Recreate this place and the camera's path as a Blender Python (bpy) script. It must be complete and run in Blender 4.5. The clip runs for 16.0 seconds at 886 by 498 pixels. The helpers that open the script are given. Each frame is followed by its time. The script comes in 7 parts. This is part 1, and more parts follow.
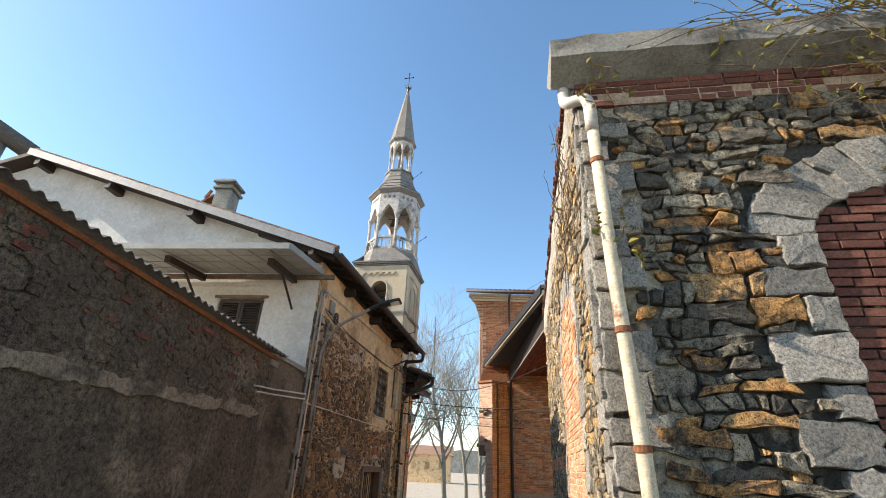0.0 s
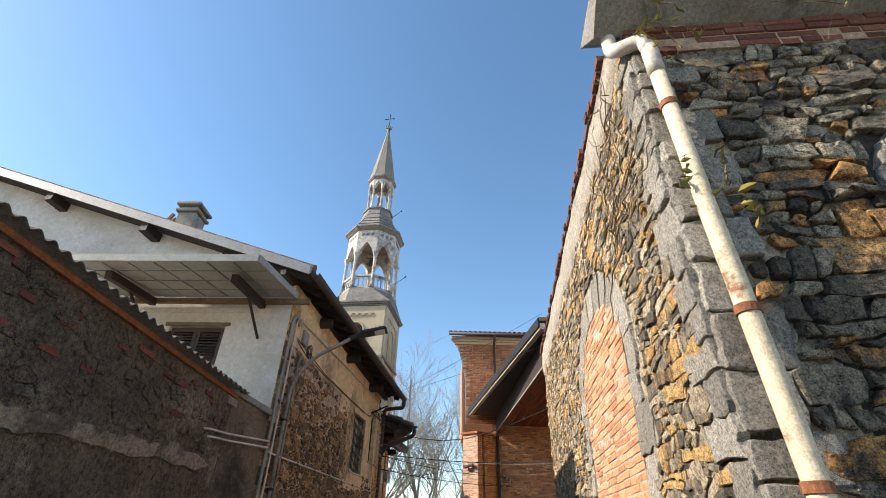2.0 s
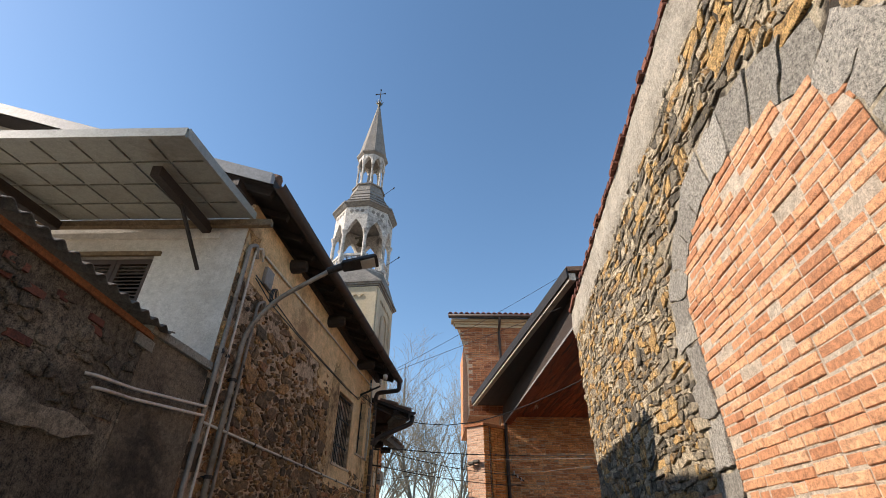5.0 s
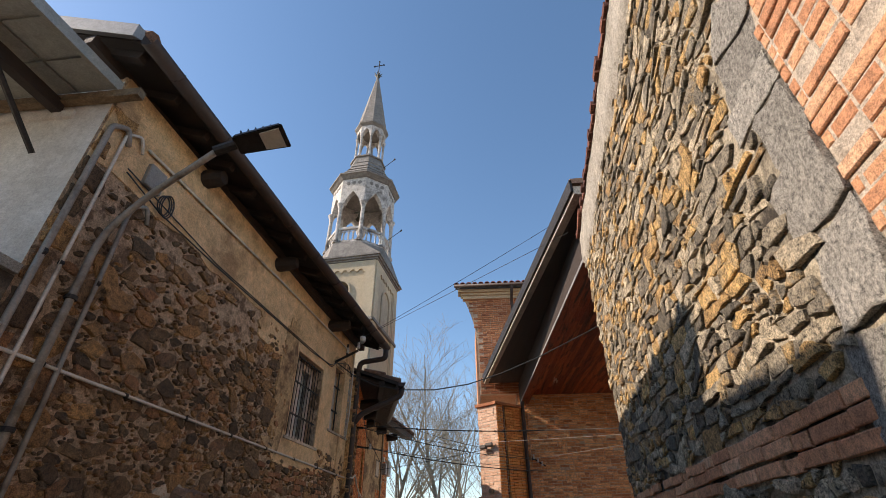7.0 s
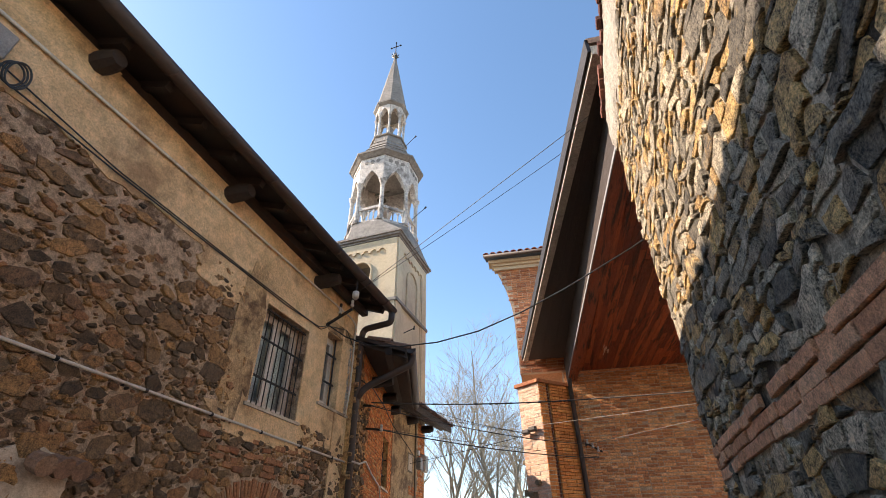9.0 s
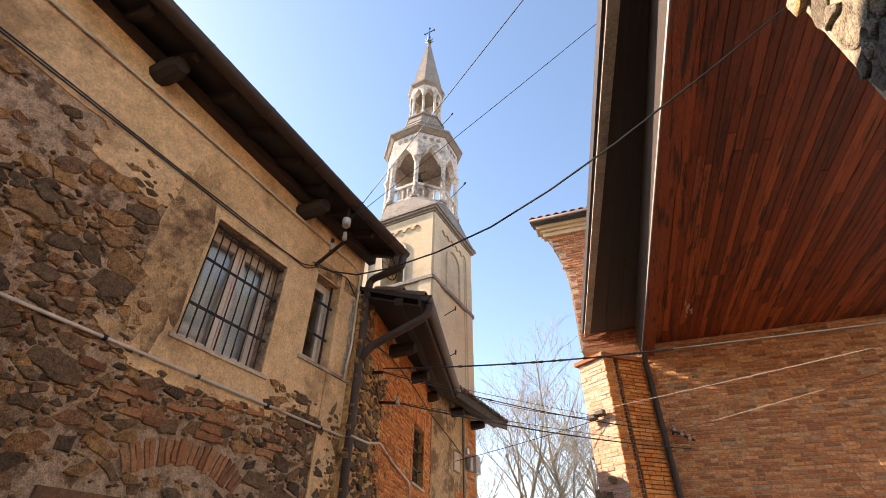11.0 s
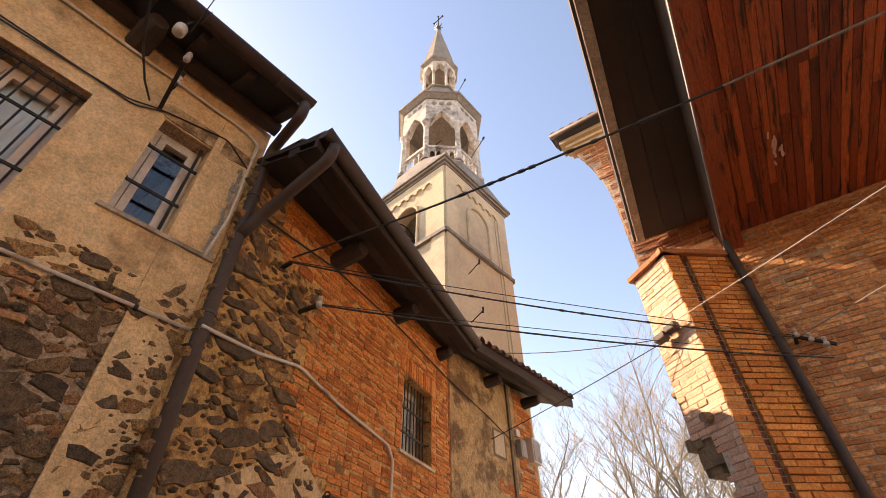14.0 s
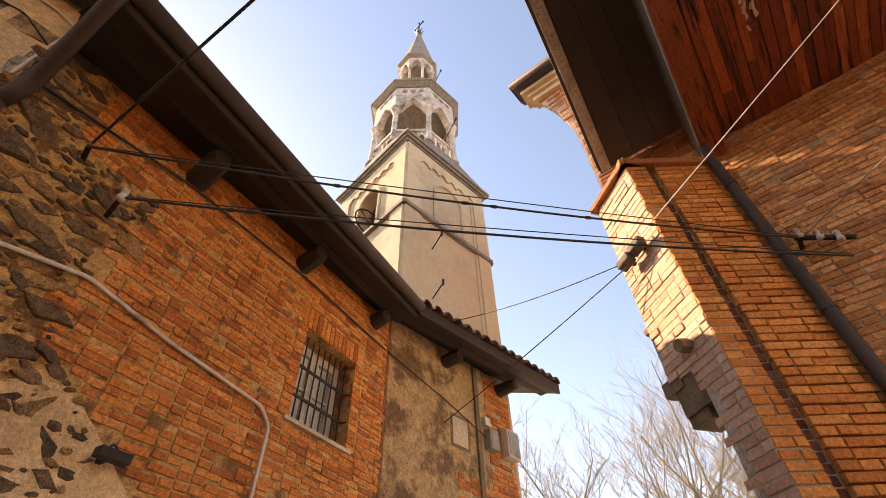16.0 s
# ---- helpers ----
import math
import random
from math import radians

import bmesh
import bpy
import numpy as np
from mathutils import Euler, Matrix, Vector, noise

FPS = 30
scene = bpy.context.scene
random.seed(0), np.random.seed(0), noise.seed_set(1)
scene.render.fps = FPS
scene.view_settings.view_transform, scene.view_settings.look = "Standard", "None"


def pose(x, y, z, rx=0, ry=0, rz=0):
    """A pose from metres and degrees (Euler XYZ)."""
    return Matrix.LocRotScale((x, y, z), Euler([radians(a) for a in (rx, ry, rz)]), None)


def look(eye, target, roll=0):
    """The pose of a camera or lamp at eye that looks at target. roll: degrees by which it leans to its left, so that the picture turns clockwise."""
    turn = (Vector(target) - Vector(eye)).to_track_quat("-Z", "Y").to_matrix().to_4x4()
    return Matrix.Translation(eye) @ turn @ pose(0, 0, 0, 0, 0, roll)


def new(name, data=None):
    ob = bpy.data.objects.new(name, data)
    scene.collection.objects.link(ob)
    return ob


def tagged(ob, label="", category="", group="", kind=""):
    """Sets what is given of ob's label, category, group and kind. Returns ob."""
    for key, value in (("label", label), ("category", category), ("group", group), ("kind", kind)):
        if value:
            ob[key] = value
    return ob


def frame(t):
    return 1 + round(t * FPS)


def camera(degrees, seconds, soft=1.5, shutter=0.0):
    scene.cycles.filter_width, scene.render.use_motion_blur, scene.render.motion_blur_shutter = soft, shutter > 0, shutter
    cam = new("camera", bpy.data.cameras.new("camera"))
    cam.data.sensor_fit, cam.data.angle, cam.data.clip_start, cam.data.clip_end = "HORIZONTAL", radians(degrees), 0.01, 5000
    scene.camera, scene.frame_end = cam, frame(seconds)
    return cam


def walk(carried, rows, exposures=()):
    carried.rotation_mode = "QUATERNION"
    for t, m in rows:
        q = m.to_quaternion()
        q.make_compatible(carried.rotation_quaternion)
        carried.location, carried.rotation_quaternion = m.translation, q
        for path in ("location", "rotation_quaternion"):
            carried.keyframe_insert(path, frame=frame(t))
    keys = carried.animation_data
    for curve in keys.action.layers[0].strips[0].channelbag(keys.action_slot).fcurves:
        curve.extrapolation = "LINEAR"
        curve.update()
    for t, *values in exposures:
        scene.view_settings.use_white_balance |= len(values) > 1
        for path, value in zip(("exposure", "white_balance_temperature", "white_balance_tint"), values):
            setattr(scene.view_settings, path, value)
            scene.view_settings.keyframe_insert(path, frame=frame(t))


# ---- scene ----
cam = camera(87.6, 16.0, 0.4)
EXPOSURES = [(0.0, 0.97, 6900, 12), (3.5, 0.66, 6800, 12), (6.5, 0.52, 7050, 18), (8.5, 1.12, 7150, 18), (11.5, 1.62, 8900, 28), (16.0, 1.72, 10900, 34)]
PATH = [
    (0, (0.0, 0.0, 1.55), (-0.104, 1.804, 2.407), 2.8),
    (0.5, (-0.015, 0.172, 1.529), (-0.105, 1.974, 2.393), 2.6),
    (1, (-0.094, 0.45, 1.538), (-0.154, 2.225, 2.458), 2.3),
    (1.5, (-0.204, 0.732, 1.515), (-0.218, 2.466, 2.512), 2.0),
    (2, (-0.343, 1.09, 1.517), (-0.339, 2.788, 2.574), 1.7),
    (2.5, (-0.597, 1.408, 1.497), (-0.582, 3.102, 2.56), 1.4),
    (3, (-0.724, 1.679, 1.497), (-0.705, 3.363, 2.577), 1.3),
    (3.5, (-0.731, 2.044, 1.476), (-0.682, 3.724, 2.56), 1.1),
    (3.7, (-0.729, 2.194, 1.48), (-0.674, 3.874, 2.564), 1.0),
    (5.8, (-0.253, 4.15, 1.459), (-0.228, 5.828, 2.547), 0.4),
    (6, (-0.172, 4.34, 1.434), (-0.153, 6.017, 2.523), 0.5),
    (6.5, (0.055, 4.818, 1.417), (0.026, 6.497, 2.504), 0.4),
    (7, (0.236, 5.304, 1.384), (0.162, 6.983, 2.47), -0.3),
    (7.5, (0.42, 5.752, 1.346), (0.306, 7.422, 2.44), -1.4),
    (8, (0.532, 6.229, 1.308), (0.38, 7.894, 2.404), -1.5),
    (8.5, (0.683, 6.698, 1.264), (0.47, 8.351, 2.37), -1.1),
    (9, (0.747, 7.159, 1.241), (0.465, 8.795, 2.355), -0.8),
    (9.2, (0.792, 7.365, 1.238), (0.47, 8.991, 2.356), -0.2),
    (11.3, (0.894, 9.522, 1.028), (0.323, 11.023, 2.22), 1.1),
    (11.5, (0.915, 9.727, 0.987), (0.311, 11.212, 2.184), 1.4),
    (12, (0.97, 10.255, 0.936), (0.284, 11.696, 2.141), 2.2),
    (12.5, (0.984, 10.783, 0.88), (0.201, 12.168, 2.091), 3.2),
    (13, (1.034, 11.342, 0.809), (0.213, 12.703, 2.023), 2.7),
    (13.5, (1.088, 11.872, 0.719), (0.274, 13.209, 1.965), 0.2),
    (14, (1.064, 12.388, 0.699), (0.266, 13.657, 2.023), -0.8),
    (14.5, (1.123, 12.881, 0.654), (0.35, 14.081, 2.055), -2.3),
    (15, (1.153, 13.346, 0.615), (0.37, 14.52, 2.033), -3.0),
    (15.5, (1.113, 13.894, 0.607), (0.302, 15.03, 2.04), -1.7),
    (16, (1.127, 14.344, 0.563), (0.31, 15.472, 1.998), -1.9),
]
walk(cam, [(t, look(eye, target, roll)) for t, eye, target, roll in PATH], EXPOSURES)

# ---- light ----
SUN_AZ, SUN_EL = radians(94), radians(33.4)
world = bpy.data.worlds.new("sky")
scene.world = world
world.use_nodes = True
wn = world.node_tree.nodes
sky = wn.new("ShaderNodeTexSky")
sky.sky_type, sky.sun_disc = "NISHITA", False
sky.sun_elevation, sky.sun_rotation = SUN_EL, -SUN_AZ
sky.air_density, sky.dust_density, sky.ozone_density, sky.altitude = 1.05, 0.45, 2.2, 300
azure = wn.new("ShaderNodeHueSaturation")
azure.inputs["Hue"].default_value, azure.inputs["Saturation"].default_value = 0.494, 1.12
world.node_tree.links.new(sky.outputs[0], azure.inputs["Color"])
world.node_tree.links.new(azure.outputs[0], wn["Background"].inputs[0])
wn["Background"].inputs[1].default_value = 0.15
to_sun = Vector((-math.sin(SUN_AZ) * math.cos(SUN_EL), math.cos(SUN_AZ) * math.cos(SUN_EL), math.sin(SUN_EL)))
sun = new("sun", bpy.data.lights.new("sun", "SUN"))
sun.data.energy, sun.data.angle, sun.data.color = 4.8, radians(0.55), (1.0, 0.92, 0.8)
sun.matrix_world = look((-40, 20, 40), Vector((-40, 20, 40)) - to_sun)


# ---- materials ----
def nodes_of(name):
    m = bpy.data.materials.new(name)
    m.use_nodes = True
    return m, m.node_tree.nodes, m.node_tree.links


def ramp(N, stops, interp="LINEAR"):
    r = N.new("ShaderNodeValToRGB")
    r.color_ramp.interpolation = interp
    e = r.color_ramp.elements
    while len(e) < len(stops):
        e.new(0.5)
    for el, (p, c) in zip(e, stops):
        el.position, el.color = p, (*c, 1)
    return r


def surface(name, stops, scale=3.0, fine=40.0, rough=0.85, bump=0.35, metal=0.0, stain=None, stain_at=(0.5, 0.62), piece=0.0, blotch=0.5, stretch=(1, 1, 1), grain=0.45):
    """A weathered surface: colour from coarse and fine noise, an optional stain colour, and optional variation from piece to piece."""
    m, N, L = nodes_of(name)
    b = N["Principled BSDF"]
    mp = N.new("ShaderNodeMapping")
    mp.inputs["Scale"].default_value = stretch
    geo = N.new("ShaderNodeNewGeometry")
    L.new(geo.outputs["Position"], mp.inputs[0])
    n1, n2 = N.new("ShaderNodeTexNoise"), N.new("ShaderNodeTexNoise")
    n1.inputs["Scale"].default_value, n1.inputs["Detail"].default_value = scale, 6
    n2.inputs["Scale"].default_value, n2.inputs["Detail"].default_value = fine, 5
    n2.inputs["Roughness"].default_value = 0.7
    L.new(mp.outputs[0], n1.inputs[0])
    L.new(mp.outputs[0], n2.inputs[0])
    mix = N.new("ShaderNodeMix")
    mix.inputs[0].default_value = 1 - blotch
    L.new(n1.outputs[0], mix.inputs[2])
    L.new(n2.outputs[0], mix.inputs[3])
    val = mix.outputs[0]
    if piece:
        oi = N.new("ShaderNodeObjectInfo")
        add, fr = N.new("ShaderNodeMath"), N.new("ShaderNodeMath")
        fr.operation = "FRACT"
        L.new(oi.outputs["Random"], add.inputs[0])
        L.new(geo.outputs["Random Per Island"], add.inputs[1])
        L.new(add.outputs[0], fr.inputs[0])
        mx = N.new("ShaderNodeMix")
        mx.inputs[0].default_value = piece
        L.new(val, mx.inputs[2])
        L.new(fr.outputs[0], mx.inputs[3])
        val = mx.outputs[0]
    r = ramp(N, stops)
    L.new(val, r.inputs[0])
    col = r.outputs[0]
    if stain:
        n3 = N.new("ShaderNodeTexNoise")
        n3.inputs["Scale"].default_value, n3.inputs["Detail"].default_value = scale * 0.45, 8
        n3.inputs["Roughness"].default_value = 0.65
        off = N.new("ShaderNodeMapping")
        off.inputs["Location"].default_value = (7.3, 2.1, 4.4)
        L.new(mp.outputs[0], off.inputs[0])
        L.new(off.outputs[0], n3.inputs[0])
        rr = ramp(N, [(stain_at[0], (0, 0, 0)), (stain_at[1], (1, 1, 1))])
        L.new(n3.outputs[0], rr.inputs[0])
        cm = N.new("ShaderNodeMix")
        cm.data_type = "RGBA"
        cm.inputs[7].default_value = (*stain, 1)
        L.new(rr.outputs[0], cm.inputs[0])
        L.new(col, cm.inputs[6])
        col = cm.outputs[2]
    n4, n5 = N.new("ShaderNodeTexNoise"), N.new("ShaderNodeTexNoise")
    n4.inputs["Scale"].default_value, n4.inputs["Detail"].default_value, n4.inputs["Roughness"].default_value = fine * 0.45, 8, 0.75
    n5.inputs["Scale"].default_value, n5.inputs["Detail"].default_value, n5.inputs["Roughness"].default_value = fine * 2.2, 3, 0.8
    L.new(mp.outputs[0], n4.inputs[0])
    L.new(mp.outputs[0], n5.inputs[0])
    g1 = N.new("ShaderNodeMath")
    L.new(n4.outputs[0], g1.inputs[0])
    L.new(n5.outputs[0], g1.inputs[1])
    g2 = N.new("ShaderNodeMapRange")
    g2.inputs["From Min"].default_value, g2.inputs["From Max"].default_value = 0.80, 1.20
    g2.inputs["To Min"].default_value, g2.inputs["To Max"].default_value = 1 - grain, 1 + grain
    L.new(g1.outputs[0], g2.inputs[0])
    gm = N.new("ShaderNodeVectorMath")
    gm.operation = "SCALE"
    L.new(col, gm.inputs[0])
    L.new(g2.outputs[0], gm.inputs["Scale"])
    L.new(gm.outputs[0], b.inputs["Base Color"])
    b.inputs["Roughness"].default_value, b.inputs["Metallic"].default_value = rough, metal
    if bump:
        bp = N.new("ShaderNodeBump")
        bp.inputs["Strength"].default_value, bp.inputs["Distance"].default_value = bump, 0.025
        L.new(g1.outputs[0], bp.inputs["Height"])
        L.new(bp.outputs[0], b.inputs["Normal"])
    return m


def glass_pane(name, tint=(0.86, 0.9, 0.9)):
    m, N, L = nodes_of(name)
    b = N["Principled BSDF"]
    b.inputs["Base Color"].default_value = (*tint, 1)
    b.inputs["Roughness"].default_value = 0.02
    b.inputs["Transmission Weight"].default_value = 1.0
    b.inputs["IOR"].default_value = 1.5
    return m


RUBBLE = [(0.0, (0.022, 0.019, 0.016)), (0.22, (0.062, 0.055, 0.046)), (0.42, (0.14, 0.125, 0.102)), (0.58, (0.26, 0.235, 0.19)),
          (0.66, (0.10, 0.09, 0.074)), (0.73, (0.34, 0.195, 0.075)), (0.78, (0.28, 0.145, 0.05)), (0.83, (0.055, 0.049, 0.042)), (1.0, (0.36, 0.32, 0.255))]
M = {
    # Dark copy of the barn stone: the front's shade is in its colour.
    "rubble": surface("shaded_rubble_stone", [(p, (r * 1.45, g * 1.36, b * 1.18)) for p, (r, g, b) in RUBBLE], 9, 55, 0.9, 0.8, piece=0.66, stain=(0.045, 0.037, 0.028), stain_at=(0.55, 0.63), grain=1.0),
    "shard": surface("flush_stone", [(0, (0.05, 0.034, 0.022)), (0.2, (0.13, 0.083, 0.047)), (0.38, (0.235, 0.14, 0.07)), (0.5, (0.39, 0.21, 0.083)), (0.62, (0.135, 0.098, 0.06)), (0.75, (0.33, 0.155, 0.07)), (0.88, (0.46, 0.265, 0.105)), (1, (0.092, 0.068, 0.047))], 10, 50, 0.9, 0.9, piece=0.78, grain=0.75),
    # Lighter copy of the barn stone: sunlight on the side wall is in its colour.
    "rubble_lit": surface("sunlit_buff_rubble", [(0.0, (0.045, 0.037, 0.027)), (0.2, (0.13, 0.108, 0.077)), (0.36, (0.29, 0.242, 0.172)), (0.5, (0.53, 0.43, 0.29)), (0.6, (0.20, 0.17, 0.125)), (0.68, (0.57, 0.36, 0.14)), (0.78, (0.40, 0.235, 0.09)), (0.85, (0.11, 0.092, 0.067)), (1.0, (0.64, 0.54, 0.39))], 9, 50, 0.9, 0.9, piece=0.66, stain=(0.45, 0.30, 0.13), stain_at=(0.60, 0.70), grain=0.9),
    "granite": surface("grey_granite", [(0.2, (0.18, 0.163, 0.138)), (0.5, (0.36, 0.33, 0.28)), (0.8, (0.53, 0.49, 0.42))], 14, 130, 0.88, 0.8, piece=0.35, blotch=0.4, grain=0.9),
    "mortar": surface("lime_mortar", [(0.25, (0.200, 0.175, 0.138)), (0.5, (0.450, 0.400, 0.325)), (0.75, (0.625, 0.562, 0.463))], 4, 70, 0.95, 0.8),
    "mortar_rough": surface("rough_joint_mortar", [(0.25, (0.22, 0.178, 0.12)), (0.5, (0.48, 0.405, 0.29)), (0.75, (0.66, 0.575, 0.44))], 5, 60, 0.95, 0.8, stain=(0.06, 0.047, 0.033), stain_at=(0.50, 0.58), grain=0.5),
    # Mortar of the barn front, darkened in colour for the shaded side.
    "mortar_dark": surface("shaded_front_mortar", [(0.25, (0.02, 0.018, 0.015)), (0.5, (0.05, 0.045, 0.037)), (0.75, (0.10, 0.09, 0.074))], 5, 60, 0.95, 0.6, stain=(0.38, 0.345, 0.285), stain_at=(0.56, 0.62), grain=0.6),
    "mortar_warm": surface("warm_mortar", [(0.2, (0.34, 0.225, 0.14)), (0.5, (0.54, 0.385, 0.255)), (0.8, (0.70, 0.53, 0.38))], 11, 38, 0.95, 1.0, stain=(0.22, 0.14, 0.085), stain_at=(0.52, 0.59), grain=0.5),
    "mortar_ochre": surface("ochre_mortar", [(0.2, (0.44, 0.235, 0.09)), (0.5, (0.66, 0.385, 0.15)), (0.8, (0.76, 0.50, 0.235))], 9, 38, 0.95, 1.0, stain=(0.27, 0.12, 0.042), stain_at=(0.50, 0.58), grain=0.45),
    "brick": surface("orange_brick", [(0.0, (0.25, 0.06, 0.018)), (0.35, (0.52, 0.15, 0.036)), (0.7, (0.70, 0.245, 0.062)), (0.9, (0.70, 0.33, 0.12)), (1, (0.36, 0.15, 0.06))], 8, 90, 0.9, 0.6, piece=0.62, grain=0.7),
    "brick_pier": surface("bright_orange_brick", [(0.0, (0.42, 0.13, 0.035)), (0.4, (0.62, 0.22, 0.058)), (0.75, (0.74, 0.31, 0.09)), (1, (0.70, 0.37, 0.15))], 8, 90, 0.9, 0.5, piece=0.6, grain=0.55),
    "brick_dull": surface("dull_red_brick", [(0.0, (0.20, 0.065, 0.03)), (0.4, (0.38, 0.14, 0.06)), (0.75, (0.50, 0.205, 0.088)), (1.0, (0.58, 0.30, 0.15))], 6, 90, 0.9, 0.5, piece=0.7, grain=0.6),
    "brick_old": surface("worn_brown_brick", [(0.1, (0.17, 0.07, 0.035)), (0.5, (0.36, 0.15, 0.065)), (0.9, (0.50, 0.25, 0.12))], 10, 90, 0.9, 0.6, piece=0.6, grain=0.6),
    "wood_brown": surface("brown_painted_wood", [(0.2, (0.085, 0.037, 0.017)), (0.5, (0.15, 0.068, 0.03)), (0.8, (0.22, 0.11, 0.05))], 8, 60, 0.7, 0.4),
    "wood_yellow": surface("yellow_varnished_slats", [(0.2, (0.36, 0.22, 0.09)), (0.5, (0.52, 0.34, 0.15)), (0.8, (0.64, 0.45, 0.22))], 8, 60, 0.7, 0.3, piece=0.4),
    # Red brick with the shade of the barn front and coping in its colour.
    "brick_red": surface("shade_dark_red_brick", [(0.1, (0.07, 0.025, 0.018)), (0.5, (0.16, 0.052, 0.032)), (0.9, (0.235, 0.09, 0.056))], 14, 120, 0.9, 0.5, piece=0.6, grain=0.6),
    # Pier brick for the sunlit face: its brightness is in the paler colour.
    "brick_pale": surface("sunlit_pink_brick", [(0.1, (0.48, 0.265, 0.165)), (0.5, (0.61, 0.37, 0.25)), (0.9, (0.69, 0.47, 0.335))], 14, 90, 0.9, 0.5, piece=0.6, grain=0.4),
    "brick_brown": surface("brown_brick", [(0.0, (0.26, 0.095, 0.038)), (0.35, (0.56, 0.23, 0.088)), (0.7, (0.74, 0.36, 0.15)), (1.0, (0.82, 0.50, 0.27))], 6, 60, 0.9, 0.6, piece=0.7, grain=0.6),
    "brick_rose": surface("rose_brick", [(0.0, (0.34, 0.14, 0.07)), (0.35, (0.56, 0.26, 0.13)), (0.7, (0.68, 0.355, 0.19)), (1.0, (0.72, 0.47, 0.31))], 12, 80, 0.9, 0.6, piece=0.6, grain=0.5),
    "joint": surface("brick_joint", [(0.3, (0.42, 0.335, 0.25)), (0.7, (0.64, 0.545, 0.43))], 8, 60, 0.95, 0.7),
    "joint_brown": surface("brown_joint", [(0.3, (0.36, 0.235, 0.145)), (0.7, (0.64, 0.47, 0.33))], 8, 60, 0.95, 0.7),
    "plaster": surface("ochre_plaster", [(0.25, (0.54, 0.345, 0.175)), (0.5, (0.74, 0.50, 0.27)), (0.75, (0.83, 0.61, 0.37))], 2.6, 22, 0.93, 0.9, stain=(0.42, 0.26, 0.135), stain_at=(0.52, 0.64), blotch=0.7, grain=0.26),
    "plaster_worn": surface("worn_brown_plaster", [(0.2, (0.27, 0.155, 0.072)), (0.5, (0.50, 0.325, 0.165)), (0.8, (0.66, 0.47, 0.27))], 5, 26, 0.93, 0.9, stain=(0.20, 0.115, 0.058), stain_at=(0.48, 0.57), grain=0.45),
    "plaster_grey": surface("grey_cement_render", [(0.2, (0.36, 0.29, 0.22)), (0.5, (0.52, 0.425, 0.32)), (0.8, (0.62, 0.52, 0.41))], 2.2, 60, 0.93, 0.3, stain=(0.22, 0.17, 0.125), stain_at=(0.48, 0.62), grain=0.3),
    "garden_pale": surface("pale_flaking_render", [(0.2, (0.16, 0.13, 0.095)), (0.5, (0.29, 0.24, 0.178)), (0.8, (0.40, 0.34, 0.26))], 5, 60, 0.95, 0.8, stain=(0.13, 0.105, 0.077), stain_at=(0.50, 0.58), grain=0.7),
    "plaster_end": surface("stained_brown_plaster", [(0.2, (0.09, 0.066, 0.045)), (0.5, (0.17, 0.13, 0.09)), (0.8, (0.26, 0.205, 0.145))], 3, 60, 0.95, 0.7, stain=(0.05, 0.038, 0.027), stain_at=(0.46, 0.60), grain=0.6),
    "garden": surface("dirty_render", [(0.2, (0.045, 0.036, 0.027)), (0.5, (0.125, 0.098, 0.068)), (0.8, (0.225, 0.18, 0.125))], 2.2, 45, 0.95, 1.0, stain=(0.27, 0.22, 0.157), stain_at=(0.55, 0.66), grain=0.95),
    "white": surface("white_wash", [(0.2, (0.48, 0.455, 0.415)), (0.5, (0.58, 0.56, 0.525)), (0.8, (0.68, 0.665, 0.635))], 1.5, 30, 0.9, 0.5, stain=(0.42, 0.38, 0.325), stain_at=(0.54, 0.72), grain=0.18),
    "concrete": surface("lichened_concrete", [(0.2, (0.15, 0.14, 0.115)), (0.5, (0.33, 0.31, 0.265)), (0.8, (0.48, 0.46, 0.4))], 4, 90, 0.93, 0.8, stain=(0.10, 0.095, 0.08), stain_at=(0.52, 0.66)),
    "stone_pale": surface("pale_tower_stone", [(0.2, (0.26, 0.235, 0.21)), (0.5, (0.50, 0.47, 0.43)), (0.8, (0.70, 0.68, 0.645))], 2.0, 22, 0.88, 0.6, stain=(0.13, 0.115, 0.10), stain_at=(0.53, 0.64), grain=0.5),
    "stone_grey": surface("grey_tower_stone", [(0.2, (0.12, 0.11, 0.10)), (0.5, (0.21, 0.193, 0.172)), (0.8, (0.30, 0.28, 0.255))], 2.2, 22, 0.9, 0.5, grain=0.4),
    "tower": surface("tower_plaster", [(0.2, (0.40, 0.315, 0.21)), (0.5, (0.52, 0.425, 0.29)), (0.8, (0.60, 0.51, 0.37))], 0.9, 25, 0.92, 0.25, stain=(0.36, 0.29, 0.21), stain_at=(0.5, 0.66), grain=0.12),
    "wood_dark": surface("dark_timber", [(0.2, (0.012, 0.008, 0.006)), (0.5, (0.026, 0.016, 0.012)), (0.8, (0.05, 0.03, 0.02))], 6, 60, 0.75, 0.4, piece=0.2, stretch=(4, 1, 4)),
    "wood_red": surface("stained_planks", [(0.1, (0.06, 0.014, 0.007)), (0.5, (0.23, 0.048, 0.019)), (0.85, (0.52, 0.145, 0.05))], 5, 40, 0.5, 0.4, piece=0.5, stretch=(8, 0.6, 8), stain=(0.03, 0.010, 0.007), stain_at=(0.53, 0.62), grain=0.6),
    "wood_old": surface("weathered_wood", [(0.2, (0.09, 0.06, 0.035)), (0.5, (0.17, 0.12, 0.07)), (0.8, (0.28, 0.21, 0.13))], 8, 60, 0.85, 0.4),
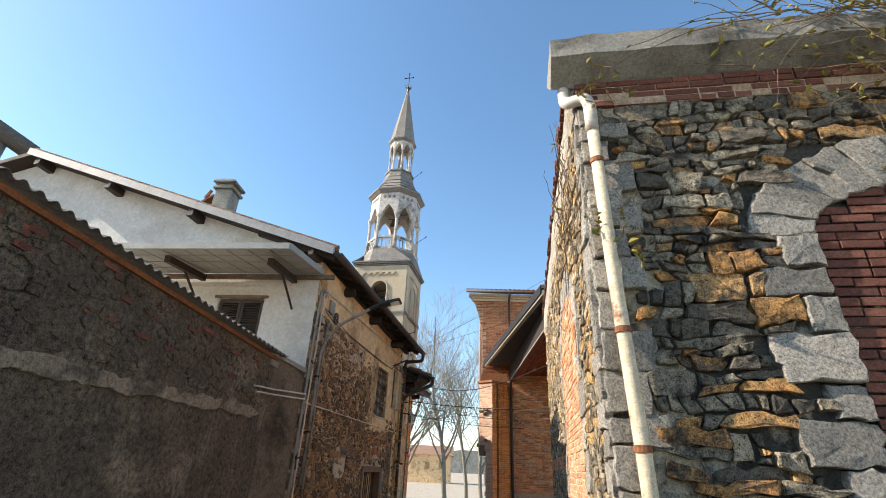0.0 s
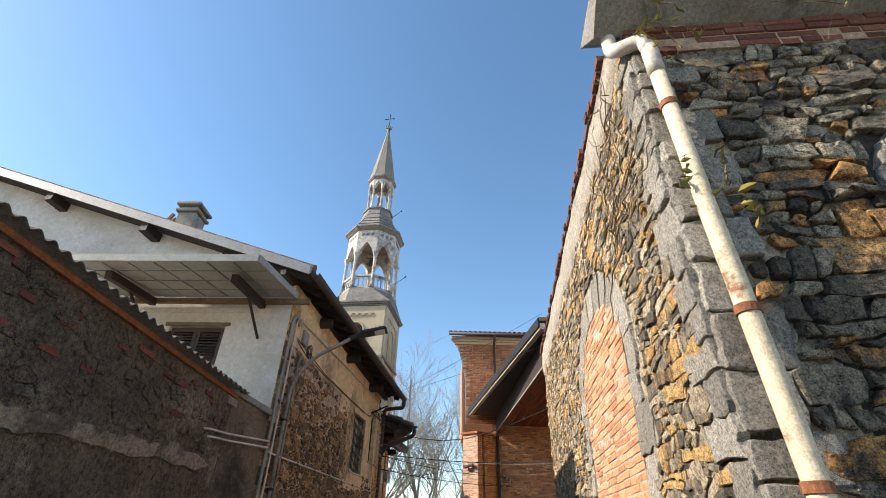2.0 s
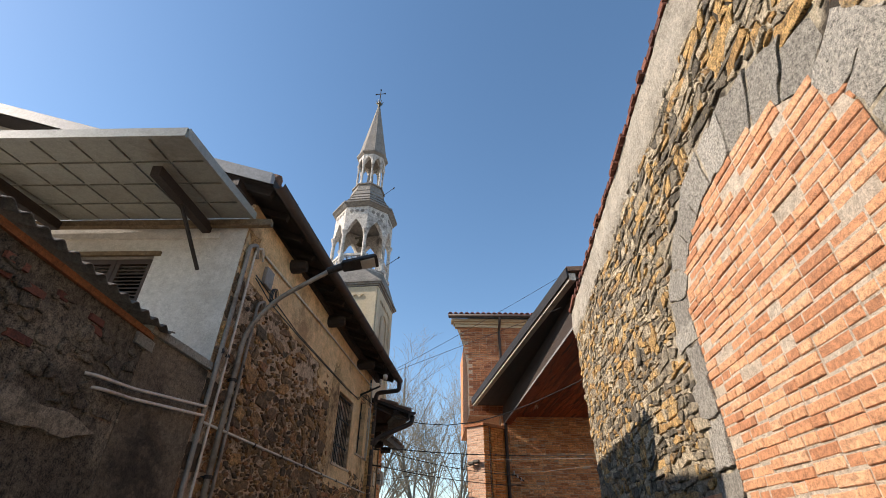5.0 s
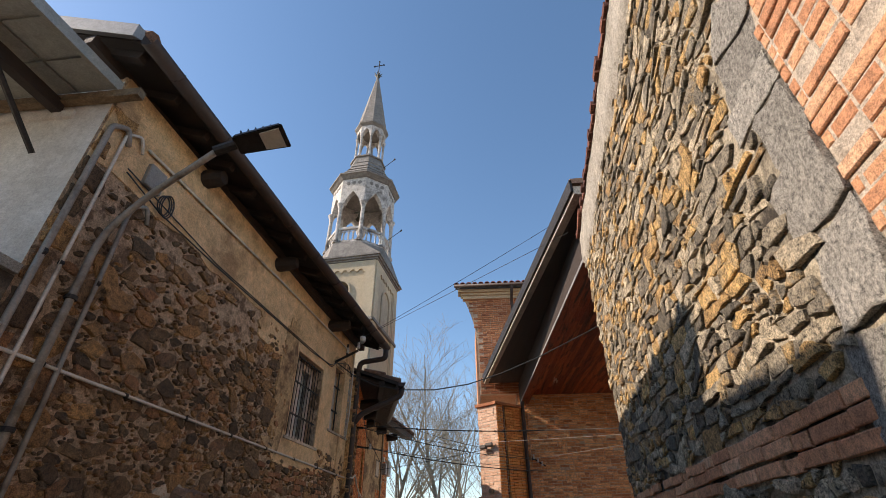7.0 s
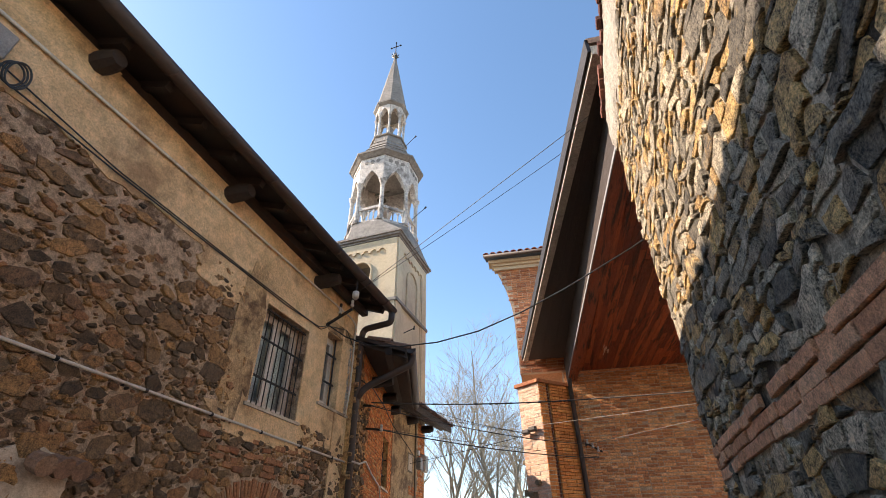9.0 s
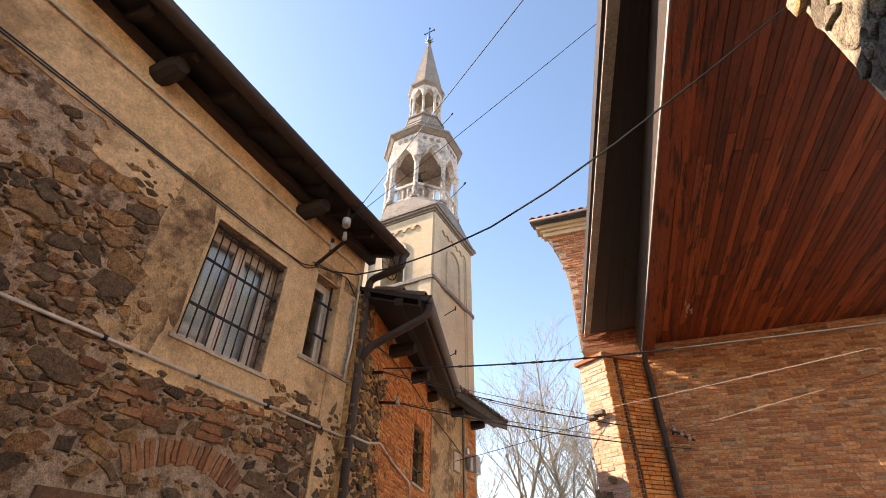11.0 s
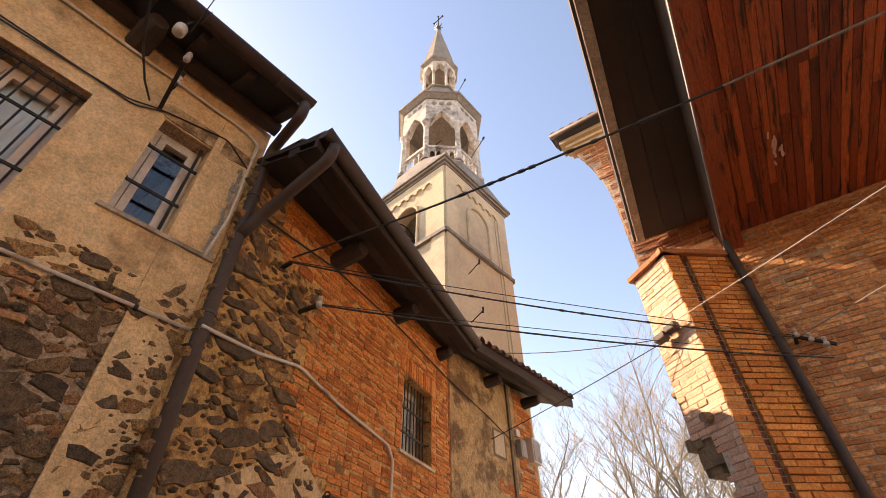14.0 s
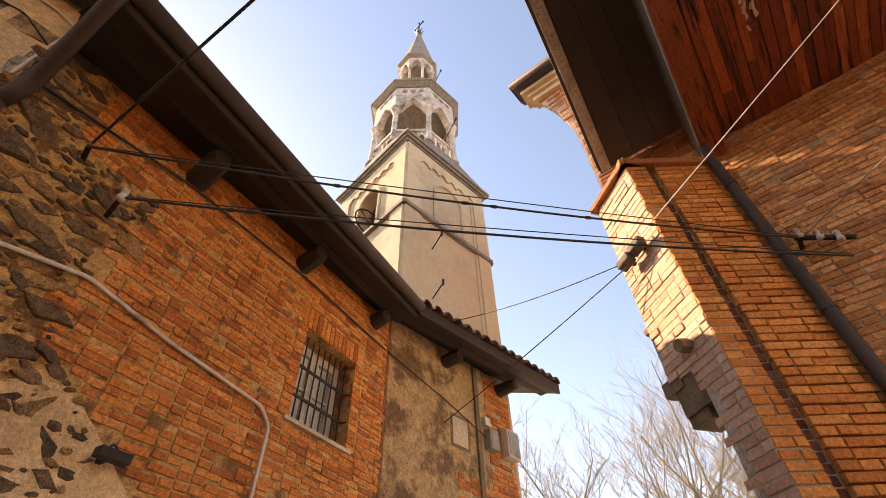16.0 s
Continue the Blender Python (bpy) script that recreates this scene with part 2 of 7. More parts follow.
    "wood_pale": surface("pale_painted_window_wood", [(0.2, (0.50, 0.39, 0.31)), (0.5, (0.62, 0.52, 0.44)), (0.8, (0.70, 0.62, 0.55))], 5, 60, 0.55, 0.15, grain=0.12),
    "brown_metal": surface("brown_painted_metal", [(0.2, (0.026, 0.016, 0.012)), (0.5, (0.045, 0.027, 0.02)), (0.8, (0.068, 0.041, 0.03))], 5, 50, 0.62, 0.1, grain=0.2),
    "rust": surface("rusty_metal", [(0.2, (0.10, 0.035, 0.015)), (0.5, (0.22, 0.08, 0.03)), (0.8, (0.33, 0.13, 0.05))], 6, 60, 0.85, 0.3),
    "corr": surface("weathered_fibre_cement", [(0.2, (0.06, 0.052, 0.045)), (0.5, (0.12, 0.105, 0.09)), (0.8, (0.20, 0.18, 0.15))], 5, 60, 0.9, 0.5),
    "grey_metal": surface("grey_flashing", [(0.2, (0.17, 0.163, 0.155)), (0.5, (0.25, 0.243, 0.234)), (0.8, (0.33, 0.32, 0.31))], 3, 40, 0.55, 0.15, metal=0.3, grain=0.2),
    "pvc": surface("grey_plastic", [(0.2, (0.17, 0.148, 0.125)), (0.5, (0.24, 0.212, 0.18)), (0.8, (0.31, 0.28, 0.24))], 5, 40, 0.5, 0.1, stain=(0.12, 0.095, 0.07), stain_at=(0.52, 0.64), grain=0.2),
    "pvc_white": surface("white_plastic", [(0.2, (0.44, 0.385, 0.325)), (0.5, (0.54, 0.485, 0.415)), (0.8, (0.62, 0.57, 0.50))], 5, 40, 0.5, 0.1, stain=(0.30, 0.24, 0.18), stain_at=(0.54, 0.66), grain=0.18),
    "pipe_cream": surface("cream_painted_pipe", [(0.2, (0.44, 0.35, 0.22)), (0.5, (0.60, 0.50, 0.34)), (0.8, (0.68, 0.60, 0.45))], 6, 50, 0.6, 0.3, stain=(0.22, 0.09, 0.035), stain_at=(0.57, 0.63), grain=0.3),
    "black": surface("black_rubber", [(0.3, (0.012, 0.012, 0.012)), (0.7, (0.03, 0.03, 0.03))], 8, 60, 0.6, 0.1),
    "iron": surface("wrought_iron", [(0.3, (0.016, 0.014, 0.013)), (0.7, (0.04, 0.034, 0.03))], 8, 60, 0.6, 0.2, metal=0.5),
    "tile": surface("roof_tile", [(0.2, (0.11, 0.06, 0.04)), (0.5, (0.22, 0.12, 0.075)), (0.8, (0.32, 0.2, 0.13))], 5, 50, 0.9, 0.5, piece=0.5),
    "tile_red": surface("red_roof_tile", [(0.2, (0.24, 0.05, 0.03)), (0.5, (0.36, 0.085, 0.045)), (0.8, (0.45, 0.14, 0.08))], 5, 50, 0.85, 0.4, piece=0.4),
    "bark": surface("pale_bark", [(0.2, (0.11, 0.095, 0.07)), (0.5, (0.20, 0.18, 0.14)), (0.8, (0.30, 0.275, 0.22))], 6, 40, 0.9, 0.4),
    "twig": surface("dry_vine", [(0.2, (0.09, 0.06, 0.035)), (0.5, (0.17, 0.115, 0.065)), (0.8, (0.26, 0.18, 0.1))], 6, 40, 0.9, 0.2),
    "leaf": surface("yellow_green_leaf", [(0.2, (0.10, 0.11, 0.02)), (0.5, (0.21, 0.19, 0.03)), (0.8, (0.34, 0.26, 0.05))], 9, 40, 0.6, 0.1, piece=0.5, grain=0.12),
    # Unseen ground, kept pale to bounce light onto walls and soffit.
    "ground": surface("bounce_pale_ground", [(0.2, (0.28, 0.235, 0.17)), (0.5, (0.39, 0.33, 0.25)), (0.8, (0.47, 0.415, 0.33))], 0.8, 90, 0.93, 0.5, stain=(0.36, 0.29, 0.21), stain_at=(0.52, 0.7)),
    "hill": surface("far_woodland", [(0.2, (0.10, 0.11, 0.10)), (0.5, (0.15, 0.155, 0.14)), (0.8, (0.2, 0.195, 0.17))], 0.05, 0.6, 0.95, 0.2),
    "curtain": surface("net_curtain", [(0.2, (0.56, 0.54, 0.50)), (0.5, (0.72, 0.70, 0.66)), (0.8, (0.80, 0.78, 0.75))], 3, 30, 0.9, 0.2, stretch=(14, 14, 0.4), grain=0.2),
    "dark_room": surface("unlit_room_wall", [(0.3, (0.14, 0.12, 0.10)), (0.7, (0.22, 0.19, 0.16))], 2, 20, 0.9, 0.1),
    "ceramic": surface("weathered_ceramic", [(0.3, (0.40, 0.38, 0.34)), (0.7, (0.56, 0.54, 0.50))], 6, 40, 0.3, 0.05, grain=0.2),
    "bronze": surface("old_bronze", [(0.3, (0.06, 0.055, 0.04)), (0.7, (0.13, 0.115, 0.08))], 6, 40, 0.5, 0.2, metal=0.7),
    "glass": glass_pane("window_glass"),
    "lamp_lens": surface("lamp_lens", [(0.3, (0.42, 0.42, 0.38)), (0.7, (0.52, 0.51, 0.47))], 6, 40, 0.2, 0.05, grain=0.12),
    "awning": surface("pale_painted_sheet", [(0.2, (0.20, 0.20, 0.178)), (0.5, (0.26, 0.262, 0.235)), (0.8, (0.32, 0.325, 0.292))], 2, 40, 0.55, 0.1, stain=(0.16, 0.145, 0.12), stain_at=(0.55, 0.7), grain=0.2),
    "sign_red": surface("red_sign_paint", [(0.3, (0.42, 0.03, 0.03)), (0.7, (0.5, 0.05, 0.04))], 5, 40, 0.4, 0.05, grain=0.12),
    "sign_white": surface("white_sign_paint", [(0.3, (0.7, 0.7, 0.7)), (0.7, (0.76, 0.76, 0.76))], 5, 40, 0.4, 0.05, grain=0.12),
}


# ---- mesh helpers ----
def mesh_from(verts, faces, name="mesh", smooth=False):
    me = bpy.data.meshes.new(name)
    me.from_pydata([tuple(v) for v in verts], [], faces)
    if smooth:
        me.polygons.foreach_set("use_smooth", [True] * len(me.polygons))
    me.update()
    return me


def put(name, me, material, parent=None, label="", category="", group="", kind=""):
    if not me.materials:
        me.materials.append(material)
    ob = new(name, me)
    if parent:
        ob.parent = parent
    return tagged(ob, label, category, group, kind)


def part(name, bm, material, parent=None, label="", category="", group="", kind="", smooth=False):
    me = bpy.data.meshes.new(name)
    bmesh.ops.recalc_face_normals(bm, faces=bm.faces)
    bm.to_mesh(me)
    bm.free()
    if smooth:
        me.polygons.foreach_set("use_smooth", [True] * len(me.polygons))
    return put(name, me, material, parent, label, category, group, kind)


def thing(name, label, category, group="", kind="", at=(0, 0, 0)):
    e = new(name)
    e.location = at
    e.empty_display_size = 0.1
    bpy.context.view_layer.update()
    return tagged(e, label, category, group, kind)


def adopt(child, parent):
    """Keeps the child's mesh in world places under a parent that stands elsewhere."""
    child.parent = parent
    child.matrix_parent_inverse = parent.matrix_world.inverted()
    return child


def wpart(name, bm, material, parent, label="", smooth=False):
    return adopt(part(name, bm, material, None, label, smooth=smooth), parent)


def hexa(bm, p):
    """A block from its eight corners: four below, four above, in turn."""
    v = [bm.verts.new(q) for q in p]
    for f in ((3, 2, 1, 0), (4, 5, 6, 7), (0, 1, 5, 4), (1, 2, 6, 5), (2, 3, 7, 6), (3, 0, 4, 7)):
        bm.faces.new([v[i] for i in f])
    return v


def box(bm, lo, hi):
    (x0, y0, z0), (x1, y1, z1) = lo, hi
    return hexa(bm, [(x0, y0, z0), (x1, y0, z0), (x1, y1, z0), (x0, y1, z0), (x0, y0, z1), (x1, y0, z1), (x1, y1, z1), (x0, y1, z1)])


def beam(bm, a, b, w, h, up=(0, 0, 1)):
    """A straight timber from a to b, w wide and h high."""
    a, b = Vector(a), Vector(b)
    d = (b - a).normalized()
    s = d.cross(Vector(up))
    s = (s if s.length > 1e-4 else Vector((1, 0, 0))).normalized()
    u = s.cross(d)
    s, u = s * w / 2, u * h / 2
    hexa(bm, [a - s - u, a + s - u, b + s - u, b - s - u, a - s + u, a + s + u, b + s + u, b - s + u])


def tube(bm, pts, r, sides=8, caps=True, closed=False):
    """A round bar along points; r may be one number or one for each point."""
    pts = [Vector(p) for p in pts]
    rs = r if isinstance(r, (list, tuple)) else [r] * len(pts)
    rings, prev = [], None
    for i, p in enumerate(pts):
        d = (pts[min(i + 1, len(pts) - 1)] - pts[max(i - 1, 0)])
        d = d.normalized() if d.length > 1e-7 else Vector((0, 0, 1))
        if prev is None:
            s = d.orthogonal().normalized()
        else:
            s = prev - d * prev.dot(d)
            s = s.normalized() if s.length > 1e-5 else d.orthogonal().normalized()
        prev = s
        t = d.cross(s)
        rings.append([bm.verts.new(p + (s * math.cos(k * math.tau / sides) + t * math.sin(k * math.tau / sides)) * rs[i]) for k in range(sides)])
    for a, b in zip(rings, rings[1:]):
        for k in range(sides):
            bm.faces.new((a[k], a[(k + 1) % sides], b[(k + 1) % sides], b[k]))
    if caps:
        bm.faces.new(rings[0][::-1])
        bm.faces.new(rings[-1])


def bend(pts, r=0.06, steps=4):
    """Rounds the corners of a line of points."""
    pts = [Vector(p) for p in pts]
    out = [pts[0]]
    for a, b, c in zip(pts, pts[1:], pts[2:]):
        u, v = (a - b), (c - b)
        k = min(r, u.length * 0.45, v.length * 0.45)
        p, q = b + u.normalized() * k, b + v.normalized() * k
        for i in range(steps + 1):
            t = i / steps
            out.append(p * (1 - t) ** 2 + b * 2 * t * (1 - t) + q * t * t)
    return out + [pts[-1]]


def sag(a, b, drop, n=14):
    a, b = Vector(a), Vector(b)
    return [a.lerp(b, i / n) - Vector((0, 0, drop * 4 * (i / n) * (1 - i / n))) for i in range(n + 1)]


class Plane:
    """An upright wall plane: u runs along it, z up, d out of it."""

    def __init__(self, origin, along, out):
        self.o, self.a, self.n = Vector((*origin, 0)), Vector((*along, 0)).normalized(), Vector((*out, 0)).normalized()

    def p(self, u, z, d=0.0):
        q = self.o + self.a * u + self.n * d
        return Vector((q.x, q.y, z))

    def block(self, bm, u0, u1, z0, z1, d0, d1):
        return hexa(bm, [self.p(u0, z0, d0), self.p(u1, z0, d0), self.p(u1, z0, d1), self.p(u0, z0, d1),
                         self.p(u0, z1, d0), self.p(u1, z1, d0), self.p(u1, z1, d1), self.p(u0, z1, d1)])


def holed(bm, pl, u0, u1, z0, top, d0, d1, holes):
    """A wall of even thickness with rectangular openings through it. top: a height, or a function of u."""
    f = top if callable(top) else (lambda u: top)
    cuts = sorted({u0, u1, *(h[0] for h in holes), *(h[1] for h in holes)})
    for a, b in zip(cuts, cuts[1:]):
        m = (a + b) / 2
        spans, z = [], z0
        for h in sorted((h for h in holes if h[0] < m < h[1]), key=lambda h: h[2]):
            spans.append((z, h[2], None))
            z = h[3]
        for lo, hi, _ in spans:
            if hi - lo > 1e-4:
                pl.block(bm, a, b, lo, hi, d0, d1)
        hexa(bm, [pl.p(a, z, d0), pl.p(b, z, d0), pl.p(b, z, d1), pl.p(a, z, d1), pl.p(a, f(a), d0), pl.p(b, f(b), d0), pl.p(b, f(b), d1), pl.p(a, f(a), d1)])


# ---- masonry ----
def clip(poly, a, b, c):
    """The part of a polygon where a*x + b*y <= c."""
    out = []
    for i, p in enumerate(poly):
        q = poly[(i + 1) % len(poly)]
        sp, sq = a * p[0] + b * p[1] - c, a * q[0] + b * q[1] - c
        if sp <= 0:
            out.append(p)
        if sp * sq < 0:
            t = sp / (sp - sq)
            out.append((p[0] + (q[0] - p[0]) * t, p[1] + (q[1] - p[1]) * t))
    return out


def rubble_cells(u0, u1, z0, z1, su, sz, rng, jit=0.42, power=0.5):
    """Irregular, roughly coursed cells that fill a rectangle of wall."""
    nu, nz = max(1, int((u1 - u0) / su)), max(1, int((z1 - z0) / sz))
    seeds = {}
    for j in range(-1, nz + 1):
        for i in range(-1, nu + 1):
            seeds[i, j] = ((i + 0.5 + 0.5 * (j % 2) + rng.uniform(-jit, jit)), (j + 0.5 + rng.uniform(-jit, jit)), rng.uniform(0, power))
    cells = []
    for (i, j), (x, y, w) in seeds.items():
        poly = [(x - 2, y - 2), (x + 2, y - 2), (x + 2, y + 2), (x - 2, y + 2)]
        for di in (-2, -1, 0, 1, 2):
            for dj in (-2, -1, 0, 1, 2):
                o = seeds.get((i + di, j + dj))
                if o and (di or dj) and poly:
                    a, b = 2 * (o[0] - x), 2 * (o[1] - y)
                    poly = clip(poly, a, b, o[0] ** 2 + o[1] ** 2 - o[2] - x * x - y * y + w)
        q = [(u0 + px * su, z0 + py * sz) for px, py in poly]
        for a, b, c in ((1, 0, u1), (-1, 0, -u0), (0, 1, z1), (0, -1, -z0)):
            q = clip(q, a, b, c) if q else q
        if len(q) > 2:
            cells.append(q)
    return cells


def slab_cells(u0, u1, z0, z1, wide, high, rng, warp=0.03):
    """Slab-like stones of mixed size, made by splitting the wall again and again and shaking the joints."""
    out, todo = [], [(u0, z0, u1, z1)]
    while todo:
        a, b, c, d = todo.pop()
        w, h = c - a, d - b
        if h > high[1] or (h > high[0] * 2.2 and rng.random() < 0.45):
            if w > 5 * wide[1] or (h > 2.2 * high[1] and h > w * 0.5) or w < wide[1]:
                t = b + h * rng.uniform(0.33, 0.67)
                todo += [(a, b, c, t), (a, t, c, d)]
                continue
            if h > high[1] and w < wide[1] * 1.6:
                t = b + h * rng.uniform(0.3, 0.7)
                todo += [(a, b, c, t), (a, t, c, d)]
                continue
        if w > wide[1] or (w > wide[0] * 2.2 and rng.random() < 0.5):
            t = a + w * rng.uniform(0.3, 0.7)
            todo += [(a, b, t, d), (t, b, c, d)]
            continue
        if h > high[1]:
            t = b + h * rng.uniform(0.35, 0.65)
            todo += [(a, b, c, t), (a, t, c, d)]
            continue
        out.append((a, b, c, d))
    cells = []

    def shake(u, z):
        return (u + warp * (1.3 * noise.noise((u * 5, z * 9, 1.3)) + 0.7 * noise.noise((u * 17, z * 23, 4.1))), z + warp * (1.1 * noise.noise((u * 4, z * 7, 8.6)) + 0.6 * noise.noise((u * 15, z * 21, 2.7))))

    for a, b, c, d in out:
        k = min(c - a, d - b) * 0.33
        q = []
        for (x, z), (sx, sz) in (((a, b), (1, 1)), ((c, b), (-1, 1)), ((c, d), (-1, -1)), ((a, d), (1, -1))):
            m, n = k * rng.uniform(0.0, 1.1), k * rng.uniform(0.0, 0.8)
            ends = [(x, z + sz * n), (x + sx * m, z)]
            q += ends if sx * sz > 0 else ends[::-1]
        cells.append([shake(*p) for p in q])
    rng.shuffle(cells)
    return cells


def scatter_cells(u0, u1, z0, z1, classes, rng, room=0.9):
    """Angular stones of several sizes strewn over a wall with mortar between, the largest first."""
    taken, cells = {}, []
    step = 0.12
    for tries, (lo, hi), tall in classes:
        for _ in range(tries):
            r = lo + (hi - lo) * rng.random() ** 1.6
            u, z = rng.uniform(u0, u1), rng.uniform(z0, z1)
            i, j, n = int(u / step), int(z / step), int((r + 0.16) / step) + 1
            clash = False
            for di in range(-n, n + 1):
                for dj in range(-n, n + 1):
                    for x, y, q in taken.get((i + di, j + dj), ()):
                        if (x - u) ** 2 + ((y - z) / tall) ** 2 < ((q + r) * room) ** 2:
                            clash = True
            if clash:
                continue
            taken.setdefault((i, j), []).append((u, z, r))
            k = rng.choice((4, 5, 5, 6, 7))
            turn, lean = rng.uniform(0, math.tau), rng.uniform(-0.45, 0.45)
            poly = []
            for e in range(k):
                t = turn + (e + rng.uniform(-0.28, 0.28)) * math.tau / k
                rr = r * rng.uniform(0.82, 1.18)
                x, y = rr * math.cos(t) * 1.12, rr * math.sin(t) * tall
                poly.append((u + x * math.cos(lean) - y * math.sin(lean), z + x * math.sin(lean) + y * math.cos(lean)))
            cells.append(poly)
    return cells


def ragged_sheet(pl, u0, u1, z0, z1, d, seed, rag=0.09, n=72):
    """A thin coat of plaster with a torn outline."""
    bm = bmesh.new()
    cu, cz, hu, hz = (u0 + u1) / 2, (z0 + z1) / 2, (u1 - u0) / 2, (z1 - z0) / 2
    rim, foot = [], []
    for k in range(n):
        t = math.tau * k / n
        c, s = math.cos(t), math.sin(t)
        e = (abs(c) ** 3.5 + abs(s) ** 3.5) ** (-1 / 3.5)
        w = 1 + rag * (1.6 * noise.noise((c * 2.1 + seed, s * 2.1, 1.0)) + noise.noise((c * 7 + seed, s * 7, 3.0)) + 0.7 * noise.noise((c * 19, s * 19 + seed, 5.0)))
        u, z = cu + hu * e * c * w, cz + hz * e * s * w
        rim.append(bm.verts.new(pl.p(u, z, d)))
        foot.append(bm.verts.new(pl.p(u + 0.006 * c, z + 0.006 * s, -0.01)))
    bm.faces.new(rim)
    for k in range(n):
        j = (k + 1) % n
        bm.faces.new((rim[k], foot[k], foot[j], rim[j]))
    return bm


def stone_mesh(pl, poly, rng, gap, proud, rough=0.25, ragged=0.10):
    """Vertices and faces of one rough stone that fills a cell but for its joint."""
    n = len(poly)
    cx, cz = sum(p[0] for p in poly) / n, sum(p[1] for p in poly) / n
    size = sum(math.hypot(p[0] - cx, p[1] - cz) for p in poly) / n
    if size < gap * 1.25:
        return None
    ring, amp = [], min(size * ragged, 0.03)
    for i, p in enumerate(poly):
        q = poly[(i + 1) % n]
        steps = max(1, min(4, int(math.hypot(q[0] - p[0], q[1] - p[1]) / 0.05)))
        for k in range(steps):
            t = k / steps
            j = amp * (0.5 if k == 0 else 1.0)
            ring.append((p[0] + (q[0] - p[0]) * t + rng.uniform(-j, j), p[1] + (q[1] - p[1]) * t + rng.uniform(-j, j)))
    tilt_u, tilt_z = rng.uniform(-rough, rough) * 0.5, rng.uniform(-rough, rough) * 0.5
    verts, faces, m = [], [], len(ring)
    levels = ((1 - gap / size, -0.03), (1 - (gap + 0.003) / size, 0.72 * proud), (max(0.5, 1 - (gap + 0.012) / size), 0.97 * proud), (max(0.3, 0.6 - gap / size), proud))
    for k, (s, d) in enumerate(levels):
        for p in ring:
            r = s * (1 + rng.uniform(-0.04, 0.04))
            u, z = cx + (p[0] - cx) * r, cz + (p[1] - cz) * r
            dd = d + ((u - cx) * tilt_u + (z - cz) * tilt_z + rng.uniform(-0.35, 0.35) * rough * proud if k else 0)
            verts.append(pl.p(u, z, dd))
    verts.append(pl.p(cx, cz, proud * (1 + rng.uniform(-0.15, 0.12))))
    for k in (0, 1, 2):
        for i in range(m):
            j = (i + 1) % m
            faces.append((k * m + i, k * m + j, (k + 1) * m + j, (k + 1) * m + i))
    for i in range(m):
        faces.append((3 * m + i, 3 * m + (i + 1) % m, 4 * m))
    return verts, faces, (cx, cz)


def lay_stones(pl, cells, rng, material, parent, keep, near, gap=0.012, proud=(0.02, 0.06), rough=0.35, drop=0.0, limit=290, name="stone"):
    """Stones on a wall: those of the near stretch as pieces of their own, the others as one mesh."""
    V, F, count = [], [], 0
    for c in cells:
        n = len(c)
        u, z = sum(p[0] for p in c) / n, sum(p[1] for p in c) / n
        if not keep(u, z) or rng.random() < drop:
            continue
        made = stone_mesh(pl, c, rng, gap * rng.uniform(0.7, 1.6), rng.uniform(*proud), rough)
        if not made:
            continue
        v, f, _ = made
        if count < limit and near(u, z):
            count += 1
            put(name, mesh_from(v, f, name), material, parent)
        else:
            k = len(V)
            V.extend(v)
            F.extend(tuple(i + k for i in q) for q in f)
    if V:
        put(name + "work", mesh_from(V, F, name + "work"), material, parent, kind="stuff")


def brick_shape(l, h, d, c=0.004):
    """A brick whose back lies at d = 0, with worn arrises: x along, y out, z up."""
    b = [(-l / 2, 0, -h / 2), (l / 2, 0, -h / 2), (l / 2, 0, h / 2), (-l / 2, 0, h / 2)]
    m = [(x, d - c, z) for x, _, z in b]
    t = [(x * (1 - 2 * c / l), d, z * (1 - 2 * c / h)) for x, _, z in b]
    faces = [(i, (i + 1) % 4, 4 + (i + 1) % 4, 4 + i) for i in range(4)] + [(4 + i, 4 + (i + 1) % 4, 8 + (i + 1) % 4, 8 + i) for i in range(4)] + [(8, 9, 10, 11)]
    return b + m + t, faces


def lay_bricks(pl, u0, u1, z0, z1, material, parent, keep=lambda u, z: True, near=lambda u, z: False, L=0.25, H=0.055, J=0.011, d=0.0, proud=0.012, limit=290, rng=None, name="brick", wob=0.003):
    """Courses of bricks in half bond; the near ones are pieces of their own that share a mesh."""
    rng = rng or random.Random(3)
    full, half = mesh_from(*brick_shape(L, H, proud), "brick"), mesh_from(*brick_shape(L / 2 - J / 2, H, proud), "brick")
    V, F, count, row = [], [], 0, 0
    yaw = Matrix(((pl.a.x, pl.n.x, 0), (pl.a.y, pl.n.y, 0), (0, 0, 1))).to_4x4()
    z = z0 + H / 2
    while z < z1:
        u = u0 - (0.5 * (L + J) if row % 2 else 0)
        while u < u1:
            short = rng.random() < 0.35
            l = L / 2 - J / 2 if short else L
            lo, hi = max(u, u0), min(u + l, u1)
            cut = hi - lo < l - 1e-4
            u += l + J
            l, c = hi - lo, (lo + hi) / 2
            if l < 0.03 or not keep(c, z):
                continue
            place = Matrix.Translation(pl.p(c, z + rng.uniform(-wob, wob), d + rng.uniform(-0.004, 0.004))) @ yaw @ Matrix.Rotation(rng.uniform(-1, 1) * (0.008 + wob), 4, "Y") @ Matrix.Diagonal((1, rng.uniform(0.55, 1.35) if proud < 0.03 else rng.uniform(0.94, 1.04), 1, 1))
            if count < limit and not cut and near(c, z):
                count += 1
                ob = put(name, half if short else full, material, parent)
                ob.matrix_basis = place
            else:
                v, f = brick_shape(l, H, proud)
                k = len(V)
                V.extend(place @ Vector(q) for q in v)
                F.extend(tuple(i + k for i in q) for q in f)
        z += H + J
        row += 1
    if V:
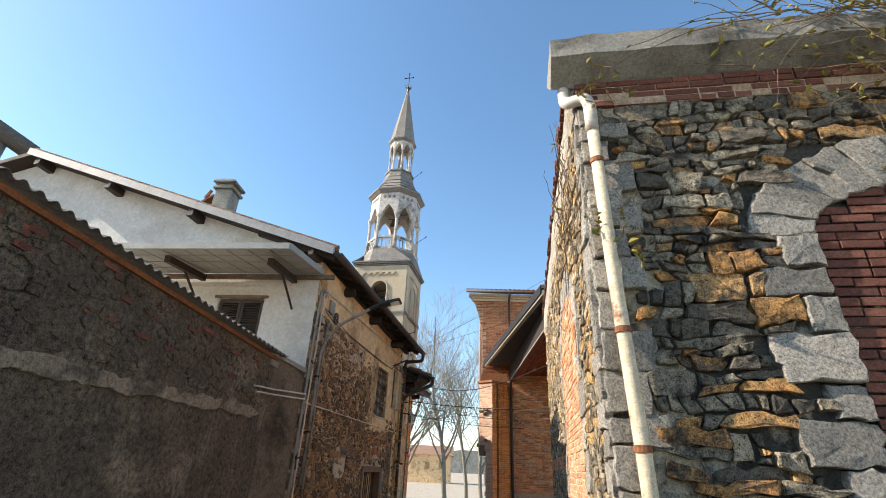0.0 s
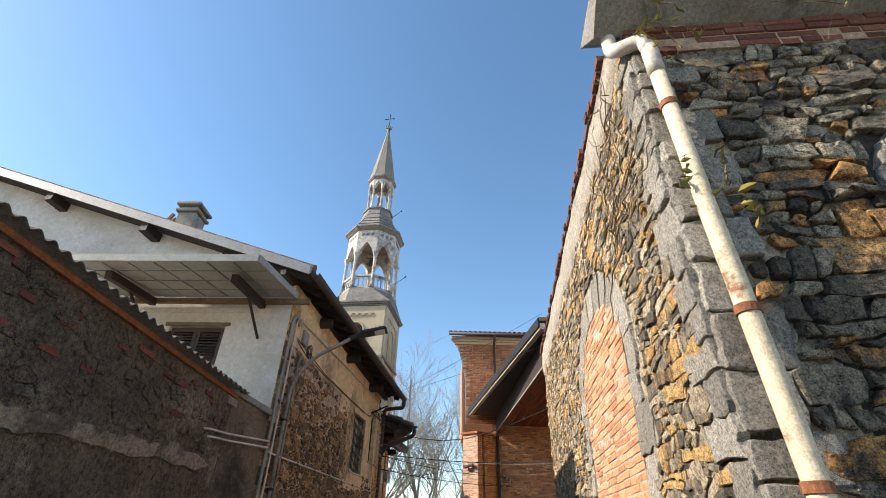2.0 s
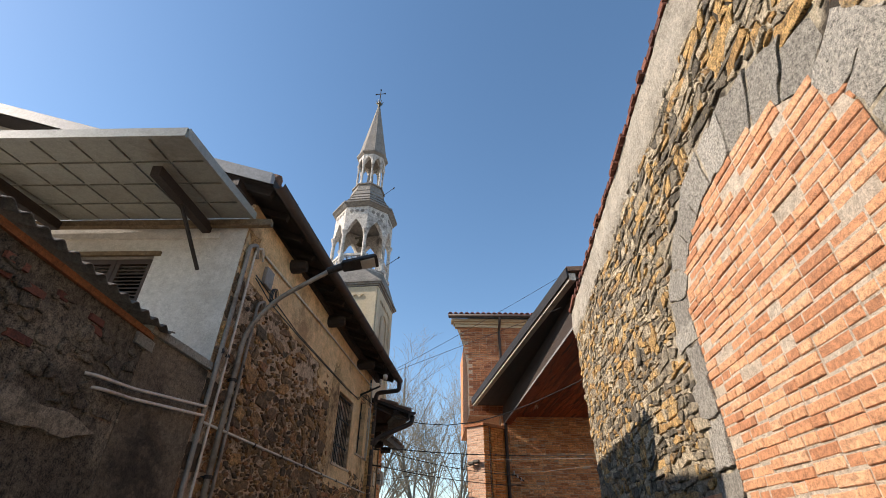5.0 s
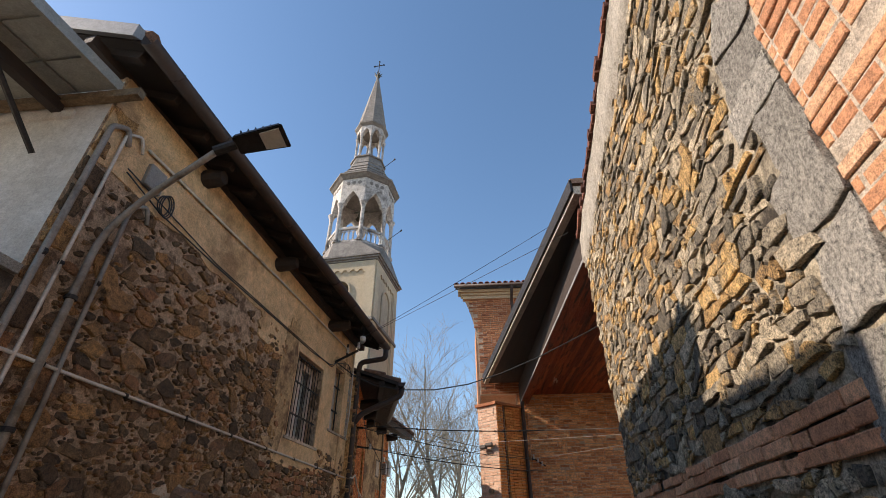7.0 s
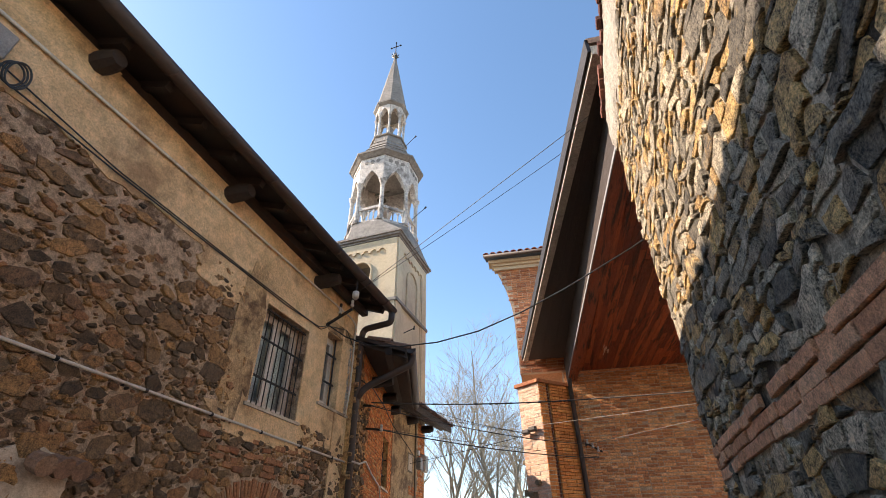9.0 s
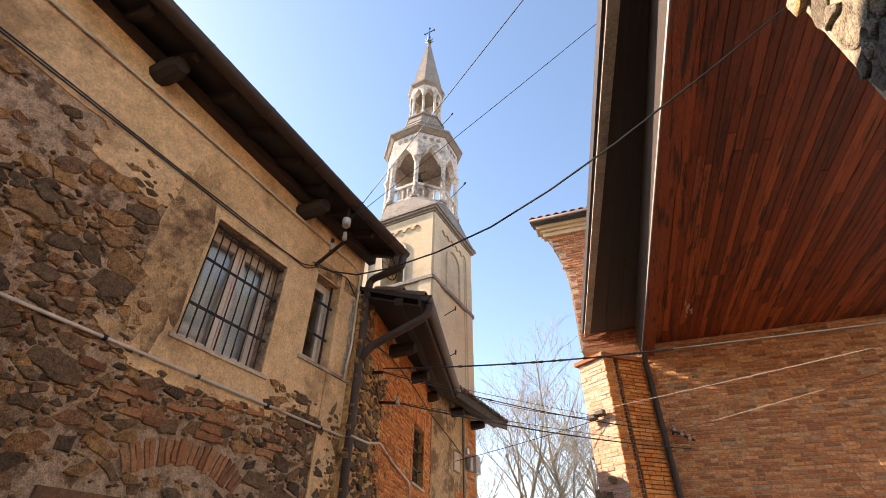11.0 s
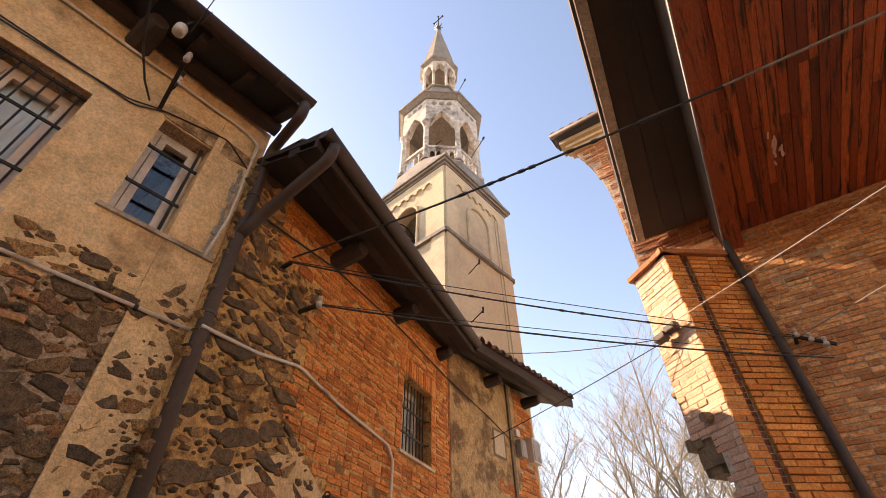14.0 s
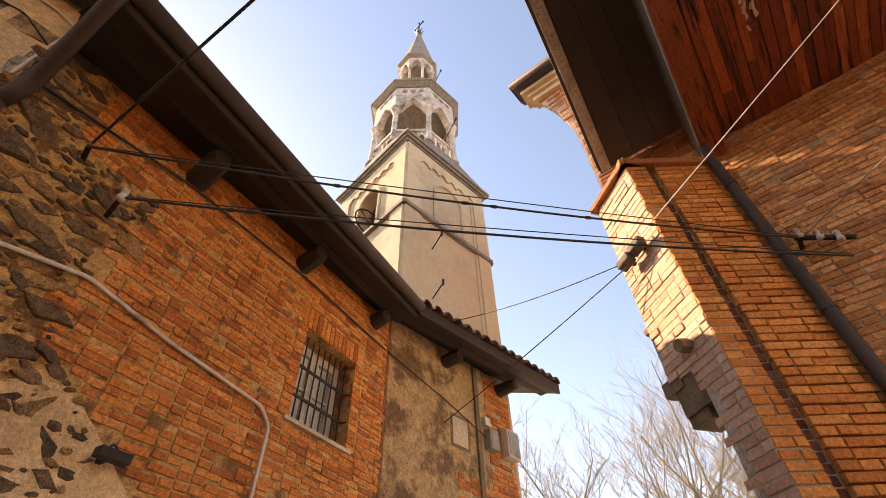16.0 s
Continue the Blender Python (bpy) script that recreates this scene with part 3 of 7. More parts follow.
        put(name + "work", mesh_from(V, F, name + "work"), material, parent, kind="stuff")


# ---- the large structure ----
def slope(y):
    return -0.069 * max(-8.0, min(20.0, y))


def build_ground():
    xs = [-900, -60, -12, -6, -3, 0, 3, 6, 12, 60, 900]
    ys = [-900, -60, -8, -4, 0, 4, 8, 12, 16, 20, 30, 60, 900]
    V = [(x, y, slope(y) + 0.0) for y in ys for x in xs]
    n = len(xs)
    F = [(j * n + i, j * n + i + 1, (j + 1) * n + i + 1, (j + 1) * n + i) for j in range(len(ys) - 1) for i in range(n - 1)]
    put("ground", mesh_from(V, F), M["ground"], None, "unseen lane sloping down between the walls, pale to bounce light", "ground", kind="structure")


build_ground()

LH = Plane((-2.68, 7.8), (0.139, 1), (1, -0.139))
GW = Plane((-2.68, 7.8), (-1, 0.06), (-0.06, -1))
GA = Plane((-2.94, 7.3), (-0.085, -1), (1, -0.085))
RW = Plane((0.884, 2.97), (0.129, 1), (-1, 0.129))
FW = Plane((0.894, 3.05), (1, -0.115), (-0.115, -1))
BH = Plane((-1.74, 13.75), (-0.145, 1), (1, 0.145))
H3 = Plane((-2.345, 17.9), (0.07, 1), (1, -0.07))
CW = Plane((1.70, 18.36), (1, -0.03), (-0.03, -1))


def structure(name, label, category="wall"):
    return thing(name, label, category, kind="structure")


# Stone barn
def arch_in(u, z, c, half, spring, rise):
    if abs(u - c) >= half:
        return False
    return z < spring + rise * math.sqrt(max(0.0, 1 - ((u - c) / half) ** 2))


def voussoirs(pl, c, half, spring, rise, thick, n, rng, material, parent, proud=(0.03, 0.05), gap=0.008):
    for k in range(n):
        q = []
        for e, f in ((0, 0), (1, 0), (1, 1), (0, 1)):
            t = math.pi * (1 - (k + e) / n)
            q.append((c + math.cos(t) * (half + f * thick), spring + math.sin(t) * (rise + f * thick)))
        v, f, _ = stone_mesh(pl, q, rng, gap, rng.uniform(*proud), 0.12)
        put("arch_stone", mesh_from(v, f), material, parent)


def jamb(pl, u, side, z0, z1, rng, material, parent, wide=(0.2, 0.34), high=(0.12, 0.3), proud=(0.03, 0.055)):
    """Dressed blocks up one side of an opening or corner; side +1 grows towards +u."""
    z, k, spans = z0, 0, []
    while z < z1 - 0.08:
        h = min(rng.uniform(*high), z1 - z)
        w = wide[k % 2] * rng.uniform(0.85, 1.15)
        a, b = (u, u + w) if side > 0 else (u - w, u)
        j = lambda: rng.uniform(-0.012, 0.012)
        q = [(a, z), (b + j(), z + j()), (b + j(), z + h + j()), (a, z + h)] if side > 0 else [(a + j(), z + j()), (b, z), (b, z + h), (a + j(), z + h + j())]
        v, f, _ = stone_mesh(pl, q, rng, 0.009, rng.uniform(*proud), 0.18)
        put("dressed_stone", mesh_from(v, f), material, parent)
        spans.append((a, b, z, z + h))
        z += h
        k += 1
    return spans


def inside(spans, u, z, pad=0.02):
    return any(a - pad < u < b + pad and lo < z < hi for a, b, lo, hi in spans)


def build_barn():
    rng = random.Random(11)
    side = structure("wall_barn_side", "sunlit rubble stone barn wall with a bricked-up arch")
    bm = bmesh.new()
    RW.block(bm, 0.1, 7.55, -1.2, 4.62, -0.5, -0.004)
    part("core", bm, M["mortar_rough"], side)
    bm = bmesh.new()
    RW.block(bm, 0.08, 7.55, 4.621, 4.80, -0.5, 0.0)
    part("wall_head", bm, M["mortar"], side)
    bm = bmesh.new()
    n, lay, grid = 150, 6, {}
    for i in range(n + 1):
        u = 0.10 + 7.44 * i / n
        foot = 4.36 + 0.07 * noise.noise((u * 1.3, 3, 2)) + 0.05 * noise.noise((u * 6, 1, 2)) + 0.02 * noise.noise((u * 21, 5, 2)) + 0.25 * max(0.0, 1.1 - u)
        for j in range(lay + 1):
            z = foot + (4.80 - foot) * j / lay
            d = 0.034 + 0.016 * noise.noise((u * 2.1, z * 3, 7)) + 0.008 * noise.noise((u * 9, z * 9, 4))
            grid[i, j] = bm.verts.new(RW.p(u, z, d if j else -0.004))
    for i in range(n):
        for j in range(lay):
            bm.faces.new((grid[i, j], grid[i, j + 1], grid[i + 1, j + 1], grid[i + 1, j]))
    part("plaster_band", bm, M["mortar"], side, "pale mortar band under the coping", smooth=True)
    for k in range(60):
        bm = bmesh.new()
        RW.block(bm, 0.45 + k * 0.118, 0.45 + k * 0.118 + rng.uniform(0.095, 0.112), 4.805, 4.86 + rng.uniform(-0.01, 0.012), -0.3, 0.065 + rng.uniform(-0.015, 0.02))
        part("coping_brick", bm, M["brick_red"], side)
    arch = (2.455, 0.925, 2.85, 0.56)
    quoin = jamb(RW, 0.08, 1, -1.0, 4.5, rng, M["granite"], side, (0.17, 0.31), (0.12, 0.25), (0.01, 0.035))
    j1 = jamb(RW, arch[0] - arch[1], -1, -0.9, arch[2], rng, M["granite"], side, (0.24, 0.36), (0.2, 0.34), (0.008, 0.018))
    j2 = jamb(RW, arch[0] + arch[1], 1, -0.9, arch[2], rng, M["granite"], side, (0.26, 0.36), (0.2, 0.36), (0.008, 0.018))
    voussoirs(RW, *arch, 0.33, 11, rng, M["granite"], side, (0.002, 0.012), 0.005)
    band = lambda u, z: u > 3.68 and 1.595 < z < 1.80

    def keep(u, z):
        if z > 4.5 or inside(quoin, u, z) or inside(j1, u, z) or inside(j2, u, z) or band(u, z):
            return False
        if arch_in(u, z, arch[0], arch[1] + 0.34, arch[2], arch[3] + 0.34) and (z > arch[2] or abs(u - arch[0]) < arch[1] + 0.1):
            return False
        return True

    cells = slab_cells(0.08, 7.55, 0.3, 4.56, (0.06, 0.33), (0.04, 0.19), rng, 0.06)
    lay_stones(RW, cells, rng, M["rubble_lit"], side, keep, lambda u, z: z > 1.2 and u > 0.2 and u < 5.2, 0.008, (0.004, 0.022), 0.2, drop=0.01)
    lay_bricks(RW, arch[0] - arch[1], arch[0] + arch[1], 0.4, 3.5, M["brick_rose"], side, lambda u, z: arch_in(u, z, *arch), lambda u, z: z > 1.8, d=0.0, proud=0.010, rng=rng, wob=0.006, L=0.215, H=0.047, J=0.012)
    bm = bmesh.new()
    n = 24
    pts = [(arch[0] + arch[1] * math.cos(math.pi * k / n), arch[2] + arch[3] * math.sin(math.pi * k / n)) for k in range(n + 1)]
    ring = [(arch[0] + arch[1], 0.3)] + pts + [(arch[0] - arch[1], 0.3)]
    bm.faces.new([bm.verts.new(RW.p(u, z, 0.004)) for u, z in ring])
    part("pointing", bm, M["joint"], side)
    lay_bricks(RW, 3.70, 7.5, 1.605, 1.79, M["brick_rose"], side, lambda u, z: rng.random() > 0.04, lambda u, z: True, d=0.0, proud=0.016, rng=rng, wob=0.007, L=0.24, H=0.052)

    front = structure("wall_barn_front", "shaded rubble stone barn front with dressed arch stones")
    bm = bmesh.new()
    FW.block(bm, 0.02, 6.5, -0.6, 4.33, -0.5, -0.022)
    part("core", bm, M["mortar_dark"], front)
    fa = (2.50, 1.03, 3.10, 0.40)
    fq = jamb(FW, 0.0, 1, -0.5, 4.31, rng, M["granite"], front, (0.36, 0.24), (0.13, 0.28), (0.02, 0.05))
    fj = jamb(FW, fa[0] - fa[1], -1, -0.5, fa[2], rng, M["granite"], front, (0.24, 0.4), (0.16, 0.32), (0.03, 0.055))
    voussoirs(FW, *fa, 0.42, 15, rng, M["granite"], front, (0.02, 0.04), 0.006)

    def fkeep(u, z):
        if z > 4.32 or inside(fq, u, z) or inside(fj, u, z):
            return False
        return not (arch_in(u, z, fa[0], fa[1] + 0.43, fa[2], fa[3] + 0.43) and (z > fa[2] or abs(u - fa[0]) < fa[1] + 0.05))

    cells = slab_cells(0.0, 5.0, 0.2, 4.33, (0.07, 0.44), (0.05, 0.22), rng, 0.06)
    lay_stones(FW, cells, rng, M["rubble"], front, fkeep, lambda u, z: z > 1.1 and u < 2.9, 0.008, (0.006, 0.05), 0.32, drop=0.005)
    lay_bricks(FW, fa[0] - fa[1], fa[0] + fa[1], 1.0, 3.6, M["brick_red"], front, lambda u, z: arch_in(u, z, *fa), lambda u, z: u < 2.6, d=-0.0, proud=0.012, rng=rng)
    lay_bricks(FW, 0.06, 6.4, 4.332, 4.46, M["brick_red"], front, near=lambda u, z: u < 3.2, d=-0.10, proud=0.125, rng=rng, H=0.055)
    lay_bricks(FW, 0.0, 6.4, 4.462, 4.56, M["brick_red"], front, near=lambda u, z: False, d=-0.10, proud=0.135, rng=rng, H=0.055)
    bm = bmesh.new()
    FW.block(bm, 0.02, 6.5, 4.332, 4.57, -0.5, 0.02)
    part("brick_core", bm, M["joint_brown"], front)
    # coping slab with an uneven top
    bm = bmesh.new()
    seg = 40
    top = lambda u: 4.935 + 0.012 * math.sin(u * 5) + 0.01 * math.sin(u * 17)
    f = lambda u: 0.22 + 0.008 * math.sin(u * 11)
    for k in range(seg):
        a, b = -0.2 + 6.7 * k / seg, -0.2 + 6.7 * (k + 1) / seg
        hexa(bm, [FW.p(a, 4.585, -0.02), FW.p(b, 4.585, -0.02), FW.p(b, 4.73, f(b)), FW.p(a, 4.73, f(a)), FW.p(a, top(a), -0.34), FW.p(b, top(b), -0.34), FW.p(b, top(b), f(b)), FW.p(a, top(a), f(a))])
    part("coping_slab", bm, M["concrete"], front, "grey lichened concrete coping slab")
    end = structure("wall_barn_back", "plain stone walls and roof closing the barn")
    bm = bmesh.new()
    FW2 = Plane(tuple(RW.p(7.05, 0).to_2d()), (1, -0.125), (0.125, 1))
    FW2.block(bm, 0.5, 6.5, -1.2, 4.62, -0.5, 0.0)
    RW2 = Plane(tuple(FW.p(6.0, 0).to_2d()), (0.129, 1), (1, -0.129))
    RW2.block(bm, 0.5, 6.5, -1.2, 4.6, 0.0, 0.5)
    part("wall", bm, M["mortar"], end)
    bm = bmesh.new()
    c = [RW.p(0.36, 4.63, -0.31), FW.p(6.4, 4.63, -0.35), RW2.p(7.3, 4.63, 0.4), RW.p(7.5, 4.63, -0.31)]
    hexa(bm, [*c, *[p + Vector((0, 0, 0.12)) for p in c]])
    part("roof", bm, M["tile"], end)


def barn_pipe():
    t = thing("barn_downpipe", "cream painted downpipe with rust patches on the barn corner", "drainpipe")
    bm = bmesh.new()
    p = FW.p
    tube(bm, bend([p(-0.09, 4.74, -0.05), p(-0.09, 4.46, -0.05), p(-0.07, 4.38, 0.02), p(0.07, 4.36, 0.10), p(0.088, 4.22, 0.10)], 0.06), 0.05, 14)
    wpart("elbow", bm, M["pvc_white"], t, "pale grey plastic elbow", True)
    bm = bmesh.new()
    tube(bm, [p(0.087, 4.26, 0.10), p(0.087, 4.0, 0.10)], 0.052, 14)
    wpart("sleeve", bm, M["pvc_white"], t, "white plastic sleeve", True)
    bm = bmesh.new()
    tube(bm, [p(0.087, 4.1, 0.10), p(0.112, 2.9, 0.10), p(0.16, 1.6, 0.10), p(0.19, slope(2.8) + 0.02, 0.10)], 0.046, 14)
    wpart("pipe", bm, M["pipe_cream"], t, "", True)
    for z, u in ((3.72, 0.094), (2.40, 0.130), (1.7, 0.156)):
        bm = bmesh.new()
        tube(bm, [p(u, z - 0.02, 0.10), p(u, z + 0.02, 0.10)], 0.053, 14)
        beam(bm, p(u, z, 0.0), p(u, z, 0.07), 0.03, 0.015)
        wpart("clamp", bm, M["rust"], t, "rusty pipe clamp")


build_barn()
barn_pipe()


# Garden wall with a corrugated coping
def garden_top(u):
    return 2.95 + 0.052 * u


def build_garden_wall():
    rng = random.Random(5)
    w = structure("wall_garden", "dark weathered rendered garden wall with worn patches")
    bm = bmesh.new()
    n, lay = 60, 10
    grid = {}
    for i in range(n + 1):
        for j in range(lay + 1):
            u = 11.5 * i / n
            z = -0.6 + (garden_top(u) + 0.6) * j / lay
            d = 0.018 * noise.noise((u * 1.7, z * 2.1, 3.0)) + 0.01 * noise.noise((u * 6, z * 6, 1.0))
            grid[i, j] = bm.verts.new(GA.p(u - 0.05, z, d))
    for i in range(n):
        for j in range(lay):
            bm.faces.new((grid[i, j], grid[i + 1, j], grid[i + 1, j + 1], grid[i, j + 1]))
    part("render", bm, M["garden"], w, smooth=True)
    bm = bmesh.new()
    hexa(bm, [GA.p(-0.55, -0.7, -0.3), GA.p(11.5, -0.7, -0.3), GA.p(11.5, -0.7, -0.03), GA.p(-0.55, -0.7, -0.03), GA.p(-0.55, 2.9, -0.3), GA.p(11.5, garden_top(11.5), -0.3), GA.p(11.5, garden_top(11.5), -0.03), GA.p(-0.55, 2.9, -0.03)])
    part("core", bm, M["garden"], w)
    bm = bmesh.new()
    GA.block(bm, -0.75, 0.3, -0.6, 2.86, -0.28, 0.0)
    part("return", bm, M["garden"], w)
    bm = bmesh.new()
    hexa(bm, [GA.p(-0.85, 2.80, -0.3), GA.p(0.3, 2.86, -0.3), GA.p(0.3, 2.86, 0.035), GA.p(-0.85, 2.80, 0.035), GA.p(-0.85, 2.88, -0.3), GA.p(0.3, 2.95, -0.3), GA.p(0.3, 2.95, 0.035), GA.p(-0.85, 2.88, 0.035)])
    part("coping", bm, M["concrete"], w, "grey cement wall coping")
    # the end of the wall, brought out to the house corner
    bm = bmesh.new()
    a, b, back = Vector((-2.945, 7.15, 0)), Vector((-2.665, 7.79, 0)), Vector((-0.35, 0.0, 0))
    foot = [a, b, b + back, a + back]
    hexa(bm, [*[p + Vector((0, 0, -1.0)) for p in foot], a + Vector((0, 0, 3.0)), b + Vector((0, 0, 2.88)), b + back + Vector((0, 0, 2.88)), a + back + Vector((0, 0, 3.0))])
    part("wall_end", bm, M["plaster_end"], w, "stained brown plaster on the end of the wall")
    bm = bmesh.new()
    o = Vector((0.035, -0.015, 0))
    lo = [a + o + Vector((0, 0, 3.0)), b + o + Vector((0, 0, 2.885)), b + back + Vector((0, 0, 2.885)), a + back + Vector((0, 0, 3.0))]
    hexa(bm, [*lo, *[p + Vector((0, 0, 0.07)) for p in lo]])
    part("coping", bm, M["concrete"], w, "grey cement wall coping")
    # a pale band where two coats meet, and rough stones showing through above it
    for a0, a1, zc, wd in ((0.35, 5.2, 2.13, 0.075), (6.2, 8.4, 2.32, 0.05)):
        bm = bmesh.new()
        n = int((a1 - a0) / 0.04)
        prev = None
        for i in range(n + 1):
            u = a0 + (a1 - a0) * i / n
            fade = min(1.0, (i + 0.5) / 8, (n - i + 0.5) / 8)
            mid = zc + 0.05 * noise.noise((u * 0.9, 0, 8)) - 0.035 * (u - 2.5) * 0.3
            hi = mid + fade * (wd + 0.09 * noise.noise((u * 2.2, 1, 8)) + 0.03 * noise.noise((u * 11, 1, 8)))
            lo = mid - fade * (wd * 0.8 + 0.06 * noise.noise((u * 2.6, 5, 8)) + 0.03 * noise.noise((u * 13, 3, 8)))
            hi = max(hi, lo + 0.004)
            cur = [bm.verts.new(GA.p(u, q, d)) for q, d in ((lo - 0.006, 0.0), (lo, 0.027), (hi, 0.030), (hi + 0.006, 0.0))]
            if prev:
                for k in range(3):
                    bm.faces.new((prev[k], cur[k], cur[k + 1], prev[k + 1]))
            prev = cur
        part("pale_coat", bm, M["garden_pale"], w, "paler band of flaking render")
    cells = rubble_cells(0.1, 9.0, 2.25, 3.4, 0.12, 0.08, rng, 0.5, 1.4)
    lay_stones(GA, cells, rng, M["garden"], w, lambda u, z: z < garden_top(u) - 0.06, lambda u, z: False, 0.012, (0.004, 0.022), 0.4, drop=0.25, name="rough_stone")
    # exposed bricks under the coping
    for k in range(70):
        u = rng.uniform(0.5, 9)
        z = garden_top(u) - rng.choice((0.06, 0.13, 0.13, 0.2, 0.27, 0.5)) - rng.uniform(0, 0.03)
        bm = bmesh.new()
        l = rng.uniform(0.08, 0.2)
        hexa(bm, [GA.p(u, z, -0.02), GA.p(u + l, z + 0.01, -0.02), GA.p(u + l - 0.01, z + 0.01, 0.018), GA.p(u + 0.01, z, 0.018), GA.p(u, z + 0.05, -0.02), GA.p(u + l, z + 0.058, -0.02), GA.p(u + l - 0.01, z + 0.055, 0.016), GA.p(u + 0.01, z + 0.048, 0.016)])
        part("brick", bm, M["brick_red"], w)
    bm = bmesh.new()
    hexa(bm, [GA.p(0.1, garden_top(0.1), -0.2), GA.p(11, garden_top(11), -0.2), GA.p(11, garden_top(11), 0.03), GA.p(0.1, garden_top(0.1), 0.03), GA.p(0.1, garden_top(0.1) + 0.05, -0.2), GA.p(11, garden_top(11) + 0.05, -0.2), GA.p(11, garden_top(11) + 0.05, 0.03), GA.p(0.1, garden_top(0.1) + 0.05, 0.03)])
    part("edge_strip", bm, M["rust"], w, "rust-red strip under the sheets")
    # corrugated sheets, overlapping, sloping down to the lane
    for s in range(9):
        bm = bmesh.new()
        a, b = 0.02 + s * 1.2, 0.02 + (s + 1) * 1.2 + 0.06
        m = 72
        rows = []
        for side_d, dz in ((0.15, 0.055), (-0.35, 0.17)):
            top, low = [], []
            for i in range(m + 1):
                u = a + (b - a) * i / m
                wave = 0.021 * math.sin((u) * math.tau / 0.135) + s * 0.0008
                z = garden_top(u) + dz + wave + 0.018
                top.append(bm.verts.new(GA.p(u, z + 0.007, side_d)))
                low.append(bm.verts.new(GA.p(u, z, side_d)))
            rows.append((top, low))
        (t0, l0), (t1, l1) = rows
        for i in range(m):
            bm.faces.new((t0[i], t0[i + 1], t1[i + 1], t1[i]))
            bm.faces.new((l0[i + 1], l0[i], l1[i], l1[i + 1]))
            bm.faces.new((l0[i], l0[i + 1], t0[i + 1], t0[i]))
            bm.faces.new((l1[i + 1], l1[i], t1[i], t1[i + 1]))
        part("corrugated_sheet", bm, M["corr"], w, "dark weathered corrugated sheet")


build_garden_wall()


# House with the stone and plaster street wall
WIN, SMALL, LOW = (3.87, 4.77, 2.63, 3.79), (5.22, 5.92, 2.98, 4.0), (3.45, 4.80, 0.35, 1.50)


def house_top(u):
    return 4.92 - 0.045 * u


def build_stone_house():
    rng = random.Random(21)
    w = structure("wall_stone_house", "street wall of rubble and flaking ochre plaster")
    holes = [WIN, SMALL, LOW]
    bm = bmesh.new()
    holed(bm, LH, 0.0, 6.02, -1.4, house_top, -0.5, 0.0, holes)
    part("core", bm, M["mortar_warm"], w)
    # ragged plaster coats
    for k in range(47):
        a, b = 0.02 + k * 0.128, 0.02 + (k + 1) * 0.128
        bm = bmesh.new()
        head = SMALL[3] + 0.003 if a < SMALL[1] and b > SMALL[0] else WIN[3] + 0.003 if a < WIN[1] and b > WIN[0] else 0.0
        za, zb = (max(head, 3.98 + 0.16 * noise.noise((q * 1.4, 0, 5)) + 0.05 * noise.noise((q * 9, 1, 5)) - 0.02 * q) for q in (a, b))
        hexa(bm, [LH.p(a, za, -0.01), LH.p(b, zb, -0.01), LH.p(b, zb, 0.012), LH.p(a, za, 0.012), LH.p(a, house_top(a), -0.01), LH.p(b, house_top(b), -0.01), LH.p(b, house_top(b), 0.02), LH.p(a, house_top(a), 0.02)])
        if k == 0:
            allb = bm
            continue
        me = bpy.data.meshes.new("tmp")
        bm.to_mesh(me)
        bm.free()
        allb.from_mesh(me)
        bpy.data.meshes.remove(me)
    bmesh.ops.remove_doubles(allb, verts=allb.verts, dist=0.0004)
    part("plaster", allb, M["plaster"], w, "cream ochre plaster coat")
    bm = bmesh.new()
    holed(bm, LH, 3.74, 5.99, 2.46, 4.05, -0.01, 0.016, [WIN, SMALL])
    part("window_surround", bm, M["plaster"], w, "smooth ochre plaster round the windows")
    for seed, a, b, lo, hi in ((11, 1.74, 2.32, 1.3, 1.86), (15, 4.86, 5.02, 0.9, 1.5)):
        part("patch", ragged_sheet(LH, a, b, lo, hi, 0.021 + seed * 0.0004, seed), M["plaster_grey"], w, "grey cement patch")
    part("plaster_coat", ragged_sheet(LH, 3.42, 3.85, 2.5, 4.15, 0.0225, 33, 0.16), M["plaster_worn"], w, "brown weathered plaster beside the window")
    part("plaster_coat", ragged_sheet(LH, 2.75, 3.6, 3.55, 4.1, 0.0185, 41, 0.16), M["plaster"], w, "thin torn plaster over the stones")
    part("plaster_coat", ragged_sheet(LH, 3.38, 5.2, 2.28, 2.62, 0.0195, 21, 0.12), M["plaster"], w, "torn lower edge of the ochre plaster")

    def keep(u, z):
        if z > 3.98 + 0.16 * noise.noise((u * 1.4, 0, 5)) - 0.02 * u:
            return False
        if 3.6 < u < 6.0 and 2.34 < z < 4.1:
            return rng.random() < (0.9 if (2.34 < z < 2.62 and u > 4.9) else 0.0)
        if 3.82 < u < 4.84 and 1.68 < z < 1.98:
            return False
        if LOW[0] - 0.05 < u < LOW[1] + 0.07 and z < 1.57:
            return False
        return not (u < 0.30)

    def bare(u, z):
        """More mortar and fewer stones towards the plaster."""
        lost = 0.55 * max(0.0, min(1.0, (z - 3.1) / 0.6)) + 0.25 * max(0.0, noise.noise((u * 1.5, z * 1.5, 6.0)))
        return keep(u, z) and rng.random() > lost

    cells = scatter_cells(0.3, 5.98, 0.3, 4.1, ((800, (0.09, 0.17), 0.6), (4500, (0.05, 0.09), 0.62), (11000, (0.03, 0.05), 0.68), (22000, (0.016, 0.03), 0.75)), rng, 0.76)
    lay_stones(LH, cells, rng, M["shard"], w, bare, lambda u, z: z > 1.2 and u > 1.4, 0.002, (0.008, 0.032), 0.4, limit=300)
    # stray bricks below the large window
    for k in range(30):
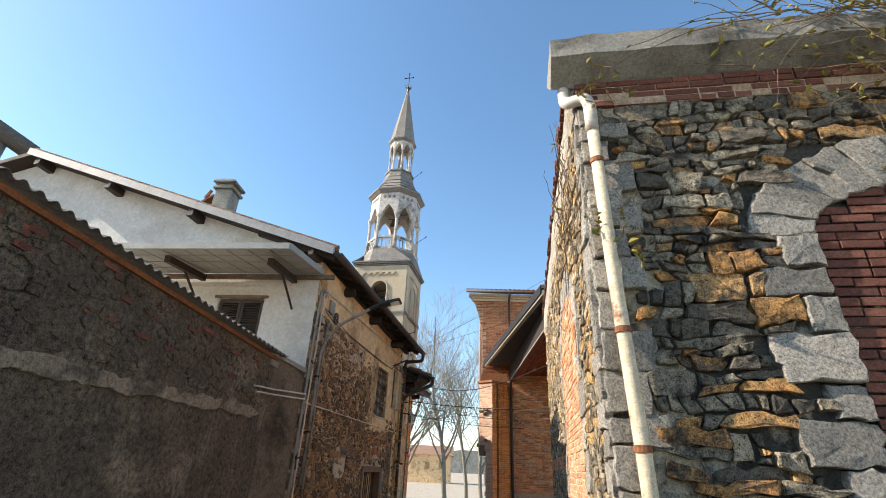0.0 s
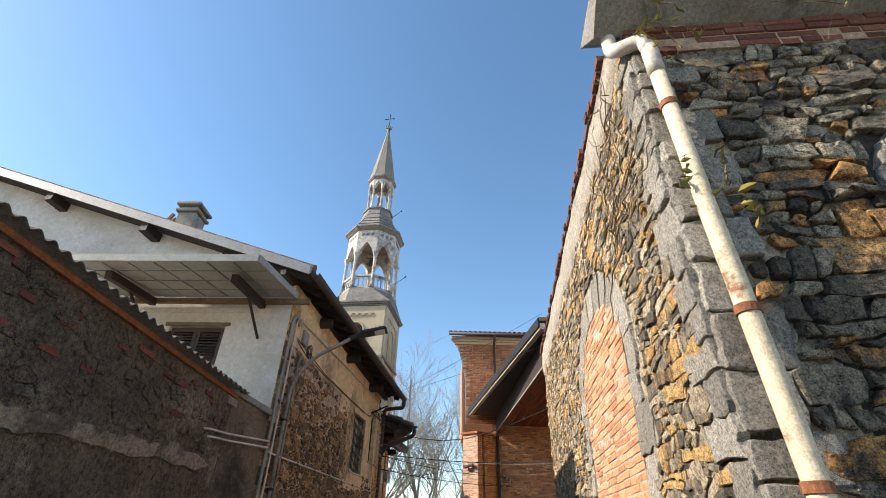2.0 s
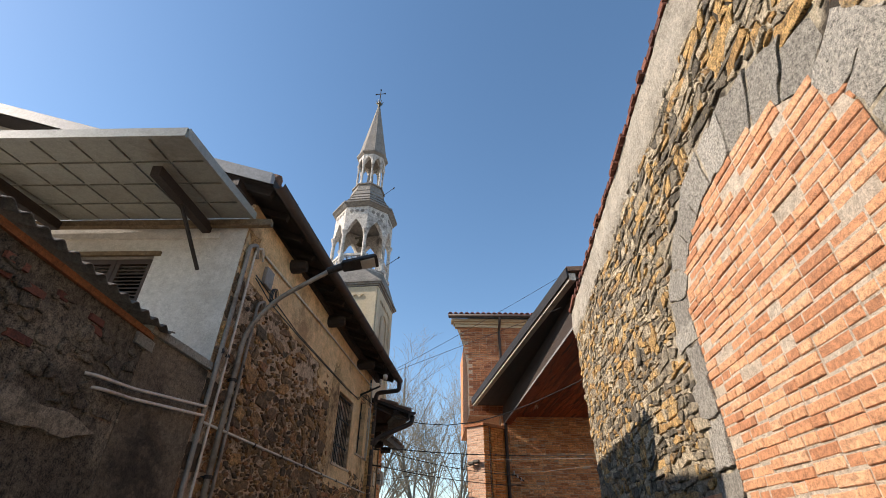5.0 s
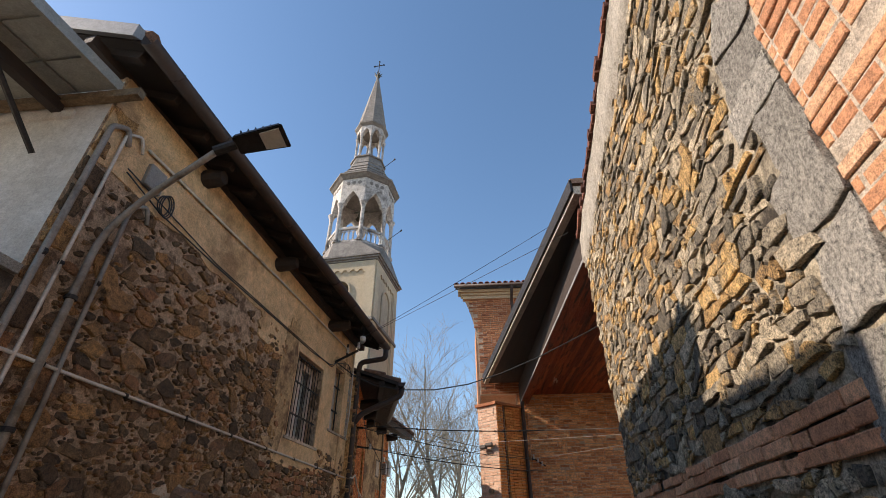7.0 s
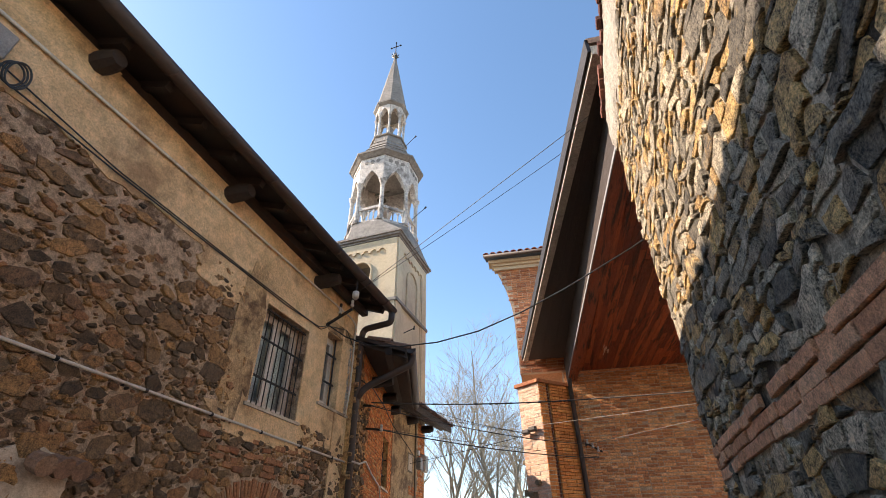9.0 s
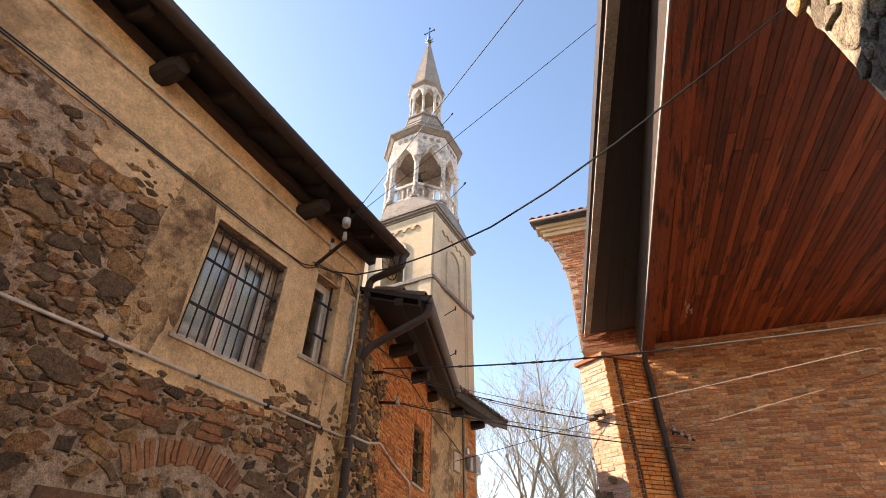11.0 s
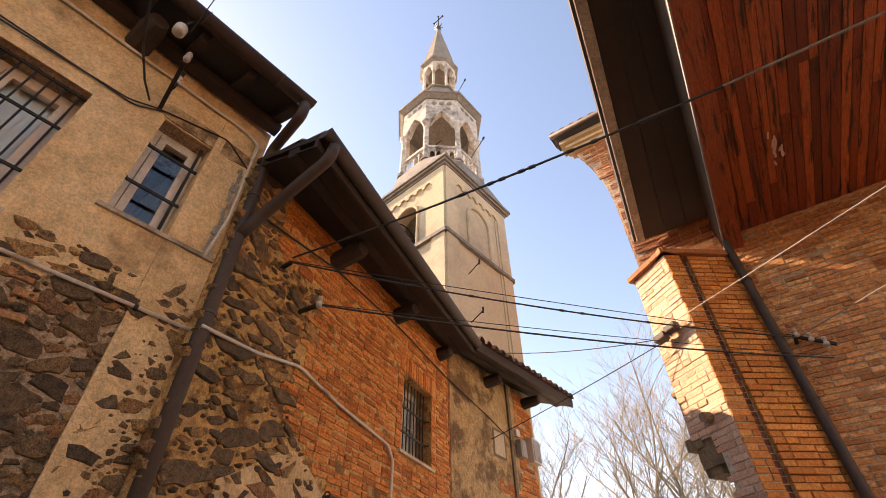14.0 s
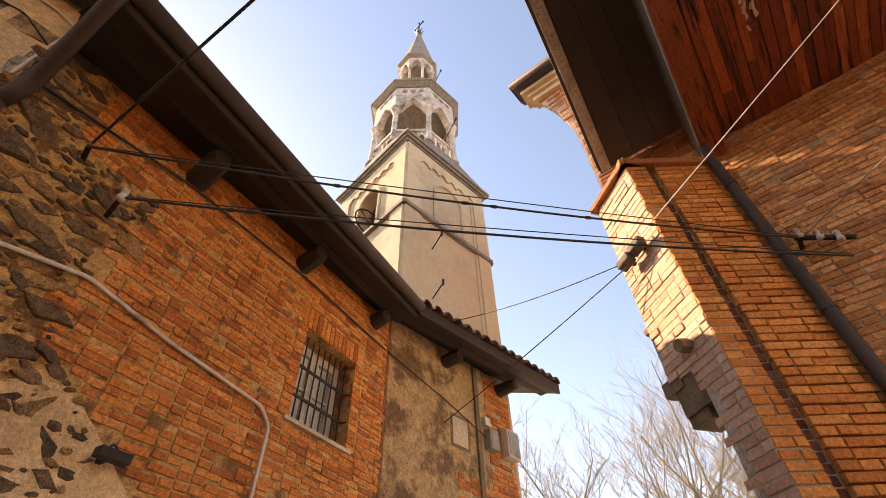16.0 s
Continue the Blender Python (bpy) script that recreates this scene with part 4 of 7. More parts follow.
        u, z = rng.uniform(3.3, 5.3), rng.choice((1.98, 2.05, 2.12, 2.19, 2.26)) + rng.uniform(-0.015, 0.015)
        l = rng.uniform(0.10, 0.23)
        v, f, _ = stone_mesh(LH, [(u, z), (u + l, z + rng.uniform(-0.01, 0.01)), (u + l, z + 0.055), (u, z + 0.055)], rng, 0.004, rng.uniform(0.022, 0.03), 0.15)
        put("brick", mesh_from(v, f), M["brick_old"], w)
    # brick relieving arch over the low window
    for k in range(21):
        t = math.pi * (0.665 - 0.33 * k / 20) + rng.uniform(-0.012, 0.012)
        c = (4.33 + 0.96 * math.cos(t), 0.90 + 0.96 * math.sin(t))
        s, h = 0.02, rng.uniform(0.07, 0.105)
        q = []
        for e, f in ((-s, -h), (s, -h), (s, h), (-s, h)):
            q.append((c[0] - e * math.sin(t) * -1 + f * math.cos(t), c[1] - e * math.cos(t) + f * math.sin(t)))
        v, f, _ = stone_mesh(LH, q, rng, 0.004, rng.uniform(0.01, 0.02), 0.1)
        put("brick", mesh_from(v, f), M["brick_old"], w)
    # corner strip: granite quoins in worn plaster
    for k in range(18):
        z = -0.6 + k * 0.29
        if z < 4.4:
            q = [(0.01, z), (0.16 + 0.1 * (k % 2), z), (0.16 + 0.1 * (k % 2), z + 0.25), (0.01, z + 0.25)]
            v, f, _ = stone_mesh(LH, q, rng, 0.012, 0.02, 0.3)
            put("corner_stone", mesh_from(v, f), M["shard"], w)

    g = structure("wall_stone_house_gable", "whitewashed gable wall with a shuttered window")
    sh = (0.98, 1.86, 3.0, 4.2)
    bm = bmesh.new()
    holed(bm, GW, 0.5, 6.75, -0.8, lambda u: 5.09 + 0.335 * u, -0.4, 0.0, [sh])
    holed(bm, GW, 6.75, 13.0, -0.8, lambda u: 5.09 + 0.335 * (13.5 - u), -0.4, 0.0, [])
    part("core", bm, M["white"], g)
    bm = bmesh.new()
    GW.block(bm, -0.0, 0.5, -0.8, 4.86, -0.4, 0.0)
    part("corner_pier", bm, M["white"], g)
    bm = bmesh.new()
    GW.block(bm, 0.3, 5.5, 4.42, 4.50, 0.0, 0.03)
    part("moulding", bm, M["white"], g)
    bm = bmesh.new()
    p2 = Plane(tuple(LH.p(6.02, 0).to_2d()), (-1, 0.06), (0.06, 1))
    p2.block(bm, 0, 12, -1.4, 4.6, -0.4, 0.0)
    p3 = Plane(tuple(GW.p(13, 0).to_2d()), (0.139, 1), (-1, 0.139))
    p3.block(bm, 0, 6.0, -1.4, 4.8, -0.4, 0)
    part("back_wall", bm, M["plaster"], g)
    return sh


SHUT = build_stone_house()


def eave_point(t, d=0.0):
    """Along the stone house's eave: t from 0 (gable) to 1 (far corner)."""
    return Vector((-2.39, 7.50, 4.96)).lerp(Vector((-1.29, 13.74, 4.61)), t) + Vector((-d, 0.06 * d, 0.335 * d))


def build_stone_house_roof():
    r = structure("roof_stone_house", "dark tiled roof with deep timber eaves and grey verge flashing", "roof")
    bm = bmesh.new()
    W = 7.2
    for t0, t1 in ((0.0, 1.0),):
        a, b, c, d = eave_point(t0), eave_point(t1), eave_point(t1, W), eave_point(t0, W)
        up = Vector((0, 0, 0.10))
        hexa(bm, [a, b, c, d, a + up, b + up, c + up, d + up])
        e, f = c + Vector((-W, 0.06 * W, -0.335 * W)), d + Vector((-W, 0.06 * W, -0.335 * W))
        hexa(bm, [d, c, e, f, d + up, c + up, e + up, f + up])
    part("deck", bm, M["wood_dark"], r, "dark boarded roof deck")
    # rafters and boards below the eave
    for k in range(15):
        t = 0.02 + k * 0.069
        bm = bmesh.new()
        beam(bm, eave_point(t, 0.06) - Vector((0, 0, 0.045)), eave_point(t, 1.6) - Vector((0, 0, 0.045)), 0.07, 0.085)
        part("rafter", bm, M["wood_dark"], r)
    for y_t, dz in ((0.235, 0.0), (0.50, 0.0), (0.80, 0.0)):
        bm = bmesh.new()
        a = eave_point(y_t, 0.16) - Vector((0, 0, 0.17))
        b = eave_point(y_t, 1.2) - Vector((0, 0, 0.2 + 0.335 * 1.04))
        tube(bm, [a, a.lerp(b, 0.1), b], [0.075, 0.1, 0.105], 9)
        part("beam_end", bm, M["wood_dark"], r, "near-black round beam end")
    for off in (0.42, 0.95):
        bm = bmesh.new()
        beam(bm, eave_point(-0.01, off) - Vector((0, 0, 0.13)), eave_point(1.0, off) - Vector((0, 0, 0.13)), 0.1, 0.1)
        part("purlin", bm, M["wood_dark"], r)
    for off in (3.0, 5.0, 6.9):
        bm = bmesh.new()
        beam(bm, eave_point(-0.01, off) - Vector((0, 0, 0.12)), eave_point(0.2, off) - Vector((0, 0, 0.12)), 0.14, 0.16)
        part("purlin", bm, M["wood_dark"], r, "near-black purlin end")
    # verge flashing
    for k in range(5):
        bm = bmesh.new()
        a, b = eave_point(-0.006, 0.0 + k * 1.44), eave_point(-0.006, (k + 1) * 1.44 + 0.02)
        o, up = Vector((0, -0.05, -0.04)), Vector((0, 0, 0.16))
        i = Vector((0.02, 0.28, 0.02))
        hexa(bm, [a + o, b + o, b, a, a + o + up, b + o + up, b + i + up, a + i + up])
        part("verge_flashing", bm, M["grey_metal"], r, "grey sheet metal verge")
    # cover tiles along the verge and the eave
    for k in range(36):
        bm = bmesh.new()
        a = eave_point(0.012, k * 0.2) + Vector((0.0, 0, 0.13))
        b = eave_point(0.012, k * 0.2 + 0.26) + Vector((0, 0, 0.145))
        tube(bm, [a, b], [0.085, 0.07], 8)
        part("tile", bm, M["tile"], r)
    V, F = [], []
    for i in range(36):
        t = 0.02 + i * 0.0272
        for j in range(2):
            a, b = eave_point(t, j * 0.35), eave_point(t, j * 0.35 + 0.42)
            k = len(V)
            for q, rr in ((a, 0.085), (b, 0.075)):
                for s in range(7):
                    ang = math.pi * s / 6
                    V.append(q + Vector((0, math.cos(ang) * rr, 0.10 + math.sin(ang) * rr * 0.7)))
            F.extend((k + s, k + s + 1, k + 8 + s, k + 7 + s) for s in range(6))
    put("tiles", mesh_from(V, F), M["tile"], r, kind="stuff")

    g = thing("stone_house_gutter", "dark brown half-round gutter along the stone house eave", "gutter")
    bm = bmesh.new()
    a, b = eave_point(0.0, -0.06) + Vector((0, 0, -0.01)), eave_point(1.0, -0.06) + Vector((0, 0, -0.03))
    n = 10
    rows = []
    for q in (a, b):
        rows.append([bm.verts.new(q + Vector((math.cos(math.pi + math.pi * s / n) * 0.075, 0, math.sin(math.pi + math.pi * s / n) * 0.075 + 0.06))) for s in range(n + 1)])
        rows.append([bm.verts.new(q + Vector((math.cos(math.pi + math.pi * s / n) * 0.069, 0, math.sin(math.pi + math.pi * s / n) * 0.069 + 0.06))) for s in range(n + 1)])
    o0, i0, o1, i1 = rows
    for s in range(n):
        bm.faces.new((o0[s], o0[s + 1], o1[s + 1], o1[s]))
        bm.faces.new((i0[s + 1], i0[s], i1[s], i1[s + 1]))
        bm.faces.new((o0[s + 1], o0[s], i0[s], i0[s + 1]))
        bm.faces.new((o1[s], o1[s + 1], i1[s + 1], i1[s]))
    bm.faces.new((o0[0], o1[0], i1[0], i0[0]))
    bm.faces.new((o0[n], i0[n], i1[n], o1[n]))
    wpart("channel", bm, M["brown_metal"], g, smooth=True)
    for k in range(9):
        bm = bmesh.new()
        q = a.lerp(b, (k + 0.5) / 9)
        tube(bm, [q + Vector((math.cos(math.pi + math.pi * s / 6) * 0.08, 0, math.sin(math.pi + math.pi * s / 6) * 0.08 + 0.06)) for s in range(7)], 0.006, 5)
        wpart("gutter_bracket", bm, M["brown_metal"], g)
    # downpipe with a swan neck at the far corner
    bm = bmesh.new()
    top = b + Vector((0.0, -0.06, -0.02))
    wall = LH.p(6.06, 4.25, 0.1)
    tube(bm, bend([top, top - Vector((0, 0, 0.16)), wall + Vector((0.02, 0.0, 0.1)), wall - Vector((0, 0, 0.15)), LH.p(6.06, slope(13.8) + 0.02, 0.1)], 0.09), 0.05, 12)
    wpart("downpipe", bm, M["brown_metal"], g, "brown round downpipe", True)
    for z in (3.7, 2.5, 1.3):
        bm = bmesh.new()
        tube(bm, [LH.p(6.06, z - 0.015, 0.1), LH.p(6.06, z + 0.015, 0.1)], 0.058, 12)
        beam(bm, LH.p(6.0, z, 0.0), LH.p(6.06, z, 0.09), 0.02, 0.02)
        wpart("pipe_clip", bm, M["brown_metal"], g)


build_stone_house_roof()


# Brick house and the plastered one beyond it
BWIN = (2.82, 3.60, 2.40, 3.32)


def brick_zone(u, z):
    edge = 1.08 + 0.28 * noise.noise((z * 1.5, 2.0, 7.0)) + 0.12 * noise.noise((z * 7, 1.0, 3.0))
    if z > 3.35:
        edge = 0.45 + 0.2 * noise.noise((z * 5, 0, 0))
    low = 1.75 + 0.35 * noise.noise((u * 1.3, 4.0, 1.0)) - 0.25 * max(0.0, u - 1.6)
    return u > edge and z > low


def build_brick_house():
    rng = random.Random(31)
    w = structure("wall_brick_house", "orange brick wall mixed with rubble and plaster")
    bm = bmesh.new()
    holed(bm, BH, 0.0, 4.22, -1.6, lambda u: 4.12 + 0.07 * u, -0.4, 0.0, [BWIN])
    part("core", bm, M["mortar_ochre"], w)
    hole = lambda u, z: BWIN[0] - 0.12 < u < BWIN[1] + 0.12 and BWIN[2] - 0.03 < z < BWIN[3] + 0.03
    lintel = lambda u, z: BWIN[0] - 0.1 < u < BWIN[1] + 0.1 and BWIN[3] < z < BWIN[3] + 0.24
    lay_bricks(BH, 0.0, 4.2, 1.0, 4.3, M["brick"], w, lambda u, z: brick_zone(u, z) and not hole(u, z) and not lintel(u, z) and rng.random() > 0.04,
               lambda u, z: u < 3.2 and z > 1.9, proud=0.010, rng=rng, L=0.20, H=0.046, J=0.015, wob=0.016)
    for k in range(14):
        bm = bmesh.new()
        BH.block(bm, BWIN[0] - 0.08 + k * 0.067, BWIN[0] - 0.08 + k * 0.067 + 0.055, BWIN[3] + 0.005, BWIN[3] + 0.22 + rng.uniform(-0.01, 0.01), -0.3, 0.014)
        part("lintel_brick", bm, M["brick"], w)
    for s in (0, 1):
        z = BWIN[2]
        while z < BWIN[3] - 0.05:
            bm = bmesh.new()
            a, b = (BWIN[0] - 0.12, BWIN[0]) if s == 0 else (BWIN[1], BWIN[1] + 0.12)
            BH.block(bm, a, b, z + 0.006, z + 0.06, -0.2, 0.012 + rng.uniform(-0.003, 0.003))
            part("jamb_brick", bm, M["brick"], w)
            z += 0.066
    cells = scatter_cells(0.0, 4.2, 0.2, 4.2, ((700, (0.09, 0.19), 0.45), (2600, (0.05, 0.10), 0.5), (6000, (0.03, 0.05), 0.6), (9000, (0.016, 0.03), 0.8)), rng, 0.74)
    lay_stones(BH, cells, rng, M["shard"], w, lambda u, z: not brick_zone(u, z) and not hole(u, z) and (u < 1.5 or z < 1.0), lambda u, z: True, 0.002, (0.008, 0.032), 0.4, drop=0.1)
    bm = bmesh.new()
    for k in range(20):
        a, b = 0.5 + k * 0.185, 0.5 + (k + 1) * 0.185
        za, zb = (1.75 + 0.35 * noise.noise((q * 1.3, 4.0, 1.0)) - 0.25 * max(0.0, q - 1.6) - 0.05 for q in (a, b))
        hexa(bm, [BH.p(a, 0.2, -0.01), BH.p(b, 0.2, -0.01), BH.p(b, 0.2, 0.014), BH.p(a, 0.2, 0.014), BH.p(a, za, -0.01), BH.p(b, zb, -0.01), BH.p(b, zb, 0.012), BH.p(a, za, 0.012)])
    part("plaster", bm, M["plaster"], w, "ochre plaster coat low on the wall")
    bm = bmesh.new()
    BH.block(bm, 4.16, 4.22, -1.5, 4.35, -0.02, 0.012)
    part("corner_strip", bm, M["rust"], w, "rust-red strip at the corner")
    bm = bmesh.new()
    p2 = Plane(tuple(BH.p(0.03, 0).to_2d()), (-1, -0.1), (0.1, -1))
    p2.block(bm, 0.4, 6, -1.5, 4.1, -0.4, 0)
    part("end_wall", bm, M["plaster"], w)

    h = structure("wall_plastered_house", "stained ochre plaster wall with brick showing at its corner")
    bm = bmesh.new()
    holed(bm, H3, 0.0, 2.6, -1.6, 4.4, -0.4, 0.0, [(1.16, 1.50, 3.02, 3.42)])
    part("core", bm, M["mortar_warm"], h)
    bm = bmesh.new()
    holed(bm, H3, 0.01, 1.95, -1.5, 4.38, -0.01, 0.02, [(1.16, 1.50, 3.02, 3.42)])
    part("plaster", bm, M["plaster_worn"], h, "stained ochre plaster")
    lay_bricks(H3, 1.98, 2.58, 0.5, 4.3, M["brick"], h, lambda u, z: rng.random() > 0.15, lambda u, z: True, proud=0.012, rng=rng, L=0.24)
    lay_bricks(H3, 1.25, 1.95, 1.2, 2.72, M["brick"], h, lambda u, z: rng.random() > 0.2, lambda u, z: True, d=0.012, proud=0.012, rng=rng, L=0.24)
    bm = bmesh.new()
    H3.block(bm, 1.14, 1.52, 3.0, 3.44, -0.06, 0.024)
    part("vent_frame", bm, M["wood_old"], h, "grey wooden hatch frame")
    bm = bmesh.new()
    H3.block(bm, 1.18, 1.48, 3.04, 3.40, 0.0, 0.03)
    part("vent_panel", bm, M["plaster_grey"], h, "grey hatch panel")
    bm = bmesh.new()
    H3.block(bm, 1.68, 1.76, -1.4, 4.35, -0.01, 0.05)
    part("corner_board", bm, M["wood_old"], h, "weathered upright board")
    bm = bmesh.new()
    p2 = Plane(tuple(H3.p(2.6, 0).to_2d()), (-1, 0.07), (0.07, 1))
    p2.block(bm, 0.4, 5, -1.6, 4.4, -0.4, 0)
    part("end_wall", bm, M["plaster"], h)


build_brick_house()

E2 = [Vector((-0.97, 13.74, 3.89)), Vector((-1.84, 17.85, 4.18))]
E3 = [Vector((-1.80, 17.85, 4.22)), Vector((-1.47, 21.05, 4.36))]


def low_roof(name, label, ends, back, rise, logs, rafters):
    r = structure(name, label, "roof")
    a, b = ends
    off = Vector((-back, 0.0, back * rise))
    up = Vector((0, 0, 0.06))
    bm = bmesh.new()
    hexa(bm, [a, b, b + off, a + off, a + up, b + up, b + off + up, a + off + up])
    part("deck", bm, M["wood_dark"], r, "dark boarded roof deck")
    for k in range(rafters):
        q = a.lerp(b, (k + 0.4) / rafters) - Vector((0, 0, 0.04))
        bm = bmesh.new()
        beam(bm, q + Vector((-0.05, 0, 0.02)), q + off * 0.45, 0.06, 0.075)
        part("rafter", bm, M["wood_dark"], r)
    # Added dark boards: hide the rafters so the eave stays one dark surface.
    bm = bmesh.new()
    s0, s1 = Vector((-0.03, 0, -0.085)), off * 0.25 + Vector((0, 0, -0.085))
    lo, th = [a + s0, b + s0, b + s1, a + s1], Vector((0, 0, 0.015))
    hexa(bm, [*lo, *[p + th for p in lo]])
    part("soffit_board", bm, M["wood_dark"], r, "near-black board added to hide the rafters")
    bm = bmesh.new()
    beam(bm, a + Vector((-0.02, 0, -0.02)), b + Vector((-0.02, 0, -0.02)), 0.03, 0.15)
    part("fascia", bm, M["wood_dark"], r, "dark eaves fascia")
    for t, z in logs:
        q = a.lerp(b, t)
        bm = bmesh.new()
        s = q + Vector((-0.30, 0, -0.10))
        tube(bm, [s, s + Vector((-0.08, 0, 0.0)), s + Vector((-1.0, 0, -0.05))], [0.075, 0.1, 0.11], 9)
        part("beam_end", bm, M["wood_dark"], r, "near-black round beam end")
    bm = bmesh.new()
    q = Vector((-0.30, 0, 0.30 * rise - 0.07))
    beam(bm, a + q, b + q, 0.1, 0.1)
    part("purlin", bm, M["wood_dark"], r)
    d = (b - a)
    n = int(d.length / 0.19)
    for k in range(n):
        q = a.lerp(b, (k + 0.5) / n) + up
        V, F = [], []
        for jj in range(2):
            for c, rr in ((q + Vector((0.05 - 0.3 * jj, 0, 0.3 * jj * rise + 0.02 * jj)), 0.09), (q + Vector((-0.35 - 0.3 * jj, 0, (0.35 + 0.3 * jj) * rise)), 0.075)):
                for s in range(7):
                    ang = math.pi * s / 6
                    for th in (0, 0.014):
                        V.append(c + Vector((0, math.cos(ang) * (rr - th), math.sin(ang) * (rr - th))))
        for jj in range(2):
            o = jj * 28
            for s in range(6):
                F += [(o + 2 * s, o + 2 * s + 2, o + 14 + 2 * s + 2, o + 14 + 2 * s), (o + 2 * s + 1, o + 14 + 2 * s + 1, o + 14 + 2 * s + 3, o + 2 * s + 3), (o + 2 * s, o + 2 * s + 1, o + 2 * s + 3, o + 2 * s + 2)]
        put("tile", mesh_from(V, F), M["tile"], r)
    return r


low_roof("roof_brick_house", "tiled roof with deep dark timber eaves", E2, 5.0, 0.34, ((0.30, 0), (0.62, 0), (0.93, 0)), 10)
low_roof("roof_plastered_house", "low tiled roof with dark timber eaves", E3, 4.5, 0.36, ((0.35, 0), (0.75, 0)), 8)


def brick_house_gutter():
    g = thing("brick_house_gutter", "dark brown gutter along the brick house eave", "gutter")
    a, b = E2[0] + Vector((0.06, 0.0, 0.02)), E2[1] + Vector((0.06, 0, 0.0))
    bm = bmesh.new()
    n, rows = 10, []
    for q in (a, b):
        for rr in (0.075, 0.069):
            rows.append([bm.verts.new(q + Vector((math.cos(math.pi + math.pi * s / n) * rr, 0, math.sin(math.pi + math.pi * s / n) * rr + 0.03))) for s in range(n + 1)])
    o0, i0, o1, i1 = rows
    for s in range(n):
        bm.faces.new((o0[s], o0[s + 1], o1[s + 1], o1[s]))
        bm.faces.new((i0[s + 1], i0[s], i1[s], i1[s + 1]))
        bm.faces.new((o0[s + 1], o0[s], i0[s], i0[s + 1]))
    bm.faces.new(o0)
    wpart("channel", bm, M["brown_metal"], g, smooth=True)
    bm = bmesh.new()
    w = LH.p(6.06, 3.30, 0.1)
    tube(bm, bend([a + Vector((0, 0.12, -0.03)), a + Vector((-0.02, 0.12, -0.18)), w + Vector((0.12, 0.05, 0.12)), w + Vector((0, 0, -0.06))], 0.08), 0.05, 12)
    wpart("elbow_pipe", bm, M["brown_metal"], g, "slanting brown pipe to the downpipe", True)


brick_house_gutter()


# ---- church, porch and bell tower ----
def build_church():
    rng = random.Random(41)
    w = structure("wall_church", "brown brick church wall under the porch")
    bm = bmesh.new()
    CW.block(bm, -0.02, 7.0, -1.6, 4.95, -0.5, 0.0)
    part("core", bm, M["joint_brown"], w)
    lay_bricks(CW, 0.0, 4.2, 0.9, 4.93, M["brick_brown"], w, lambda u, z: rng.random() > 0.02, lambda u, z: u < 1.3 and z > 2.4, proud=0.014, rng=rng, L=0.22, H=0.048, J=0.013, wob=0.008)
    up = structure("wall_church_upper", "tall brick church wall flaring out to its eaves")
    prof = [(0.68, 4.96), (0.68, 6.25)]
    for k in range(1, 11):
        t = k / 10
        prof.append((0.68 - 0.36 * t * t, 6.25 + 1.7 * t))
    prof += [(0.32, 8.02), (7.0, 8.02), (7.0, 4.96)]
    bm = bmesh.new()
    box(bm, (0.70, 18.47, 4.96), (7.0, 22.5, 8.02))
    part("body", bm, M["brick_dull"], up)
    bm = bmesh.new()
    f = [bm.verts.new((x, 18.36 - 0.03 * (x - 0.8), z)) for x, z in prof]
    b = [bm.verts.new((x, 18.47, z)) for x, z in prof]
    bm.faces.new(f)
    bm.faces.new(b[::-1])
    for i in range(len(prof)):
        j = (i + 1) % len(prof)
        bm.faces.new((f[j], f[i], b[i], b[j]))
    part("core", bm, M["joint_brown"], up)

    def edge(z):
        t = max(0.0, (z - 6.25) / 1.7)
        return 0.68 - 0.36 * t * t

    pl = Plane((0.0, 18.36 + 0.024), (1, -0.03), (-0.03, -1))
    lay_bricks(pl, 0.2, 3.2, 4.97, 8.0, M["brick_dull"], up, lambda u, z: u > edge(z) + 0.07, lambda u, z: u < 2.4, proud=0.012, rng=rng, L=0.245, H=0.055)
    for z0, z1, o in ((7.90, 8.0, 0.05), (8.0, 8.07, 0.11), (8.07, 8.16, 0.19)):
        bm = bmesh.new()
        box(bm, (0.32 - o, 18.33 - o, z0), (7.0, 18.48, z1))
        part("cornice_moulding", bm, M["tower"], up, "pale moulded eaves cornice")
    bm = bmesh.new()
    hexa(bm, [(0.05, 18.03, 8.17), (7.2, 17.86, 8.17), (7.2, 18.5, 8.33), (0.05, 18.5, 8.33), (0.05, 18.03, 8.24), (7.2, 17.86, 8.24), (7.2, 18.5, 8.40), (0.05, 18.5, 8.40)])
    hexa(bm, [(0.8, 18.5, 8.33), (7.2, 18.5, 8.33), (7.2, 23, 9.95), (0.8, 23, 9.95), (0.8, 18.5, 8.40), (7.2, 18.5, 8.40), (7.2, 23, 10.02), (0.8, 23, 10.02)])
    part("roof_deck", bm, M["wood_dark"], up, "dark eaves board")
    for k in range(36):
        x = 0.09 + k * 0.19
        V, F = [], []
        for (yy, zz), rr in (((17.99 - 0.025 * x, 8.245), 0.085), ((18.5, 8.42), 0.078)):
            for s in range(7):
                a = math.pi * s / 6
                V += [(x + math.cos(a) * rr, yy, zz + math.sin(a) * rr), (x + math.cos(a) * (rr - 0.015), yy, zz + math.sin(a) * (rr - 0.015))]
        for s in range(6):
            F += [(2 * s, 2 * s + 2, 14 + 2 * s + 2, 14 + 2 * s), (2 * s + 1, 14 + 2 * s + 1, 14 + 2 * s + 3, 2 * s + 3), (2 * s, 2 * s + 1, 2 * s + 3, 2 * s + 2)]
        put("roof_tile", mesh_from(V, F), M["tile_red"], up)
